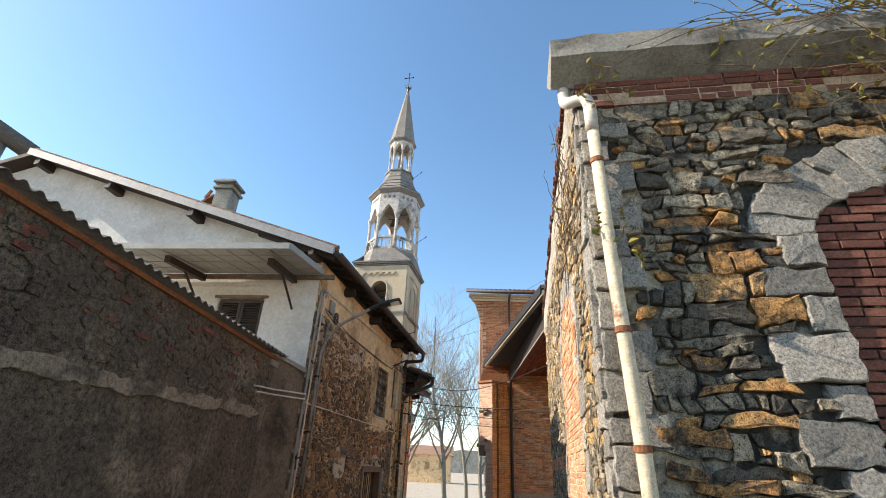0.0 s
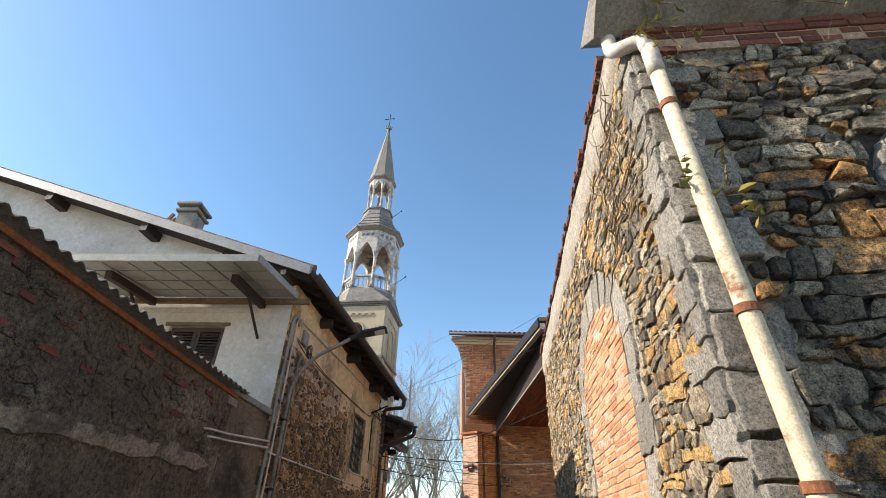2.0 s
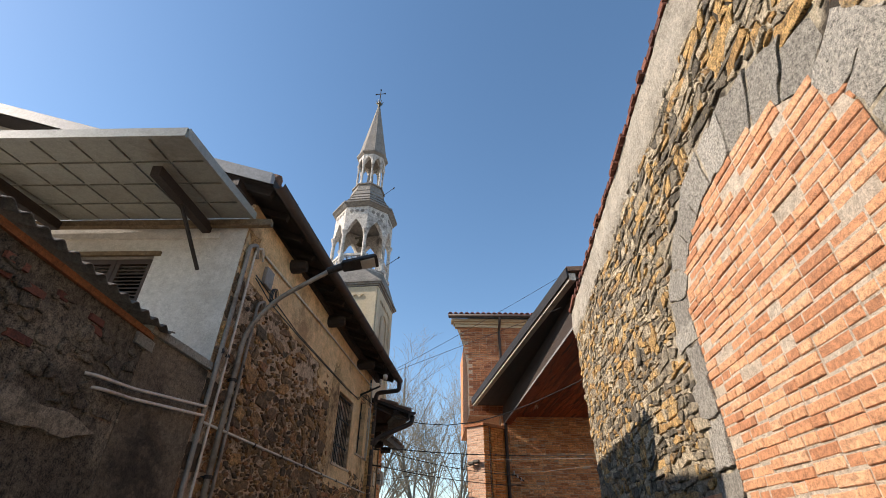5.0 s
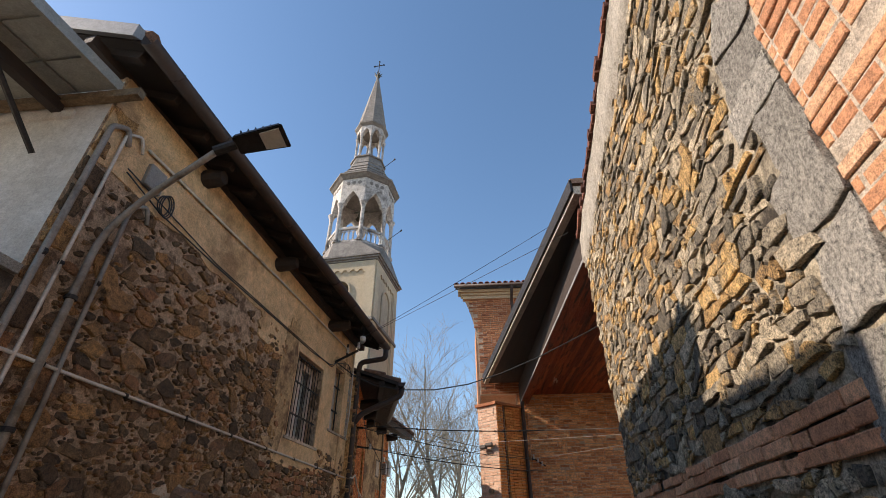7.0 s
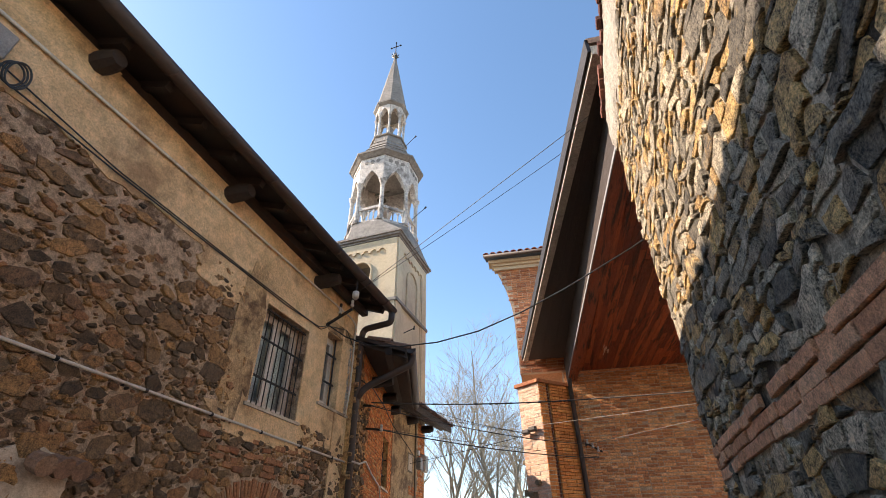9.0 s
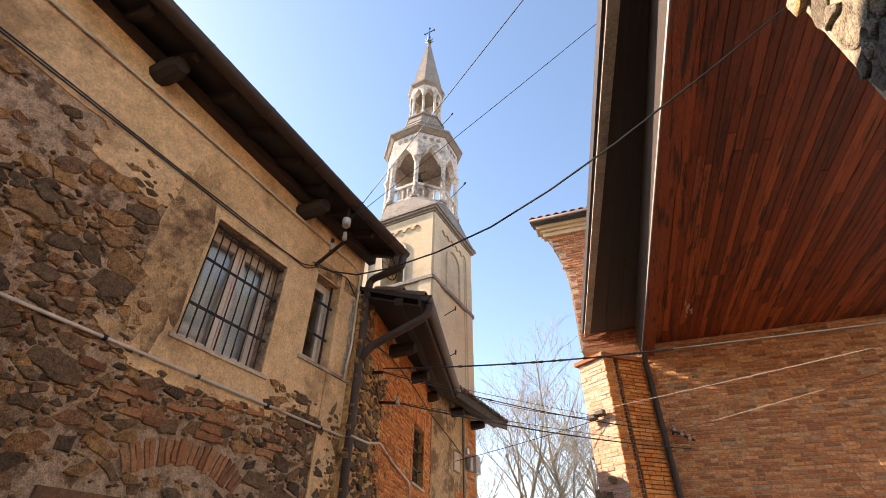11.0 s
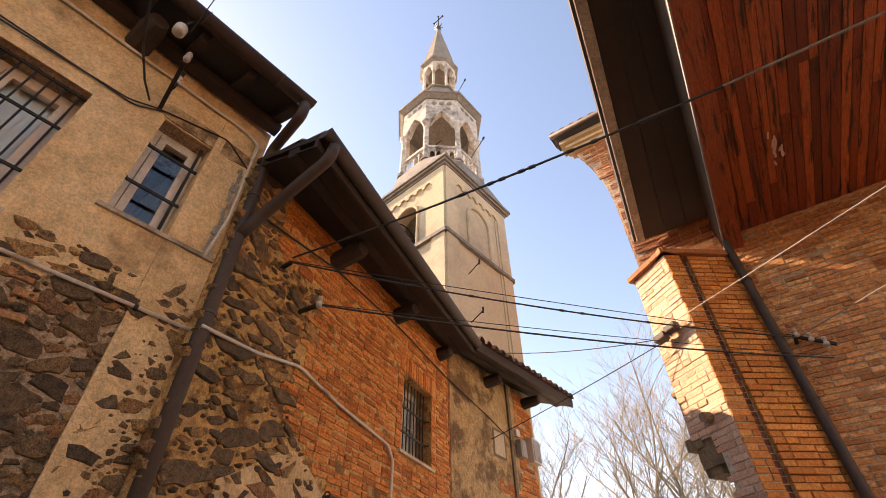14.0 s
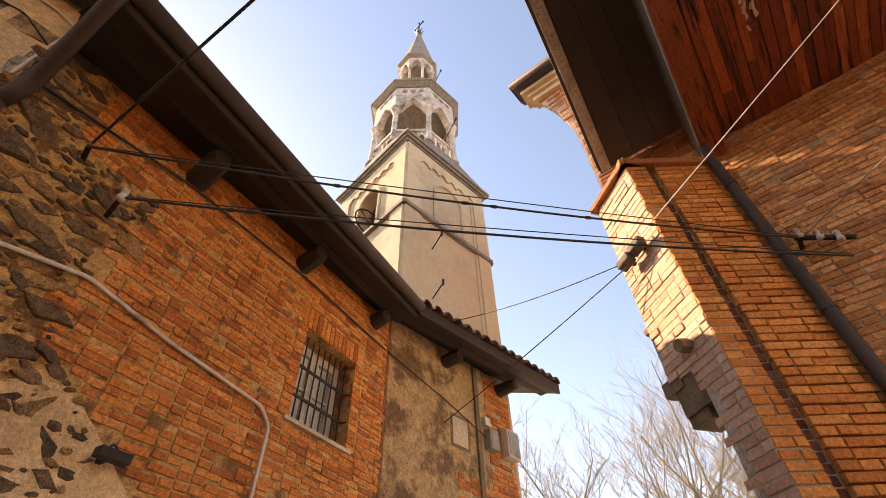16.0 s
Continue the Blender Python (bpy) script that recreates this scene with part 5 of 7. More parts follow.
    g = thing("church_gutter", "dark metal gutter and downpipe on the church eaves", "gutter")
    bm = bmesh.new()
    tube(bm, [(0.02, 17.97, 8.19), (7.0, 17.80, 8.19)], 0.05, 10)
    wpart("channel", bm, M["brown_metal"], g, smooth=True)
    bm = bmesh.new()
    tube(bm, bend([(1.78, 17.94, 8.16), (1.78, 17.98, 8.0), (1.78, 18.25, 7.75), (1.78, 18.25, 5.4)], 0.06), 0.045, 10)
    wpart("downpipe", bm, M["brown_metal"], g, smooth=True)

    # stepped brick pier
    p = structure("pier_church", "sunlit brick pier with a stepped corner and ledge cap", "pier")
    A, B, C0, D0 = Vector((0.59, 18.06, 0)), Vector((1.05, 17.70, 0)), Vector((1.211, 17.818, 0)), Vector((1.76, 18.22, 0))
    PL = Plane(tuple(A.to_2d()), tuple((B - A).to_2d()), tuple(Vector((-(A - B).y, (A - B).x)) * -1))
    if PL.n.y > 0:
        PL.n = -PL.n
    PR = Plane(tuple(B.to_2d()), tuple((D0 - B).to_2d()), (0.56, -0.83))
    lp, lr = (B - A).length, (D0 - B).length
    bm = bmesh.new()
    q = [A, B, C0, C0 + Vector((-0.03, 0.045, 0)), D0 + Vector((-0.03, 0.045, 0)), D0 + Vector((-0.03, 0.4, 0)), A + Vector((0, 0.5, 0))]
    for z0, z1, cut in ((2.36, 4.52, 0.0), (-1.6, 2.36, 0.52)):
        qq = [A.lerp(B, cut)] + q[1:-1] + [A.lerp(B, cut) + Vector((0.05, 0.5, 0))]
        lo = [bm.verts.new((v.x, v.y, z0)) for v in qq]
        hi = [bm.verts.new((v.x, v.y, z1)) for v in qq]
        bm.faces.new(lo[::-1])
        bm.faces.new(hi)
        for i in range(len(qq)):
            j = (i + 1) % len(qq)
            bm.faces.new((lo[i], lo[j], hi[j], hi[i]))
    part("core", bm, M["joint"], p)
    # The sunlit face takes the paler brick, the shaded one the orange brick.
    lay_bricks(PL, 0.0, lp, -0.5, 4.5, M["brick_pale"], p, lambda u, z: z > 2.4 or u > lp * 0.54, lambda u, z: z > 0.8, proud=0.007, rng=rng, L=0.245, H=0.056)
    lay_bricks(PR, 0.0, 0.20, -0.5, 4.5, M["brick_pier"], p, near=lambda u, z: z > 1.0, d=0.0, proud=0.014, rng=rng, L=0.24, H=0.056)
    lay_bricks(PR, 0.30, lr, -0.5, 4.5, M["brick_pier"], p, near=lambda u, z: z > 1.0, d=-0.045, proud=0.05, rng=rng, L=0.245, H=0.056)
    # Dark red bricks in the groove put the recess's shade into their colour.
    z = -0.5
    k = 0
    while z < 4.48:
        bm = bmesh.new()
        PR.block(bm, 0.205, 0.295 - 0.012 * (k % 2), z, z + 0.056, -0.09, -0.05 + 0.008 * (k % 2))
        part("groove_brick", bm, M["brick_red"], p)
        z += 0.067
        k += 1
    bm = bmesh.new()
    for a, b, pl in ((-0.07, lp + 0.07, PL), (-0.07, lr + 0.02, PR)):
        pl.block(bm, a, b, 4.52, 4.60, -0.25, 0.06)
    bmesh.ops.bevel(bm, geom=bm.edges[:], offset=0.008, segments=1, affect="EDGES")
    part("cap_ledge", bm, M["brick_dull"], p, "projecting brick ledge")
    bm = bmesh.new()
    PL.block(bm, 0.0, lp * 0.5, 2.1, 2.36, -0.3, -0.02)
    PL.block(bm, 0.0, lp * 0.36, 2.02, 2.10, -0.28, -0.04)
    PL.block(bm, -0.1, 0.12, 2.3, 2.42, -0.2, 0.0)
    part("corbel", bm, M["wood_old"], p, "dark stone corbel")
    bm = bmesh.new()
    tube(bm, [PL.p(0.33, 2.52, -0.02), PL.p(0.33, 2.51, 0.10)], [0.06, 0.052], 7)
    part("beam_stub", bm, M["wood_old"], p, "sawn beam stub")
    bm = bmesh.new()
    tube(bm, [PL.p(0.02, 2.95, -0.08), PL.p(-0.10, 2.94, -0.08)], [0.05, 0.045], 7)
    part("beam_stub", bm, M["wood_old"], p, "sawn beam stub")
    d = thing("porch_downpipe", "dark painted downpipe beside the brick pier", "drainpipe")
    bm = bmesh.new()
    tube(bm, [(1.79, 18.17, slope(18) + 0.02), (1.79, 18.17, 2.2), (1.79, 18.17, 4.55), (1.80, 18.05, 4.75)], 0.05, 12)
    wpart("pipe", bm, M["brown_metal"], d, smooth=True)
    for z in (1.0, 2.6, 4.1):
        bm = bmesh.new()
        tube(bm, [(1.79, 18.17, z - 0.015), (1.79, 18.17, z + 0.015)], 0.058, 12)
        beam(bm, (1.79, 18.2, z), (1.79, 18.36, z), 0.02, 0.02)
        wpart("pipe_clip", bm, M["brown_metal"], d)
    return PL, PR, lp


PL, PR, PLEN = build_church()


def build_porch():
    rng = random.Random(51)
    r = structure("roof_porch", "porch roof with red-brown plank soffit and dark fascia", "roof")

    def fas(y):
        return 1.35 - 0.1135 * (y - 13.25)

    def bea(y):
        return 1.99 - 0.022 * (y - 10.0)

    y0, y1 = 9.98, 18.32
    def strip(name, mat, edges, label="", end=y1):
        """A long member under the roof; edges: two of (offset in x, low, high) over the line given."""
        (f0, o0, l0, h0), (f1, o1, l1, h1) = edges
        bm = bmesh.new()
        hexa(bm, [(f0(y0) + o0, y0, l0), (f1(y0) + o1, y0, l1), (f1(end) + o1, end, l1), (f0(end) + o0, end, l0),
                  (f0(y0) + o0, y0, h0), (f1(y0) + o1, y0, h1), (f1(end) + o1, end, h1), (f0(end) + o0, end, h0)])
        part(name, bm, M[mat], r, label)

    strip("deck", "tile", ((fas, -0.02, 5.37, 5.45), (lambda y: 7.0, 0.0, 5.72, 5.82)))
    for k in range(10):
        a, b = y0 + (y1 - 0.16 - y0) * k / 10, y0 + (y1 - 0.16 - y0) * (k + 1) / 10 - 0.006
        bm = bmesh.new()
        hexa(bm, [(fas(a), a, 5.19), (fas(a) + 0.11, a, 5.19), (fas(b) + 0.11, b, 5.19), (fas(b), b, 5.19), (fas(a), a, 5.32), (fas(a) + 0.11, a, 5.32), (fas(b) + 0.11, b, 5.32), (fas(b), b, 5.32)])
        part("fascia_panel", bm, M["mortar"], r, "pale fascia panel")
    strip("metal_edge", "iron", ((fas, -0.035, 5.24, 5.43), (fas, -0.004, 5.24, 5.43)), "black metal roof edge", y1 - 0.16)
    # dark lining boards between the fascia and the beam
    for k in range(3):
        t0, t1 = k / 3 + 0.004, (k + 1) / 3 - 0.004
        xa = lambda t: lambda y: fas(y) + 0.115 + (bea(y) - fas(y) - 0.16) * t
        strip("lining_board", "wood_dark", ((xa(t0), 0.0, 5.22, 5.26), (xa(t1), 0.0, 5.22, 5.26)), "dark brown lining board", y1 - 0.16)
    strip("edge_beam", "wood_red", ((bea, -0.04, 4.68, 5.34), (bea, 0.17, 4.68, 5.34)), "red-brown edge beam")
    # Added dark board: keeps the beam's sun-facing side looking shaded.
    strip("beam_cover", "wood_dark", ((bea, -0.053, 4.724, 5.215), (bea, -0.041, 4.724, 5.215)), "dark brown board added as shade on the beam's outer side")
    strip("bright_trim", "grey_metal", ((bea, -0.055, 4.675, 4.72), (bea, -0.041, 4.675, 4.72)), "thin bright metal trim")
    # planks of the soffit, in uneven lengths
    x = 2.0
    while x < 6.6:
        wd = rng.uniform(0.075, 0.1)
        y = y0
        while y < y1 - 0.02:
            ln = min(rng.uniform(1.6, 3.6), y1 - y)
            bm = bmesh.new()
            z = 4.92 + (x - 2.0) * 0.004 + rng.uniform(-0.003, 0.003)
            box(bm, (x, y + 0.002, z), (x + wd - 0.006, y + ln - 0.002, z + 0.018))
            part("plank", bm, M["wood_red"], r)
            y += ln
        x += wd
    # a splintered place where the boards have rotted
    for k in range(16):
        bm = bmesh.new()
        c = Vector((2.54 + rng.gauss(0, 0.05), 17.0 + rng.gauss(0, 0.13), 4.922))
        d = Vector((rng.uniform(-0.03, 0.03), rng.uniform(0.05, 0.14), -rng.uniform(0.0, 0.03)))
        beam(bm, c, c + d, rng.uniform(0.008, 0.022), 0.006)
        part("splinter", bm, M["wood_pale"], r, "pale splintered wood")
    bm = bmesh.new()
    box(bm, (2.06, 8.6, 5.055), (6.7, 18.32, 5.10))
    part("backing", bm, M["wood_dark"], r)
    # Unseen back wall, kept low so skylight reaches the church wall and soffit.
    bm = bmesh.new()
    box(bm, (6.9, 9.98, -1.6), (7.2, 18.4, 1.2))
    part("far_wall", bm, M["brick_brown"], r, "unseen brick wall behind the porch, kept low for skylight")


build_porch()


TC, TYAW = (-3.53, 19.57), -8.5


def arch_panel(bm, w, z0, z1, half, rise, thick, pointed=True, n=10):
    """A flat panel in x-z, centred, with an arched opening rising from its foot; y from 0 to thick."""
    xs = [-w / 2] + [-half + 2 * half * i / n for i in range(n + 1)] + [w / 2]

    def low(x):
        if abs(x) >= half - 1e-6:
            return z0
        t = abs(x) / half
        return z0 + rise * ((1 - t) ** 0.62 if pointed else math.sqrt(1 - t * t))

    for y, flip in ((0.0, False), (thick, True)):
        for a, b in zip(xs, xs[1:]):
            if abs(b - a) < 1e-6:
                continue
            q = [bm.verts.new((a, y, low(a))), bm.verts.new((b, y, low(b))), bm.verts.new((b, y, z1)), bm.verts.new((a, y, z1))]
            bm.faces.new(q[::-1] if flip else q)
    for a, b in zip(xs, xs[1:]):
        q = [bm.verts.new((a, 0, low(a))), bm.verts.new((a, thick, low(a))), bm.verts.new((b, thick, low(b))), bm.verts.new((b, 0, low(b)))]
        bm.faces.new(q)
    for x in (-w / 2, w / 2):
        bm.faces.new([bm.verts.new(v) for v in ((x, 0, z0), (x, thick, z0), (x, thick, z1), (x, 0, z1))])
    bmesh.ops.remove_doubles(bm, verts=bm.verts, dist=1e-5)


def ngon_stack(bm, levels, n=8, turn=0.0):
    """A stack of n-gons: rows of (circumradius, height)."""
    rings = [[bm.verts.new((r * math.cos(turn + k * math.tau / n), r * math.sin(turn + k * math.tau / n), z)) for k in range(n)] for r, z in levels]
    for a, b in zip(rings, rings[1:]):
        for k in range(n):
            bm.faces.new((a[k], a[(k + 1) % n], b[(k + 1) % n], b[k]))
    bm.faces.new(rings[0][::-1])
    bm.faces.new(rings[-1])


def build_tower():
    t = thing("bell_tower", "tall pale bell tower with octagonal belfry, lantern and spire", "bell tower", at=(*TC, 0))
    t.rotation_euler = (0, 0, radians(TYAW))
    bpy.context.view_layer.update()
    H = 1.17
    # square shaft: four walls, the front one open for the bell
    faces = [Plane((-H, -H), (1, 0), (0, -1)), Plane((H, -H), (0, 1), (1, 0)), Plane((H, H), (-1, 0), (0, 1)), Plane((-H, H), (0, -1), (-1, 0))]
    for i, pl in enumerate(faces):
        bm = bmesh.new()
        hole = [(H - 0.36, H + 0.36, 7.36, 8.72)]
        holed(bm, pl, 0.0 if i % 2 == 0 else 0.3, 2 * H if i % 2 == 0 else 2 * H - 0.3, -1.6, 9.42, -0.3, 0.0, hole if i != 1 else [])
        wall = part("shaft_wall", bm, M["tower"], t, "ochre plastered tower wall")
        for a, b in ((0.0, 0.36), (2 * H - 0.36, 2 * H)):
            bm = bmesh.new()
            pl.block(bm, a, b, -1.6, 9.40, -0.01, 0.045)
            part("corner_lesene", bm, M["tower"], wall)
        bm = bmesh.new()
        pl.block(bm, -0.05, 2 * H + 0.05, 7.24, 7.33, -0.02, 0.085)
        part("string_course", bm, M["stone_grey"], wall)
        for k in range(6):
            bm = bmesh.new()
            w = (2 * H - 0.72) / 6
            arch_panel(bm, w, 9.0, 9.40, w * 0.36, w * 0.36, 0.045, False, 8)
            for v in bm.verts:
                v.co = pl.p(0.36 + w * (k + 0.5) + v.co.x, v.co.z, v.co.y)
            part("frieze_arch", bm, M["tower"], wall)
        # arched moulding round the opening or the blind panel
        bm = bmesh.new()
        c, half, foot, spring = H, 0.36, 7.36, 8.36
        if i == 1:
            half, foot, spring = 0.40, 7.36, 8.34
        pts = [pl.p(c - half, foot, 0.02)] + [pl.p(c - half * math.cos(math.pi * k / 12), spring + half * math.sin(math.pi * k / 12), 0.02) for k in range(13)] + [pl.p(c + half, foot, 0.02)]
        tube(bm, pts, 0.035, 6)
        part("arch_moulding", bm, M["tower"], wall)
        if i != 1:
            bm = bmesh.new()
            arch_panel(bm, 0.72, 8.36, 8.75, 0.358, 0.358, 0.28, False, 12)
            for v in bm.verts:
                v.co = pl.p(H + v.co.x, v.co.z, v.co.y - 0.285)
            part("arch_head", bm, M["tower"], wall)
        if i == 1:
            bm = bmesh.new()
            for a, b in ((0.36, 0.44), (2 * H - 0.44, 2 * H - 0.36)):
                pl.block(bm, a, b, -1.6, 9.0, -0.01, 0.02)
            part("panel_edge", bm, M["tower"], wall)
    bm = bmesh.new()
    box(bm, (-H + 0.29, -H + 0.29, 9.0), (H - 0.29, H - 0.29, 9.1))
    part("roof_slab", bm, M["stone_grey"], t)
    bm = bmesh.new()
    box(bm, (-H + 0.29, -H + 0.29, 7.2), (H - 0.29, H - 0.29, 7.3))
    part("bell_floor", bm, M["stone_grey"], t)
    for z0, z1, o in ((9.42, 9.48, 0.06), (9.48, 9.55, 0.12), (9.55, 9.62, 0.165)):
        bm = bmesh.new()
        box(bm, (-H - o, -H - o, z0), (H + o, H + o, z1))
        part("cornice", bm, M["stone_grey"], t, "grey moulded cornice")
    # stone skirt from the square to the octagon
    bm = bmesh.new()
    sq = [(-1.32, -1.32), (1.32, -1.32), (1.32, 1.32), (-1.32, 1.32)]
    lo = []
    for k in range(8):
        a = -math.pi * 7 / 8 + k * math.pi / 4
        m = 1.30 / max(abs(math.cos(a)), abs(math.sin(a)))
        lo.append(bm.verts.new((m * math.cos(a), m * math.sin(a), 9.62)))
    cs = [bm.verts.new((x * 0.985, y * 0.985, 9.62)) for x, y in sq]
    hi = [bm.verts.new((1.24 * math.cos(-math.pi * 7 / 8 + k * math.pi / 4), 1.24 * math.sin(-math.pi * 7 / 8 + k * math.pi / 4), 10.28)) for k in range(8)]
    for k in range(8):
        j = (k + 1) % 8
        bm.faces.new((lo[k], lo[j], hi[j], hi[k]))
    for c, (a, b) in zip(cs, ((0, 7), (2, 1), (4, 3), (6, 5))):
        bm.faces.new((c, lo[a], lo[b]))
    for k, c in zip((7, 1, 3, 5), cs):
        bm.faces.new((c, lo[k], hi[k]))
        bm.faces.new((c, hi[k], hi[(k + 1) % 8]))
        bm.faces.new((c, hi[(k + 1) % 8], lo[(k + 1) % 8]))
    bm.faces.new(hi)
    part("skirt_roof", bm, M["stone_grey"], t, "grey stone skirt roof")

    def octagon(prefix, R, base, cap, top, col_r, rise, band, rail):
        """One open stage: columns at the corners, arched panels between, a balustrade."""
        side = 2 * R * math.sin(math.pi / 8)
        apo = R * math.cos(math.pi / 8)
        stage = part(prefix, octa_slab(R + 0.08, base - 0.04, base + 0.05), M["stone_pale"], t, "weathered pale stone stage")
        for k in range(8):
            a = math.pi / 8 + k * math.pi / 4
            x, y = R * math.cos(a), R * math.sin(a)
            bm = bmesh.new()
            s = col_r
            prof = [(s * 1.7, base + 0.05), (s * 1.7, base + 0.13), (s * 1.25, base + 0.19), (s, base + 0.24), (s * 0.92, cap - 0.28), (s * 1.2, cap - 0.25), (s * 1.0, cap - 0.21), (s * 1.75, cap - 0.06), (s * 1.9, cap - 0.05), (s * 1.9, cap)]
            rings = [[bm.verts.new((x + r * math.cos(q * math.tau / 10), y + r * math.sin(q * math.tau / 10), z)) for q in range(10)] for r, z in prof]
            for u, v in zip(rings, rings[1:]):
                for q in range(10):
                    bm.faces.new((u[q], u[(q + 1) % 10], v[(q + 1) % 10], v[q]))
            bm.faces.new(rings[0][::-1])
            bm.faces.new(rings[-1])
            part("column", bm, M["stone_pale"], stage)
            b = k * math.pi / 4
            rot = Matrix.Rotation(b + math.pi / 2, 4, "Z")
            bm = bmesh.new()
            arch_panel(bm, side * 1.06, cap, top, side * 0.34, rise, 0.2)
            for v in bm.verts:
                v.co = rot @ Vector((v.co.x, v.co.y - apo - 0.06, v.co.z))
            part("arch_panel", bm, M["stone_pale"], stage)
            if band:
                for q in (-1, 0, 1):
                    bm = bmesh.new()
                    tube(bm, [(q * side * 0.26, 0, 0), (q * side * 0.26, 0.05, 0)], side * 0.095, 8)
                    for v in bm.verts:
                        v.co = rot @ Vector((v.co.x, v.co.y - apo - 0.075, v.co.z + top - 0.22))
                    part("roundel", bm, M["stone_grey"], stage)
            if rail:
                def rail_part(name, shape, *args):
                    bm = bmesh.new()
                    shape(bm, *args)
                    for v in bm.verts:
                        v.co = rot @ v.co
                    part(name, bm, M["stone_pale"], stage)

                for z0, z1 in ((base + 0.05, base + 0.14), (base + 0.60, base + 0.70)):
                    rail_part("stone_rail", box, (-side / 2, -apo - 0.03, z0), (side / 2, -apo + 0.06, z1))
                for q in range(5):
                    x0 = -side * 0.4 + q * side * 0.2
                    rail_part("baluster", box, (x0 - 0.02, -apo, base + 0.14), (x0 + 0.02, -apo + 0.04, base + 0.60))
                for q in range(4):
                    x0 = -side * 0.3 + q * side * 0.2
                    rail_part("rail_arch", tube, [(x0 - side * 0.09, -apo + 0.02, base + 0.45), (x0, -apo + 0.02, base + 0.56), (x0 + side * 0.09, -apo + 0.02, base + 0.45)], 0.022, 5)
        part("ceiling", octa_slab(R + 0.02, top - 0.12, top), M["stone_grey"], stage)
        return stage

    def octa_slab(R, z0, z1):
        bm = bmesh.new()
        ngon_stack(bm, [(R, z0), (R, z1)], 8, math.pi / 8)
        return bm

    octagon("belfry", 1.14, 10.28, 12.08, 13.22, 0.075, 0.52, True, True)
    bm = bmesh.new()
    ngon_stack(bm, [(1.24, 13.22), (1.30, 13.28), (1.36, 13.34), (1.40, 13.36), (1.40, 13.43), (1.16, 13.62), (1.20, 13.64), (1.02, 13.86), (1.05, 13.88), (0.88, 14.12), (0.91, 14.14), (0.76, 14.42), (0.78, 14.44), (0.68, 14.80), (0.74, 14.82), (0.74, 14.88)], 8, math.pi / 8)
    part("stepped_roof", bm, M["stone_grey"], t, "stepped grey stone roof")
    octagon("lantern", 0.56, 14.88, 16.30, 16.72, 0.048, 0.26, False, False)
    bm = bmesh.new()
    ngon_stack(bm, [(0.62, 16.70), (0.70, 16.78), (0.74, 16.82), (0.74, 16.90), (0.66, 16.98), (0.06, 20.62), (0.05, 20.68)], 8, math.pi / 8)
    part("spire", bm, M["stone_grey"], t, "weathered grey stone spire")
    bm = bmesh.new()
    tube(bm, [(0, 0, 14.9), (0, 0, 15.2), (0, 0, 15.85), (0, 0, 16.0)], [0.2, 0.16, 0.13, 0.06], 9)
    part("core_block", bm, M["stone_grey"], t, "pale carved block inside the lantern")
    bm = bmesh.new()
    for k in range(8):
        a = k * math.pi / 4
        tube(bm, [(0, 0, 20.7), (0.1 * math.cos(a), 0.1 * math.sin(a), 20.82), (0.2 * math.cos(a), 0.2 * math.sin(a), 20.95)], [0.03, 0.03, 0.01], 5)
    tube(bm, [(0, 0, 20.55), (0, 0, 20.85)], [0.07, 0.09], 8)
    part("finial", bm, M["bronze"], t, "dark star-shaped finial")
    bm = bmesh.new()
    tube(bm, [(0, 0, 20.8), (0, 0, 21.95)], 0.022, 6)
    tube(bm, [(-0.24, 0, 21.62), (0.24, 0, 21.62)], 0.02, 6)
    for x, z in ((-0.24, 21.62), (0.24, 21.62), (0, 21.95)):
        tube(bm, [(x - 0.03, 0, z), (x + 0.03, 0, z)], 0.04, 6)
    part("cross", bm, M["iron"], t, "thin iron cross")
    for at, sc, z, name in (((0, -0.62, 0), 1.0, 8.1, "bell"), ((0.0, -0.2, 0), 0.55, 12.2, "bell")):
        bm = bmesh.new()
        prof = [(0.05, 0.05), (0.13, 0.02), (0.17, -0.08), (0.19, -0.28), (0.25, -0.42), (0.31, -0.5), (0.28, -0.5)]
        rings = [[bm.verts.new((at[0] + r * sc * math.cos(q * math.tau / 16), at[1] + r * sc * math.sin(q * math.tau / 16), z + h * sc)) for q in range(16)] for r, h in prof]
        for u, v in zip(rings, rings[1:]):
            for q in range(16):
                bm.faces.new((v[q], v[(q + 1) % 16], u[(q + 1) % 16], u[q]))
        bm.faces.new(rings[0])
        tube(bm, [(at[0] - 0.5 * sc, at[1], z + 0.14 * sc), (at[0] + 0.5 * sc, at[1], z + 0.14 * sc)], 0.06 * sc, 8)
        b = part(name, bm, M["bronze"], t, "dark bronze bell on its headstock", smooth=True)
        if sc == 1.0:
            bm = bmesh.new()
            ring = [(at[0] - 0.30, at[1] - 0.32 + 0.36 * math.cos(q * math.tau / 24), z + 0.05 + 0.36 * math.sin(q * math.tau / 24)) for q in range(25)]
            tube(bm, ring, 0.016, 6, False)
            for q in range(4):
                a = q * math.pi / 4
                tube(bm, [(at[0] - 0.30, at[1] - 0.32 + 0.36 * math.cos(a), z + 0.05 + 0.36 * math.sin(a)), (at[0] - 0.30, at[1] - 0.32 - 0.36 * math.cos(a), z + 0.05 - 0.36 * math.sin(a))], 0.009, 5)
            part("bell_wheel", bm, M["iron"], t, "iron bell wheel")
    for z, u in ((6.55, 0.3), (5.4, 0.25), (14.7, None), (11.0, None)):
        bm = bmesh.new()
        if u is not None:
            tube(bm, [(H, -H + 2 * H * 0.3, z), (H + 0.35, -H + 2 * H * 0.3 - 0.1, z + 0.05)], 0.012, 5)
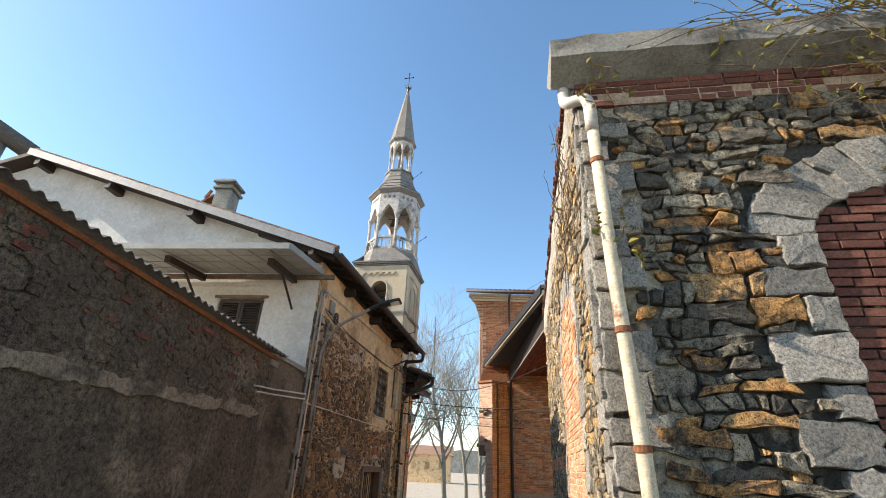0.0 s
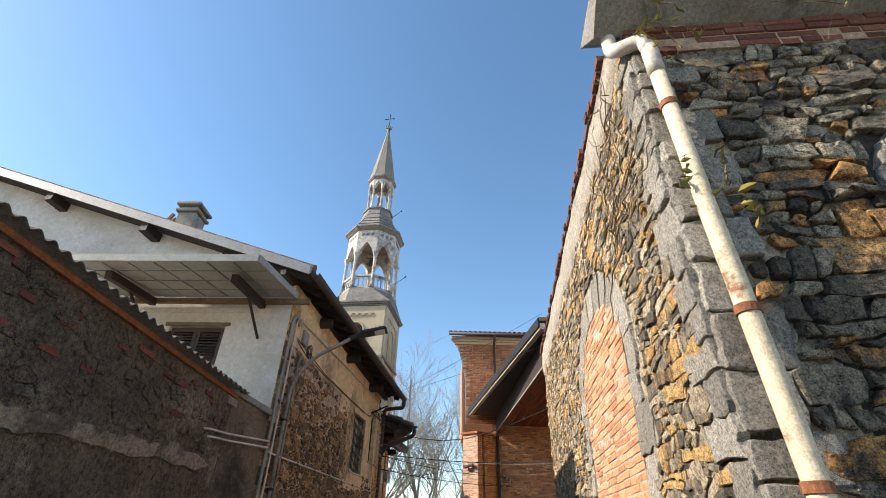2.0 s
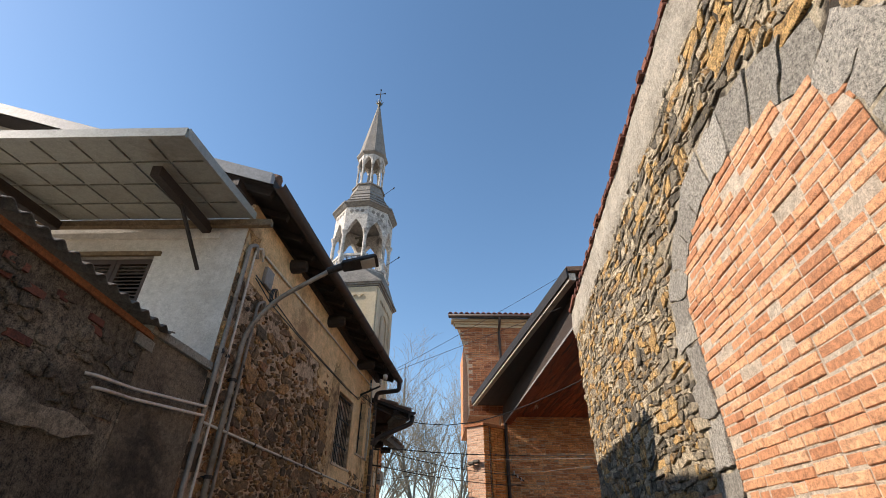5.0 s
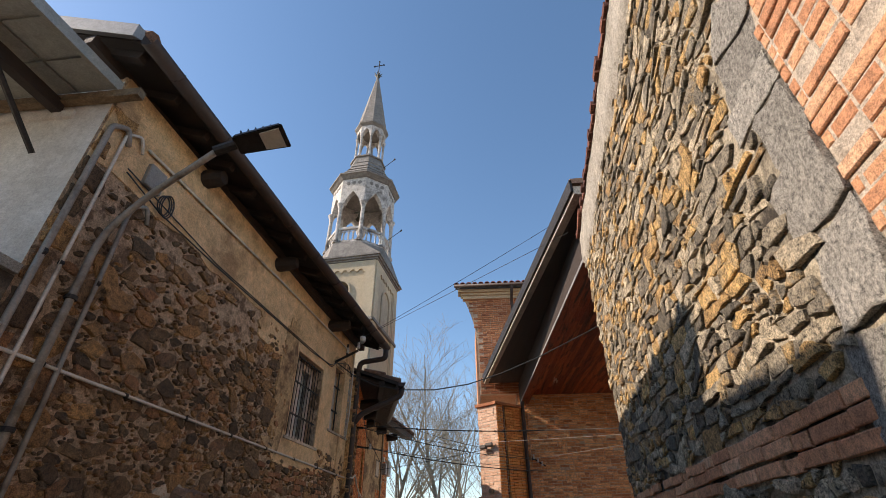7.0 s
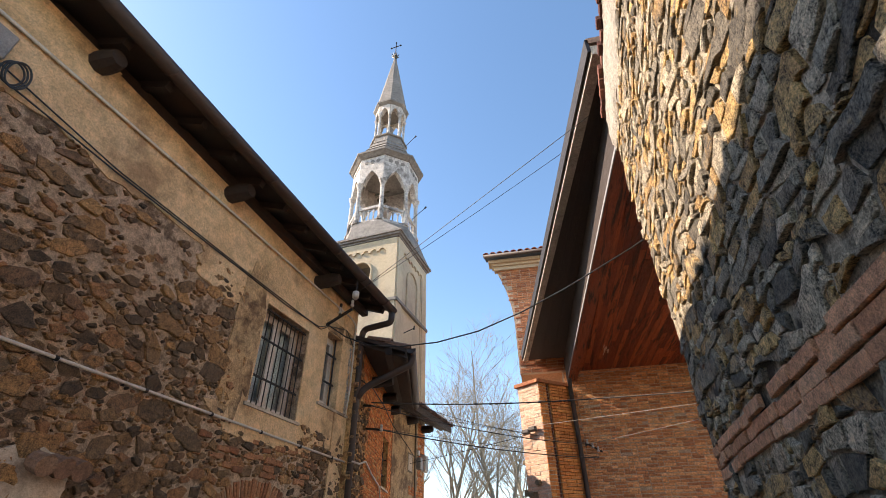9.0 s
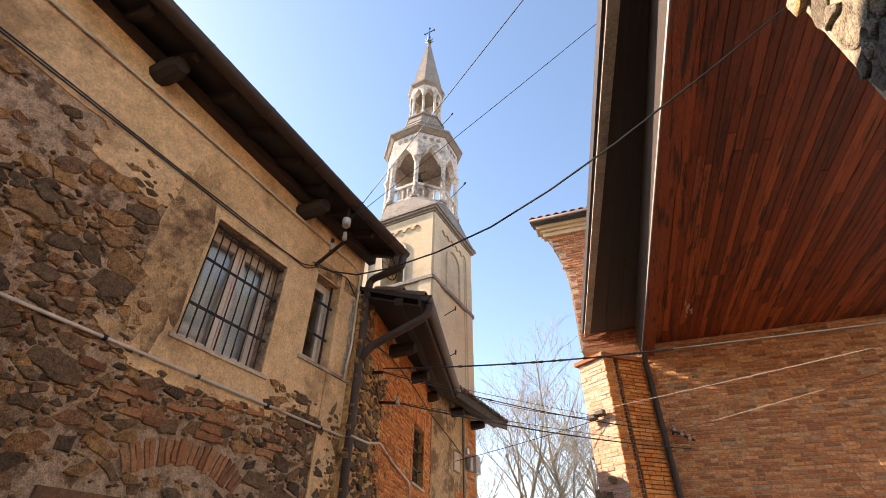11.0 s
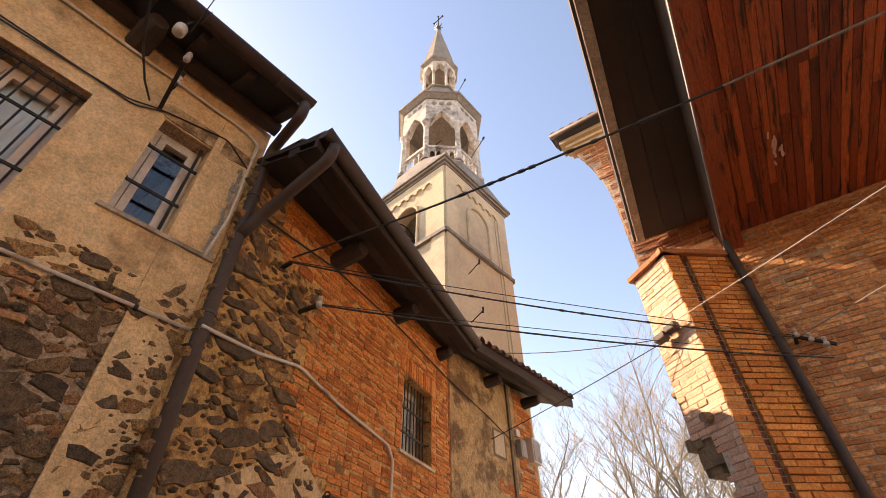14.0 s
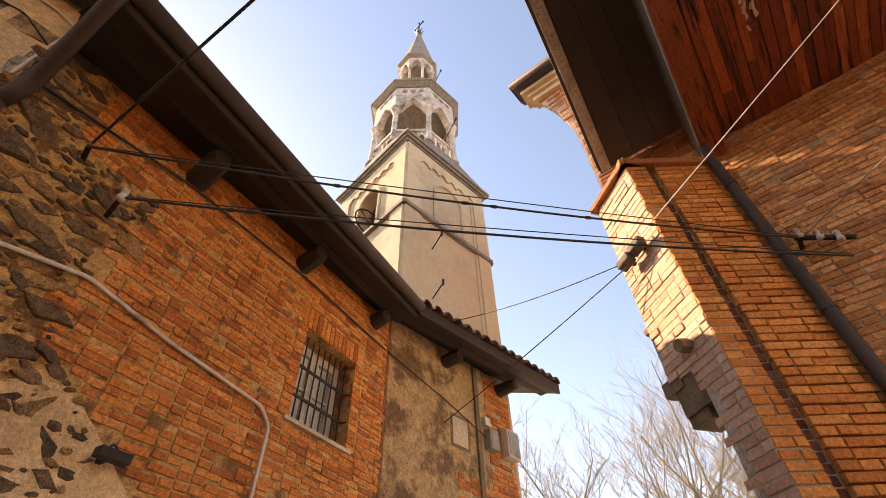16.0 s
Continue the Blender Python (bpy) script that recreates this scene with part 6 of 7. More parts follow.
            tube(bm, [(H + 0.35, -H + 2 * H * 0.3 - 0.1, z + 0.01), (H + 0.36, -H + 2 * H * 0.3 - 0.1, z + 0.12)], 0.02, 6)
        else:
            r = 0.7 if z > 12 else 1.15
            tube(bm, [(r * 0.9, 0.1, z), (r + 0.45, 0.0, z + 0.32)], 0.012, 5)
            tube(bm, [(r + 0.43, 0, z + 0.30), (r + 0.47, 0, z + 0.36)], 0.03, 6)
        part("iron_bracket", bm, M["iron"], t)


build_tower()


# ---- windows, shutters and bars ----
def casement_window(name, pl, op, depth, label, leaves=2, rails=1, frame_mat="wood_pale", curtain=True):
    """A window set back in its opening: frame, casements with panes, and a closed dark space behind."""
    u0, u1, z0, z1 = op
    w = structure(name, label, "window")
    bm = bmesh.new()
    f = 0.05
    for a, b, c, d in ((u0, u0 + f, z0, z1), (u1 - f, u1, z0, z1), (u0 + f, u1 - f, z1 - f, z1), (u0 + f, u1 - f, z0, z0 + f)):
        pl.block(bm, a + 0.001, b - 0.001, c + 0.001, d - 0.001, depth - 0.05, depth)
    part("window_frame", bm, M[frame_mat], w)
    lw = (u1 - u0 - 2 * f) / leaves
    for k in range(leaves):
        a, b = u0 + f + k * lw + 0.004, u0 + f + (k + 1) * lw - 0.004
        s = 0.055
        bm = bmesh.new()
        for p, q, r, t in ((a, a + s, z0 + f, z1 - f), (b - s, b, z0 + f, z1 - f), (a + s, b - s, z1 - f - s, z1 - f), (a + s, b - s, z0 + f, z0 + f + s)):
            pl.block(bm, p, q, r + 0.003, t - 0.003, depth - 0.045, depth + 0.012)
        leaf = part("casement", bm, M[frame_mat], w)
        bm = bmesh.new()
        pl.block(bm, a + s - 0.005, b - s + 0.005, z0 + f + s, z1 - f - s, depth - 0.022, depth - 0.016)
        pane = part("pane", bm, M["glass"], leaf)
        pane.visible_shadow = False
        for r in range(rails):
            bm = bmesh.new()
            z = z0 + (z1 - z0) * (r + 1) / (rails + 1)
            pl.block(bm, a + s, b - s, z - 0.012, z + 0.012, depth - 0.03, depth + 0.004)
            part("glazing_bar", bm, M[frame_mat], leaf)
    bm = bmesh.new()
    pl.block(bm, u0 - 0.06, u1 + 0.06, z0 - 0.035, z0 - 0.002, depth - 0.05, 0.04)
    part("window_sill", bm, M["plaster_grey"], w)
    return w


def bar_grille(name, pl, op, d, ups, across, label, r_up=0.007, r_ac=0.011, over=0.05):
    u0, u1, z0, z1 = op
    g = thing(name, label, "window grille")
    for k in range(ups):
        u = u0 + (u1 - u0) * (k + 0.5) / ups
        bm = bmesh.new()
        tube(bm, [pl.p(u, z0 + 0.003, d), pl.p(u, z1 - 0.003, d)], r_up, 6)
        wpart("upright_bar", bm, M["iron"], g)
    for t in across:
        z = z0 + (z1 - z0) * t
        bm = bmesh.new()
        beam(bm, pl.p(u0 - over, z, d + 0.012), pl.p(u1 + over, z, d + 0.012), 0.012, r_ac * 2)
        for u in (u0 - over, u1 + over):
            tube(bm, [pl.p(u, z, d + 0.016), pl.p(u, z, -0.02)], 0.008, 5)
        wpart("cross_bar", bm, M["iron"], g)
    return g


def closed_room(name, pl, op, depth=0.9):
    """A dark closed space behind an opening."""
    u0, u1, z0, z1 = op
    bm = bmesh.new()
    a, b, lo, hi, n, f = u0 - 0.25, u1 + 0.25, z0 - 0.25, z1 + 0.25, -0.52, -0.52 - depth
    q = [pl.p(a, lo, n), pl.p(b, lo, n), pl.p(b, hi, n), pl.p(a, hi, n), pl.p(a, lo, f), pl.p(b, lo, f), pl.p(b, hi, f), pl.p(a, hi, f)]
    v = [bm.verts.new(p) for p in q]
    for k in ((4, 5, 6, 7), (0, 1, 5, 4), (1, 2, 6, 5), (2, 3, 7, 6), (3, 0, 4, 7)):
        bm.faces.new([v[i] for i in k])
    ob = part(name, bm, M["dark_room"], None, "dim room wall behind the window", "room", kind="structure")
    bm = bmesh.new()
    n, m = 18, 3
    rows = [[bm.verts.new(pl.p(u0 + (u1 - u0) * (0.02 + 0.96 * i / n), z, -0.255 + 0.012 * math.sin(i * 1.9))) for i in range(n + 1)] for z in (z0 + 0.03, z1 - 0.05)]
    for i in range(n):
        bm.faces.new((rows[0][i], rows[0][i + 1], rows[1][i + 1], rows[1][i]))
    return ob, bm


for nm, pl, op in (("room_1", LH, WIN), ("room_2", LH, SMALL), ("room_3", LH, LOW), ("room_4", BH, BWIN), ("room_5", GW, SHUT)):
    ob, cb = closed_room(nm, pl, op)
    if nm in ("room_1", "room_4"):
        part("curtain", cb, M["curtain"], None, "pale net curtain hanging behind the window", "curtain", smooth=True)
    else:
        cb.free()

casement_window("window_1", LH, WIN, -0.17, "two-leaf varnished wooden window behind iron bars", 2, 0)
bar_grille("window_grille", LH, (WIN[0] + 0.0, WIN[1] - 0.0, WIN[2], WIN[3]), -0.05, 10, (0.28, 0.66, 0.97), "black iron bars over the large plastered window")
casement_window("window_2", LH, SMALL, -0.13, "small pale wooden window deep in rough plaster", 2, 0, "pvc_white")
bar_grille("window_grille", LH, SMALL, -0.06, 1, (0.33, 0.72), "crossed iron bars over the small window", 0.013, 0.013, -0.004)
casement_window("window_4", BH, BWIN, -0.22, "white window behind an iron grille in brick", 2, 1, "pvc_white")
bar_grille("window_grille", BH, BWIN, -0.09, 9, (0.30, 0.62), "black iron grille in the brick window", 0.008, 0.014, -0.004)


def small_window_reveal():
    """Rough grey stone and render left bare on the far jamb of the small window."""
    rng = random.Random(17)
    w = structure("trim_small_window", "rough grey stone jamb and flaking lintel of the small window", "window jamb")
    u, z0, z1 = SMALL[1], SMALL[2], SMALL[3]
    z = z0 + 0.01
    while z < z1 - 0.03:
        h = min(rng.uniform(0.06, 0.16), z1 - 0.01 - z)
        bm = bmesh.new()
        a, b = u - rng.uniform(0.02, 0.05), u + rng.uniform(0.005, 0.03)
        j = lambda: rng.uniform(-0.008, 0.008)
        hexa(bm, [LH.p(a + j(), z, -0.12), LH.p(u - 0.001, z, -0.12), LH.p(b + j(), z, 0.02 + j()), LH.p(a + 0.01 + j(), z, 0.019 + j()),
                  LH.p(a + j(), z + h - 0.006, -0.12), LH.p(u - 0.001, z + h - 0.006, -0.12), LH.p(b + j(), z + h - 0.006, 0.02 + j()), LH.p(a + 0.01 + j(), z + h - 0.006, 0.019 + j())])
        bmesh.ops.bevel(bm, geom=bm.edges[:], offset=0.005, segments=1, affect="EDGES")
        part("jamb_stone", bm, M["granite"], w)
        z += h
    part("lintel_render", ragged_sheet(LH, SMALL[0] - 0.06, SMALL[1] + 0.05, z1 + 0.012, z1 + 0.2, 0.026, 52, 0.06), M["plaster_worn"], w, "flaking brown render over the window")


small_window_reveal()


def low_window():
    w = structure("window_3", "low window with brown frame and slatted yellow boards", "window")
    u0, u1, z0, z1 = LOW
    bm = bmesh.new()
    LH.block(bm, u0 - 0.02, u1 + 0.02, z1 - 0.10, z1 + 0.02, -0.14, 0.03)
    LH.block(bm, u1 - 0.07, u1 + 0.02, z0, z1 - 0.10, -0.14, 0.03)
    LH.block(bm, u0 - 0.02, u0 + 0.07, z0, z1 - 0.10, -0.14, 0.03)
    part("window_frame", bm, M["wood_brown"], w, "dark brown timber frame")
    rng = random.Random(8)
    u = u0 + 0.09
    while u < u1 - 0.1:
        bm = bmesh.new()
        wd = rng.choice((0.05, 0.06, 0.085))
        LH.block(bm, u, u + wd, z0 + 0.02, z1 - 0.14 - rng.uniform(0, 0.02), -0.2, -0.175 + rng.uniform(0, 0.01))
        part("board", bm, M["wood_yellow"] if rng.random() < 0.65 else M["wood_brown"], w)
        u += wd + rng.uniform(0.012, 0.03)
    g = thing("window_grille", "dark iron bars in the low window", "window grille")
    for k in range(9):
        bm = bmesh.new()
        q = u0 + 0.12 + k * 0.135
        tube(bm, [LH.p(q, z0 + 0.01, -0.1), LH.p(q, z1 - 0.10, -0.1)], 0.010, 6)
        wpart("upright_bar", bm, M["iron"], g)


low_window()


def gable_shutters():
    u0, u1, z0, z1 = SHUT
    s = thing("window_shutters", "closed brown louvred shutters on the white gable", "shutters")
    for k in range(2):
        a, b = (u0 + 0.02, (u0 + u1) / 2 - 0.004) if k == 0 else ((u0 + u1) / 2 + 0.004, u1 - 0.02)
        bm = bmesh.new()
        for p, q, r, t in ((a, a + 0.05, z0, z1 - 0.02), (b - 0.05, b, z0, z1 - 0.02), (a + 0.05, b - 0.05, z1 - 0.08, z1 - 0.02), (a + 0.05, b - 0.05, z0, z0 + 0.07)):
            GW.block(bm, p, q, r, t, -0.08, -0.04)
        leaf = wpart("shutter_leaf", bm, M["brown_metal"], s)
        z = z0 + 0.09
        while z < z1 - 0.1:
            bm = bmesh.new()
            hexa(bm, [GW.p(a + 0.05, z, -0.045), GW.p(b - 0.05, z, -0.045), GW.p(b - 0.05, z + 0.012, -0.045), GW.p(a + 0.05, z + 0.012, -0.045), GW.p(a + 0.05, z + 0.03, -0.085), GW.p(b - 0.05, z + 0.03, -0.085), GW.p(b - 0.05, z + 0.042, -0.085), GW.p(a + 0.05, z + 0.042, -0.085)])
            o = part("louvre", bm, M["brown_metal"])
            adopt(o, leaf)
            z += 0.045
    bm = bmesh.new()
    GW.block(bm, u0 - 0.07, u1 + 0.07, z1, z1 + 0.05, -0.02, 0.03)
    part("trim", bm, M["wood_old"], None, "thin wooden lintel over the shutters", "lintel", kind="structure")


gable_shutters()


def gable_awning():
    a = thing("awning", "white panelled awning on dark timber brackets", "awning")
    R0, R1 = Vector((-2.62, 7.74, 4.66)), Vector((-2.72, 6.30, 4.50))
    L0, L1 = R0 + Vector((-3.6, 0.2, 0)), R1 + Vector((-3.6, 0.2, 0))
    up = Vector((0, 0, 0.03))
    for i in range(4):
        for j in range(10):
            bm = bmesh.new()
            q = lambda s, t: (R0.lerp(R1, t)).lerp(L0.lerp(L1, t), s)
            g = 0.012
            s0, s1, t0, t1 = j / 10 + g / 3, (j + 1) / 10 - g / 3, i / 4 + g, (i + 1) / 4 - g
            hexa(bm, [q(s0, t0), q(s1, t0), q(s1, t1), q(s0, t1), q(s0, t0) + up * 0.6, q(s1, t0) + up * 0.6, q(s1, t1) + up * 0.6, q(s0, t1) + up * 0.6])
            wpart("panel", bm, M["awning"], a)
    bm = bmesh.new()
    o = Vector((0, 0, 0.02))
    hexa(bm, [R0 + o, L0 + o, L1 + o, R1 + o, R0 + o + up, L0 + o + up, L1 + o + up, R1 + o + up])
    wpart("sheet", bm, M["awning"], a)
    for s, e in ((R1, L1), (R1, R0)):
        bm = bmesh.new()
        beam(bm, s + up, e + up, 0.04, 0.10)
        wpart("edge_strip", bm, M["awning"], a, "white edge strip")
    bm = bmesh.new()
    beam(bm, R0 + Vector((0.22, 0.0, -0.06)), L0 + Vector((0, -0.0, -0.06)), 0.07, 0.08)
    wpart("wall_rail", bm, M["wood_old"], a, "weathered timber wall rail")
    for dx in (0.48, 2.2):
        w0 = Vector((-2.66 - dx, 7.80, 4.54))
        bm = bmesh.new()
        beam(bm, w0, w0 + Vector((-0.02, -1.1, -0.10)), 0.09, 0.11)
        wpart("bracket_beam", bm, M["wood_dark"], a, "dark timber bracket")
        bm = bmesh.new()
        tube(bm, [w0 + Vector((0.05, -0.02, -0.55)), w0 + Vector((-0.01, -0.62, -0.08))], 0.022, 6)
        wpart("strut", bm, M["iron"], a, "thin iron strut")


gable_awning()


def chimney(at, label):
    c = thing("chimney", label, "chimney", at=at)
    for lo, hi, m in (((-0.22, -0.24, -0.6), (0.22, 0.24, 0.42), "concrete"), ((-0.28, -0.30, 0.42), (0.28, 0.30, 0.50), "concrete"), ((-0.20, -0.22, 0.50), (0.20, 0.22, 0.60), "concrete"), ((-0.30, -0.32, 0.60), (0.30, 0.32, 0.68), "concrete"), ((-0.22, -0.24, 0.68), (0.22, 0.24, 0.76), "concrete")):
        bm = bmesh.new()
        box(bm, lo, hi)
        bmesh.ops.bevel(bm, geom=bm.edges[:], offset=0.02, segments=1, affect="EDGES")
        part("shaft" if hi[2] < 0.45 else "cap_slab", bm, M[m], c)
    bm = bmesh.new()
    beam(bm, (-0.6, 0.05, 0.05), (-0.28, 0.05, 0.30), 0.4, 0.05)
    beam(bm, (-0.62, 0.05, 0.30), (-0.50, 0.05, 0.55), 0.06, 0.06)
    part("flashing_board", bm, M["rust"], c, "rusty leaning cover board")


chimney((-6.42, 10.3, 7.50), "grey cement chimney with stepped cap slabs")


def flue_cowl():
    c = thing("flue_cowl", "grey metal flue cowl on a stack behind the ridge", "chimney cowl", at=(-11.2, 8.6, 6.68))
    bm = bmesh.new()
    tube(bm, [(-0.50, -0.62, 1.95), (-0.46, -0.57, 1.93), (0.30, 0.42, 1.52), (0.34, 0.47, 1.50)], [0.17, 0.22, 0.22, 0.17], 18)
    part("drum", bm, M["corr"], c)
    bm = bmesh.new()
    tube(bm, [(-0.2, 0, -0.6), (-0.2, 0, 1.5)], 0.16, 12)
    part("flue_pipe", bm, M["grey_metal"], c, smooth=True)


flue_cowl()


# ---- pipes, lamps and wiring ----
def wall_run(name, label, category, pl, pts, r, mat, clips=()):
    t = thing(name, label, category)
    bm = bmesh.new()
    tube(bm, bend([pl.p(*q) for q in pts], 0.05), r, 8)
    wpart("run", bm, M[mat], t, smooth=True)
    for u, z in clips:
        bm = bmesh.new()
        tube(bm, [pl.p(u - 0.012, z, pts[0][2]), pl.p(u + 0.012, z, pts[0][2])], r * 1.5, 7)
        wpart("clip", bm, M["iron"], t)
    return t


wall_run("conduit", "pale plastic conduit running along the stone wall", "conduit", LH, [(0.1, 2.43, 0.045), (3.0, 2.40, 0.045), (6.05, 2.368, 0.045)], 0.013, "pvc_white", [(k * 0.75 + 0.4, 2.427 - 0.0083 * k) for k in range(8)])
wall_run("conduit", "pale plastic conduit below the stone house eave", "conduit", LH, [(0.45, 4.45, 0.04), (3.0, 4.465, 0.04), (5.80, 4.44, 0.04), (5.95, 4.38, 0.04), (5.96, 3.4, 0.04), (5.90, 2.95, 0.04)], 0.014, "pvc_white")
wall_run("cable", "dark cables sagging along the plaster edge", "cable", LH, [(0.35, 4.10, 0.035), (0.8, 4.0, 0.035), (1.7, 3.955, 0.035), (3.4, 3.92, 0.035), (4.2, 3.90, 0.035), (4.95, 3.94, 0.035), (5.15, 4.04, 0.035), (5.7, 4.20, 0.035), (5.97, 4.0, 0.035)], 0.0065, "black")
wall_run("cable", "dark cables sagging along the plaster edge", "cable", LH, [(0.35, 4.14, 0.03), (1.7, 3.985, 0.03), (3.4, 3.945, 0.03), (4.7, 3.93, 0.03), (5.0, 3.92, 0.03), (5.2, 4.06, 0.03)], 0.006, "black")
wall_run("conduit", "pale plastic conduit bending down the brick wall", "conduit", BH, [(0.0, 2.37, 0.04), (0.5, 2.42, 0.04), (0.98, 2.53, 0.04), (1.6, 2.43, 0.04), (2.5, 2.35, 0.04), (2.62, 2.23, 0.04), (2.63, 0.3, 0.04)], 0.014, "pvc_white")
wall_run("cable", "thin dark cable along the brick wall top", "cable", BH, [(0.1, 3.55, 0.03), (1.2, 3.75, 0.03), (2.6, 3.82, 0.03), (4.1, 3.78, 0.03)], 0.009, "black")
wall_run("cable", "thin dark cable along the plastered wall", "cable", H3, [(-0.05, 3.78, 0.05), (1.0, 3.55, 0.05), (2.1, 3.25, 0.05)], 0.008, "black")
for u, d, r, mat, top in ((0.05, 0.05, 0.024, "pvc", 4.45), (0.20, 0.045, 0.014, "pvc_white", 4.50), (0.52, 0.045, 0.018, "pvc", 3.95)):
    wall_run("corner_pipe", "grey upright pipe at the house corner", "pipe", LH, [(u, slope(8) + 0.02, d), (u, 2.0, d), (u, top - 0.1, d), (u + 0.14, top, d), (u + 0.2, top - 0.15, d)], r, mat, [(u, 1.6), (u, 3.1)])
wall_run("conduit", "pale conduits crossing the garden wall end", "conduit", GA, [(-0.54, 2.555, 0.29), (-0.49, 2.55, 0.275), (0.16, 2.52, 0.055), (0.55, 2.50, 0.05), (0.62, 2.5, 0.0)], 0.013, "pvc_white")
wall_run("conduit", "pale conduits crossing the garden wall end", "conduit", GA, [(-0.54, 2.475, 0.29), (-0.49, 2.47, 0.275), (0.16, 2.445, 0.055), (0.45, 2.43, 0.05), (0.52, 2.43, 0.0)], 0.013, "pvc_white")


def floodlight():
    f = thing("street_floodlight", "black LED floodlight on a bent grey wall arm", "street lamp")
    bm = bmesh.new()
    base = LH.p(0.36, 0, 0.07)
    tube(bm, bend([(base.x, base.y, 1.2), (base.x, base.y, 3.45), (base.x + 0.25, base.y - 0.01, 3.82), (-1.68, 7.92, 4.10)], 0.2, 7), 0.027, 12)
    wpart("arm", bm, M["pvc"], f, "grey steel pole arm", True)
    bm = bmesh.new()
    tube(bm, [(-1.72, 7.92, 4.08), (-1.56, 7.92, 4.15)], 0.042, 10)
    wpart("socket", bm, M["iron"], f)
    bm = bmesh.new()
    m = Matrix.Translation((-1.36, 7.93, 4.22)) @ Matrix.Rotation(radians(-14), 4, "Y")
    v = hexa(bm, [m @ Vector(q) for q in ((-0.22, -0.10, -0.035), (0.20, -0.13, -0.035), (0.20, 0.13, -0.035), (-0.22, 0.10, -0.035), (-0.2, -0.07, 0.03), (0.17, -0.10, 0.025), (0.17, 0.10, 0.025), (-0.2, 0.07, 0.03))])
    bmesh.ops.bevel(bm, geom=bm.edges[:], offset=0.01, segments=2, affect="EDGES")
    head = wpart("lamp_head", bm, M["iron"], f)
    bm = bmesh.new()
    hexa(bm, [m @ Vector(q) for q in ((0.0, -0.085, -0.045), (0.16, -0.10, -0.045), (0.16, 0.10, -0.045), (0.0, 0.085, -0.045), (0.0, -0.085, -0.034), (0.16, -0.10, -0.034), (0.16, 0.10, -0.034), (0.0, 0.085, -0.034))])
    adopt(part("lens", bm, M["lamp_lens"], None, "pale lamp lens"), head)
    for k in range(5):
        bm = bmesh.new()
        hexa(bm, [m @ Vector(q) for q in ((-0.15 + k * 0.06, -0.09, 0.02), (-0.143 + k * 0.06, -0.09, 0.02), (-0.143 + k * 0.06, 0.09, 0.02), (-0.15 + k * 0.06, 0.09, 0.02), (-0.15 + k * 0.06, -0.08, 0.05), (-0.143 + k * 0.06, -0.08, 0.05), (-0.143 + k * 0.06, 0.08, 0.05), (-0.15 + k * 0.06, 0.08, 0.05))])
        adopt(part("fin", bm, M["iron"]), head)
    for z in (2.9, 2.0):
        bm = bmesh.new()
        tube(bm, [(base.x, base.y, z - 0.015), (base.x, base.y, z + 0.015)], 0.04, 10)
        beam(bm, LH.p(0.36, z, 0.0), LH.p(0.36, z, 0.06), 0.03, 0.02)
        wpart("clamp", bm, M["iron"], f)


floodlight()


def junction_box():
    j = thing("junction_box", "grey junction box with looped black cables", "electrical box")
    bm = bmesh.new()
    LH.block(bm, 0.52, 0.72, 4.12, 4.36, 0.0, 0.06)
    bmesh.ops.bevel(bm, geom=bm.edges[:], offset=0.008, segments=1, affect="EDGES")
    wpart("box", bm, M["pvc"], j)
    for k in range(3):
        bm = bmesh.new()
        n = 22
        tube(bm, [LH.p(0.80 + 0.07 * math.cos(q * math.tau / n) + 0.015 * k, 4.08 + (0.10 + 0.01 * k) * math.sin(q * math.tau / n), 0.05 + 0.01 * k) for q in range(n + 1)], 0.007, 6, False)
        wpart("cable_loop", bm, M["black"], j)


junction_box()


def insulator_bracket(name, label, arm, pots, mat="iron"):
    b = thing(name, label, "bracket")
    bm = bmesh.new()
    for s, e in arm:
        beam(bm, s, e, 0.03, 0.03)
    wpart("arm", bm, M[mat], b)
    for p in pots:
        p = Vector(p)
        bm = bmesh.new()
        tube(bm, [p, p + Vector((0, 0, 0.03)), p + Vector((0, 0, 0.032)), p + Vector((0, 0, 0.07)), p + Vector((0, 0, 0.072)), p + Vector((0, 0, 0.10))], [0.026, 0.028, 0.018, 0.020, 0.026, 0.018], 10)
        wpart("insulator", bm, M["ceramic"], b, "white ceramic insulator", True)
    return b


w0 = LH.p(5.15, 4.05, 0.0)
insulator_bracket("wire_bracket", "rusty iron bracket with white insulators and cables", [(w0, w0 + Vector((0.42, -0.12, 0.16))), (w0 + Vector((0.22, -0.05, 0.08)), w0 + Vector((0.22, -0.05, 0.30)))], [w0 + Vector((0.22, -0.05, 0.14)), w0 + Vector((0.42, -0.12, 0.20))], "iron")


def cctv():
    c = thing("security_camera", "white dome security camera under the eave", "security camera", at=(-1.45, 12.62, 4.30))
    bm = bmesh.new()
    tube(bm, [(0, 0, 0), (0, 0, 0.05), (0, 0, 0.09), (0, 0, 0.10)], [0.045, 0.048, 0.045, 0.02], 14)
    part("housing", bm, M["ceramic"], c, smooth=True)
    bm = bmesh.new()
    bmesh.ops.create_uvsphere(bm, u_segments=14, v_segments=8, radius=0.036)
    part("dome", bm, M["glass"], c, "dark glass dome", smooth=True)
    bm = bmesh.new()
    tube(bm, [(0, 0, 0.1), (0, 0.02, 0.22), (-0.03, 0.05, 0.34)], 0.009, 6)
    part("mount", bm, M["iron"], c)


cctv()

HK, HK2 = Vector((-1.66, 14.27, 3.26)), Vector((-1.57, 14.58, 2.96))
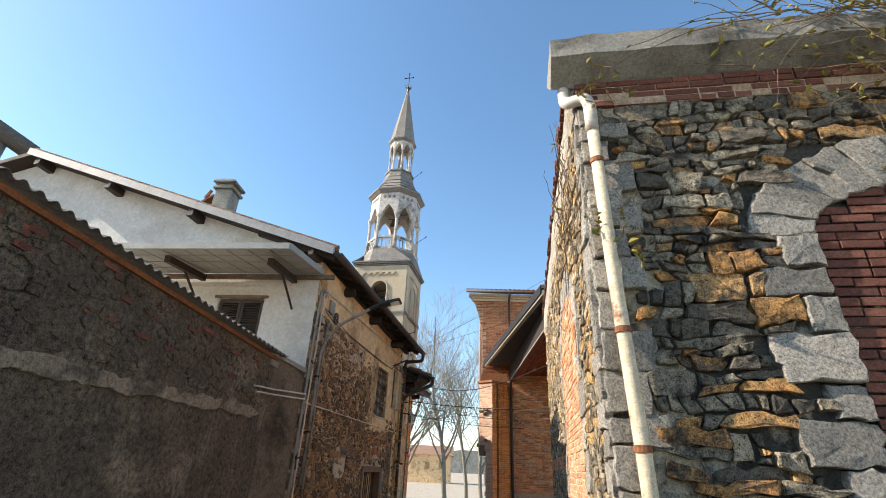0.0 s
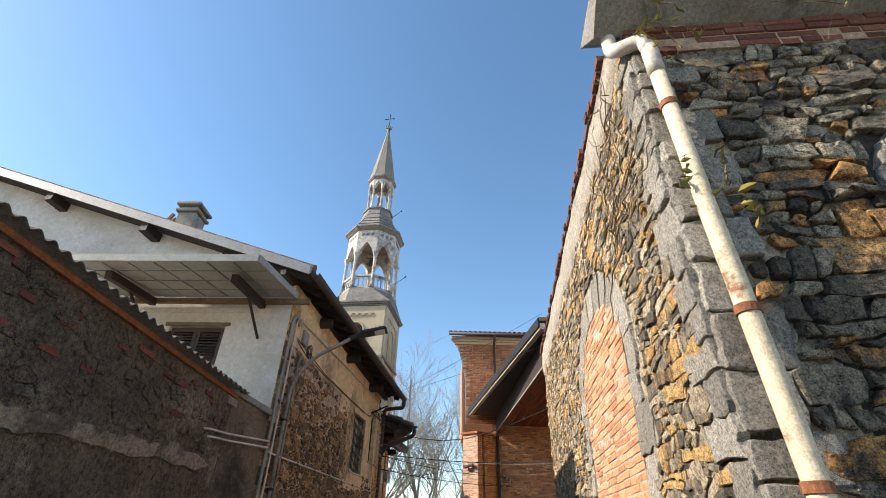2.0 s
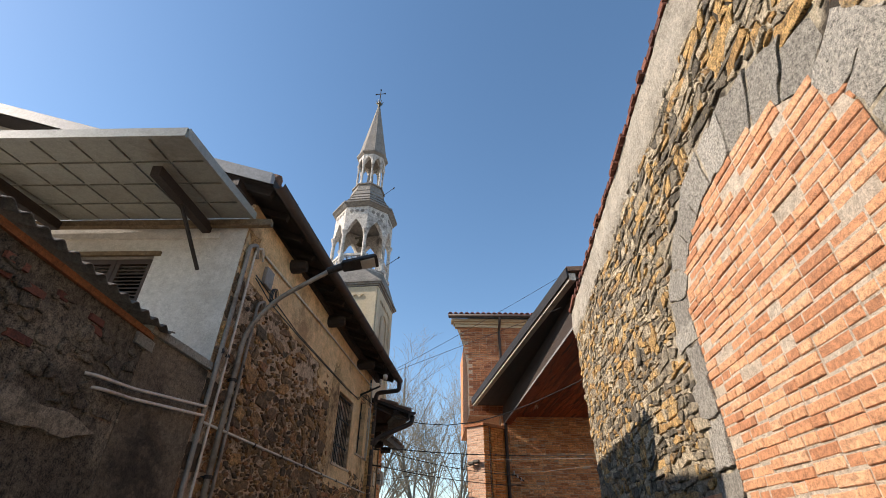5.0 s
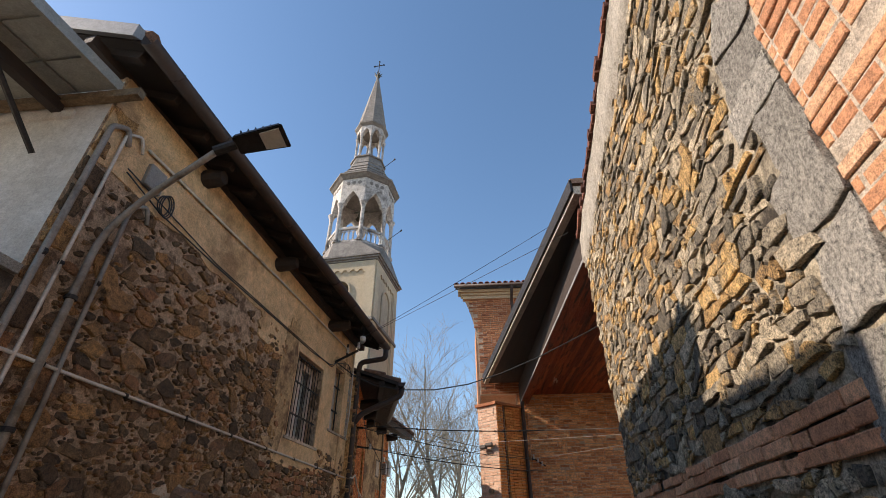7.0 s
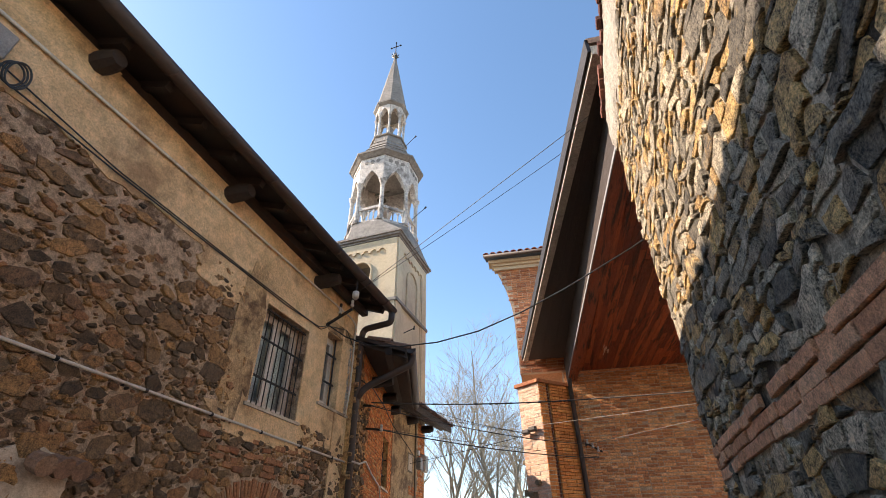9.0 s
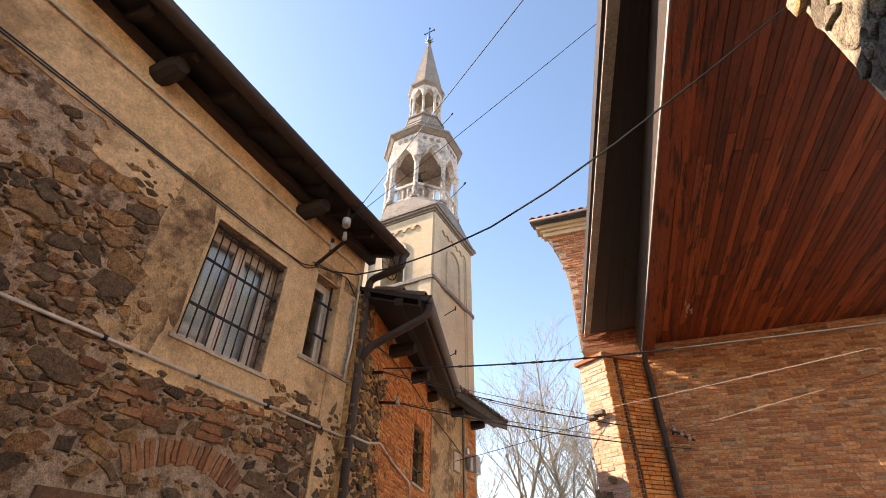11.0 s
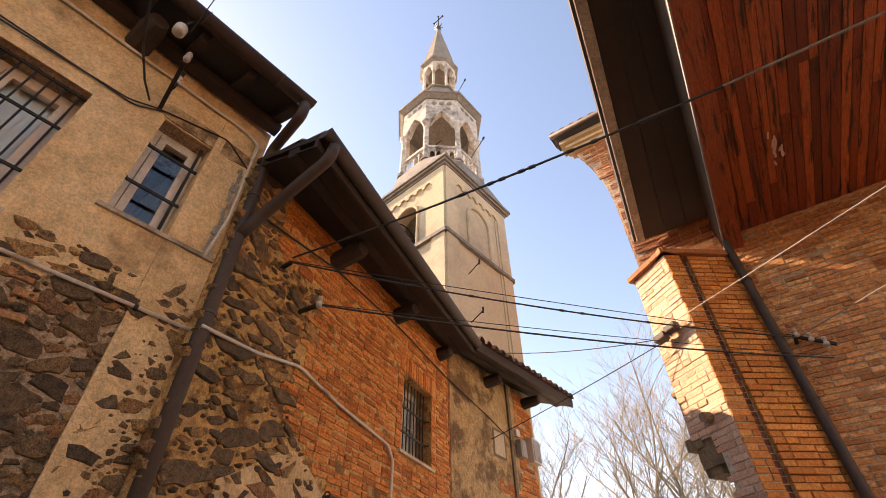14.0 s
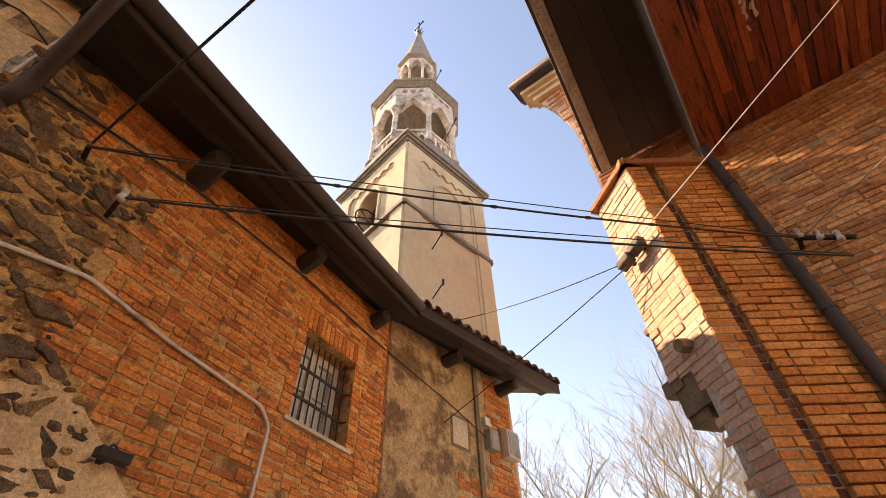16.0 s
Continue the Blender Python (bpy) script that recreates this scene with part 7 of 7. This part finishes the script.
P1, P2 = PL.p(0.37, 3.54, 0.10), PL.p(0.20, 3.50, 0.12)
C1, C2 = Vector((1.96, 18.2, 3.27)), Vector((2.16, 18.28, 3.0))
insulator_bracket("wire_bracket", "iron hook with white insulators on the brick wall", [(BH.p(0.55, 3.28, 0.0), HK), (BH.p(0.86, 3.0, 0.0), HK2)], [HK2 + Vector((0, 0, -0.02))])
insulator_bracket("wire_bracket", "iron cable bracket with white insulators on the church wall", [((1.94, 18.36, 3.27), (1.94, 18.2, 3.27)), ((1.92, 18.21, 3.30), (2.24, 18.21, 3.10))], [C1 + Vector((0, 0, 0.0)), C1 + Vector((0.10, 0, -0.08)), C1 + Vector((0.2, 0, -0.16))])
for q, lab in ((P1, "small square floodlight on the brick pier"), (P2, "small square floodlight on the brick pier")):
    f = thing("pier_floodlight", lab, "lamp")
    bm = bmesh.new()
    a, n = PL.a, PL.n
    s, d = a * 0.09, n * 0.045
    z = Vector((0, 0, 0.05))
    hexa(bm, [q - s - d - z, q + s - d - z, q + s + d - z * 0.4, q - s + d - z * 0.4, q - s - d + z, q + s - d + z, q + s + d + z, q - s + d + z])
    bmesh.ops.bevel(bm, geom=bm.edges[:], offset=0.008, segments=1, affect="EDGES")
    wpart("body", bm, M["corr"], f)
    bm = bmesh.new()
    beam(bm, q - n * 0.04, q - n * 0.10, 0.03, 0.03)
    wpart("mount", bm, M["iron"], f)


def wire(label, pts, r, mat="black", beads=0, seed=1):
    w = thing("overhead_cable", label, "cable")
    bm = bmesh.new()
    tube(bm, pts, r, 6)
    wpart("wire", bm, M[mat], w)
    rng = random.Random(seed)
    for k in range(beads):
        t = rng.uniform(0.08, 0.95) * (len(pts) - 1)
        i = min(int(t), len(pts) - 2)
        a, b = pts[i], pts[i + 1]
        p = a.lerp(b, t - i)
        d = (b - a).normalized() * 0.022
        bm = bmesh.new()
        tube(bm, [p - d, p + d], r * 1.6, 6)
        wpart("cable_tie", bm, M["black"], w)
    return w


wire("black cable slung from the brick house past the pier", sag(HK, C1, 0.10), 0.008, "black", 7, 1)
wire("black cable slung from the brick house past the pier", sag(HK2, C2, 0.08), 0.009, "black", 5, 2)
wire("thin messenger wire above the slung cable", sag(HK + Vector((0, 0, 0.01)), C1 + Vector((0, 0, 0.02)), 0.03), 0.004, "black")
wire("thin messenger wire above the slung cable", sag(HK2 + Vector((0, 0, 0.01)), C2 + Vector((0, 0, 0.02)), 0.03), 0.004, "black")
S1 = Vector((1.72, 14.49, 3.22))
wire("twisted cable with ties crossing to the porch", sag(HK + Vector((0, 0, 0.05)), S1, 0.05), 0.009, "black", 16, 5)
wire("pale twisted cable stretched under the porch", sag(S1, (6.9, 14.62, 3.40), 0.03), 0.009, "pvc", 0)
wire("pale wire slanting from the pier under the porch", sag(P1 + Vector((0.05, -0.03, 0.06)), (6.9, 13.0, 3.1), 0.03), 0.005, "pvc")
wire("pale wire slanting from the church insulators", sag(C1, (6.9, 14.3, 3.5), 0.03), 0.005, "pvc")
wire("thick black cable slung from the bracket over the lane", [Vector(q) for q in ((-1.92, 12.80, 4.03), (-1.55, 12.66, 3.74), (-1.15, 12.5, 3.52), (-0.7, 12.33, 3.40), (-0.2, 12.15, 3.34), (0.3, 12.0, 3.37), (0.8, 11.84, 3.48), (1.3, 11.68, 3.64), (2.0, 11.46, 3.92), (2.8, 11.2, 4.28), (3.8, 10.9, 4.75))], 0.008, "black")
wire("thin dark wire high over the lane", sag((-1.45, 12.68, 4.42), (2.3, 12.1, 6.5), 0.03), 0.004, "black")
wire("thin dark wire high over the lane", sag((-1.45, 12.66, 4.40), (1.7, 10.5, 4.95), 0.0), 0.004, "black")
wire("thin dark wire from the low house to the pier", sag((-2.1, 18.7, 3.12), P2 + Vector((-0.02, 0, -0.06)), 0.02), 0.006, "black")
wire("thin dark wire from the tower to the pier", sag((-2.30, 18.6, 4.6), P2 + Vector((-0.05, 0, 0.0)), 0.10), 0.006, "black")


def meter_boxes():
    for k, (u, z, w, h, lab) in enumerate(((1.86, 3.15, 0.20, 0.28, "grey electricity meter box on the corner"), (2.28, 3.16, 0.30, 0.40, "pale meter box with a narrow door"))):
        m = thing("meter_box", lab, "meter box")
        bm = bmesh.new()
        H3.block(bm, u, u + w, z, z + h, 0.0, 0.13)
        bmesh.ops.bevel(bm, geom=bm.edges[:], offset=0.008, segments=1, affect="EDGES")
        wpart("case", bm, M["pvc" if k == 0 else "pvc_white"], m)
        bm = bmesh.new()
        H3.block(bm, u + 0.03, u + w - 0.03, z + 0.03, z + h - 0.03, 0.125, 0.137)
        wpart("door", bm, M["pvc"], m)
    m = thing("alarm_box", "small yellow and white alarm box", "alarm box")
    bm = bmesh.new()
    H3.block(bm, 1.84, 1.96, 3.48, 3.60, 0.0, 0.08)
    wpart("case", bm, M["pvc_white"], m)
    s = thing("road_sign", "round red and white no-parking disc", "road sign")
    bm = bmesh.new()
    c = H3.p(1.9, 2.05, 0.12)
    tube(bm, [c, c + H3.n * 0.004], 0.2, 24)
    wpart("disc", bm, M["sign_white"], s)
    bm = bmesh.new()
    n = 24
    d = c + H3.n * 0.006
    tube(bm, [d + (H3.a * math.cos(q * math.tau / n) + Vector((0, 0, math.sin(q * math.tau / n)))) * 0.18 for q in range(n + 1)], 0.02, 6, False)
    wpart("rim", bm, M["sign_red"], s)
    bm = bmesh.new()
    tube(bm, [c - H3.n * 0.12, c], 0.02, 8)
    wpart("mount", bm, M["iron"], s)


meter_boxes()


def wall_lamp():
    f = thing("wall_lamp", "small black spotlight on the brick wall", "lamp")
    c = BH.p(1.55, 1.62, 0.0)
    bm = bmesh.new()
    beam(bm, c, c + BH.n * 0.14, 0.03, 0.03)
    beam(bm, c + BH.n * 0.14 - BH.a * 0.09, c + BH.n * 0.14 + BH.a * 0.09, 0.07, 0.05)
    wpart("body", bm, M["iron"], f)
    bm = bmesh.new()
    tube(bm, bend([c + BH.n * 0.02, c + BH.n * 0.08 + Vector((0, 0, 0.10)), c + BH.n * 0.1 + BH.a * 0.08, c + BH.n * 0.04 + BH.a * 0.14], 0.05), 0.007, 6)
    wpart("cable", bm, M["black"], f)
    a = thing("wall_canopy", "small red-brown tiled cap on the stone wall", "wall cap")
    for k in range(3):
        bm = bmesh.new()
        q = LH.p(2.06 + k * 0.12, 1.80, 0.0)
        tube(bm, [q, q + LH.n * 0.16 - Vector((0, 0, 0.05))], [0.06, 0.065], 9)
        wpart("tile", bm, M["tile"], a)


wall_lamp()


# ---- plants ----
def bare_tree(name, at, height, seed, label, spread=0.5):
    rng = random.Random(seed)
    t = thing(name, label, "tree", "bare trees beyond the lane", at=at)
    trunk, twig = bmesh.new(), bmesh.new()
    limbs = 0

    def grow(p, d, ln, r, depth):
        nonlocal limbs
        pts, rs, n = [p], [r], 5 if depth < 3 else 3
        q, e = p.copy(), d.copy()
        for k in range(n):
            e = (e + Vector((rng.uniform(-1, 1), rng.uniform(-1, 1), rng.uniform(-0.2, 0.7))) * 0.16).normalized()
            q = q + e * ln / n
            pts.append(q.copy())
            rs.append(r * (1 - 0.55 * (k + 1) / n))
        tube(trunk if depth < 2 else twig, pts, rs, 7 if depth < 2 else 4 if depth < 3 else 3, depth < 1)
        if depth >= 4:
            return
        kids = 12 if depth == 0 else rng.randint(5, 6) if depth < 3 else 4
        for c in range(kids):
            s = 0.25 + 0.75 * (c + rng.random()) / kids if depth else 0.28 + 0.72 * (c + rng.random()) / kids
            i = min(int(s * n), n - 1)
            b = pts[i].lerp(pts[i + 1], s * n - i)
            a = rng.uniform(0, math.tau)
            side = Vector((math.cos(a), math.sin(a), 0))
            nd = (e * rng.uniform(0.6, 1.0) + side * rng.uniform(0.5, 1.0) * spread * 2.3 + Vector((0, 0, rng.uniform(0.0, 0.5)))).normalized()
            grow(b, nd, ln * rng.uniform(0.42, 0.62), max(0.009, rs[i] * rng.uniform(0.42, 0.6)), depth + 1)

    grow(Vector((0, 0, -0.1)), Vector((0, 0, 1)), height * 0.62, height * 0.012, 0)
    part("trunk", trunk, M["bark"], t, "pale bare trunk and limbs")
    o = part("twig_mass", twig, M["bark"], t, "fine leafless twigs")
    o["kind"] = "stuff"


for x, y, h, s in ((-1.1, 37.0, 15.5, 3), (1.6, 40.0, 14.0, 8), (0.4, 44.0, 15.0, 12), (-4.6, 38.0, 14.5, 15), (-8.0, 36.0, 13.5, 19), (-11.5, 34.0, 13.0, 23)):
    bare_tree("bare_tree", (x, y, slope(y)), h, s, "tall leafless tree with fine pale branches", 0.40)


def far_land():
    V, F = [], []
    rng = random.Random(2)
    n = 90
    for k in range(n + 1):
        a = math.pi * (0.1 + 0.8 * k / n)
        x, y = 420 * math.cos(a), 420 * math.sin(a)
        h = 16 + 9 * noise.noise((k * 0.09, 0, 2)) + 4 * noise.noise((k * 0.35, 0, 4))
        V += [(x, y, -3), (x * 1.02, y * 1.02, h)]
    F = [(2 * k, 2 * k + 2, 2 * k + 3, 2 * k + 1) for k in range(n)]
    put("backdrop", mesh_from(V, F), M["hill"], None, "low hazy wooded hills in the distance", "hills", kind="structure")
    h = thing("far_house", "small far cream house with a tiled roof", "house", at=(-7.5, 110, slope(99)))
    bm = bmesh.new()
    box(bm, (-5, 0, 0), (5, 8, 5.5))
    part("wall", bm, M["plaster"], h)
    bm = bmesh.new()
    v = [bm.verts.new(q) for q in ((-5.6, -0.6, 5.5), (5.6, -0.6, 5.5), (5.6, 8.6, 5.5), (-5.6, 8.6, 5.5), (-5.6, 4, 7.5), (5.6, 4, 7.5))]
    for f in ((0, 1, 5, 4), (2, 3, 4, 5), (1, 2, 5), (3, 0, 4), (3, 2, 1, 0)):
        bm.faces.new([v[i] for i in f])
    part("roof", bm, M["tile"], h)
    for x in (-3, 0, 3):
        bm = bmesh.new()
        box(bm, (x - 0.5, -0.05, 2.6), (x + 0.5, 0.05, 4.0))
        part("window", bm, M["glass"], h)


far_land()


def creeper(name, label, pl, roots, seed, reach, n, leaf_share, out=0.12):
    """Dry stems that wander over a wall, with a few leaves."""
    rng = random.Random(seed)
    t = thing(name, label, "climbing plant")
    leaves = []
    for k in range(n):
        u, z = rng.choice(roots)
        u, z = u + rng.uniform(-0.25, 0.25), z + rng.uniform(-0.2, 0.2)
        a = rng.uniform(0, math.tau) if reach[2] is None else radians(reach[2] + rng.gauss(0, 26))
        d = rng.uniform(0.05, out)
        pts = []
        ln = rng.uniform(*reach[:2])
        steps = 9
        for s in range(steps + 1):
            pts.append(pl.p(u, z, max(0.03, d)))
            a += rng.gauss(0, 0.22)
            u += math.cos(a) * ln / steps
            z += math.sin(a) * ln / steps - 0.012 * ln
            d += rng.uniform(-0.02, 0.03)
            if rng.random() < leaf_share:
                leaves.append((pts[-1].copy(), rng.uniform(0, math.tau)))
        bm = bmesh.new()
        r = rng.uniform(0.003, 0.0075)
        tube(bm, pts, [r * (1 - 0.7 * s / steps) for s in range(steps + 1)], 4, False)
        part("stem", bm, M["twig"], t)
    for p, a in leaves:
        bm = bmesh.new()
        s = rng.uniform(0.018, 0.042)
        m = Matrix.Translation(p) @ Euler((rng.uniform(-1, 1), rng.uniform(-1, 1), a)).to_matrix().to_4x4()
        q = [bm.verts.new(m @ Vector(c)) for c in ((0, -s, 0), (s * 0.5, -s * 0.3, s * 0.12), (s * 0.4, s * 0.5, s * 0.1), (0, s * 1.2, 0), (-s * 0.4, s * 0.5, s * 0.1), (-s * 0.5, -s * 0.3, s * 0.12), (0, 0, -s * 0.08))]
        for i in range(6):
            bm.faces.new((q[i], q[(i + 1) % 6], q[6]))
        part("leaf", bm, M["leaf"], t)


creeper("dry_creeper", "dry creeper stems with yellow-green leaves on the barn front", FW, [(2.7, 4.7), (2.6, 4.3), (2.2, 4.95), (1.6, 5.0), (2.9, 3.9), (2.9, 3.3), (2.8, 2.8), (2.9, 4.9)], 4, (0.5, 1.5, 165), 150, 0.4, 0.4)
creeper("dry_creeper", "sparse yellow-green creeper climbing the cream downpipe", FW, [(0.2, 4.2), (0.2, 3.6), (0.16, 3.0), (0.22, 4.4)], 6, (0.15, 0.4, 80), 12, 0.5, 0.2)
creeper("dry_creeper", "tangle of thin dry twigs on the sunlit barn wall", RW, [(0.62, 4.1), (0.7, 3.8), (0.5, 3.95), (0.6, 3.5), (0.75, 3.2)], 9, (0.2, 0.7, None), 48, 0.02, 0.16)
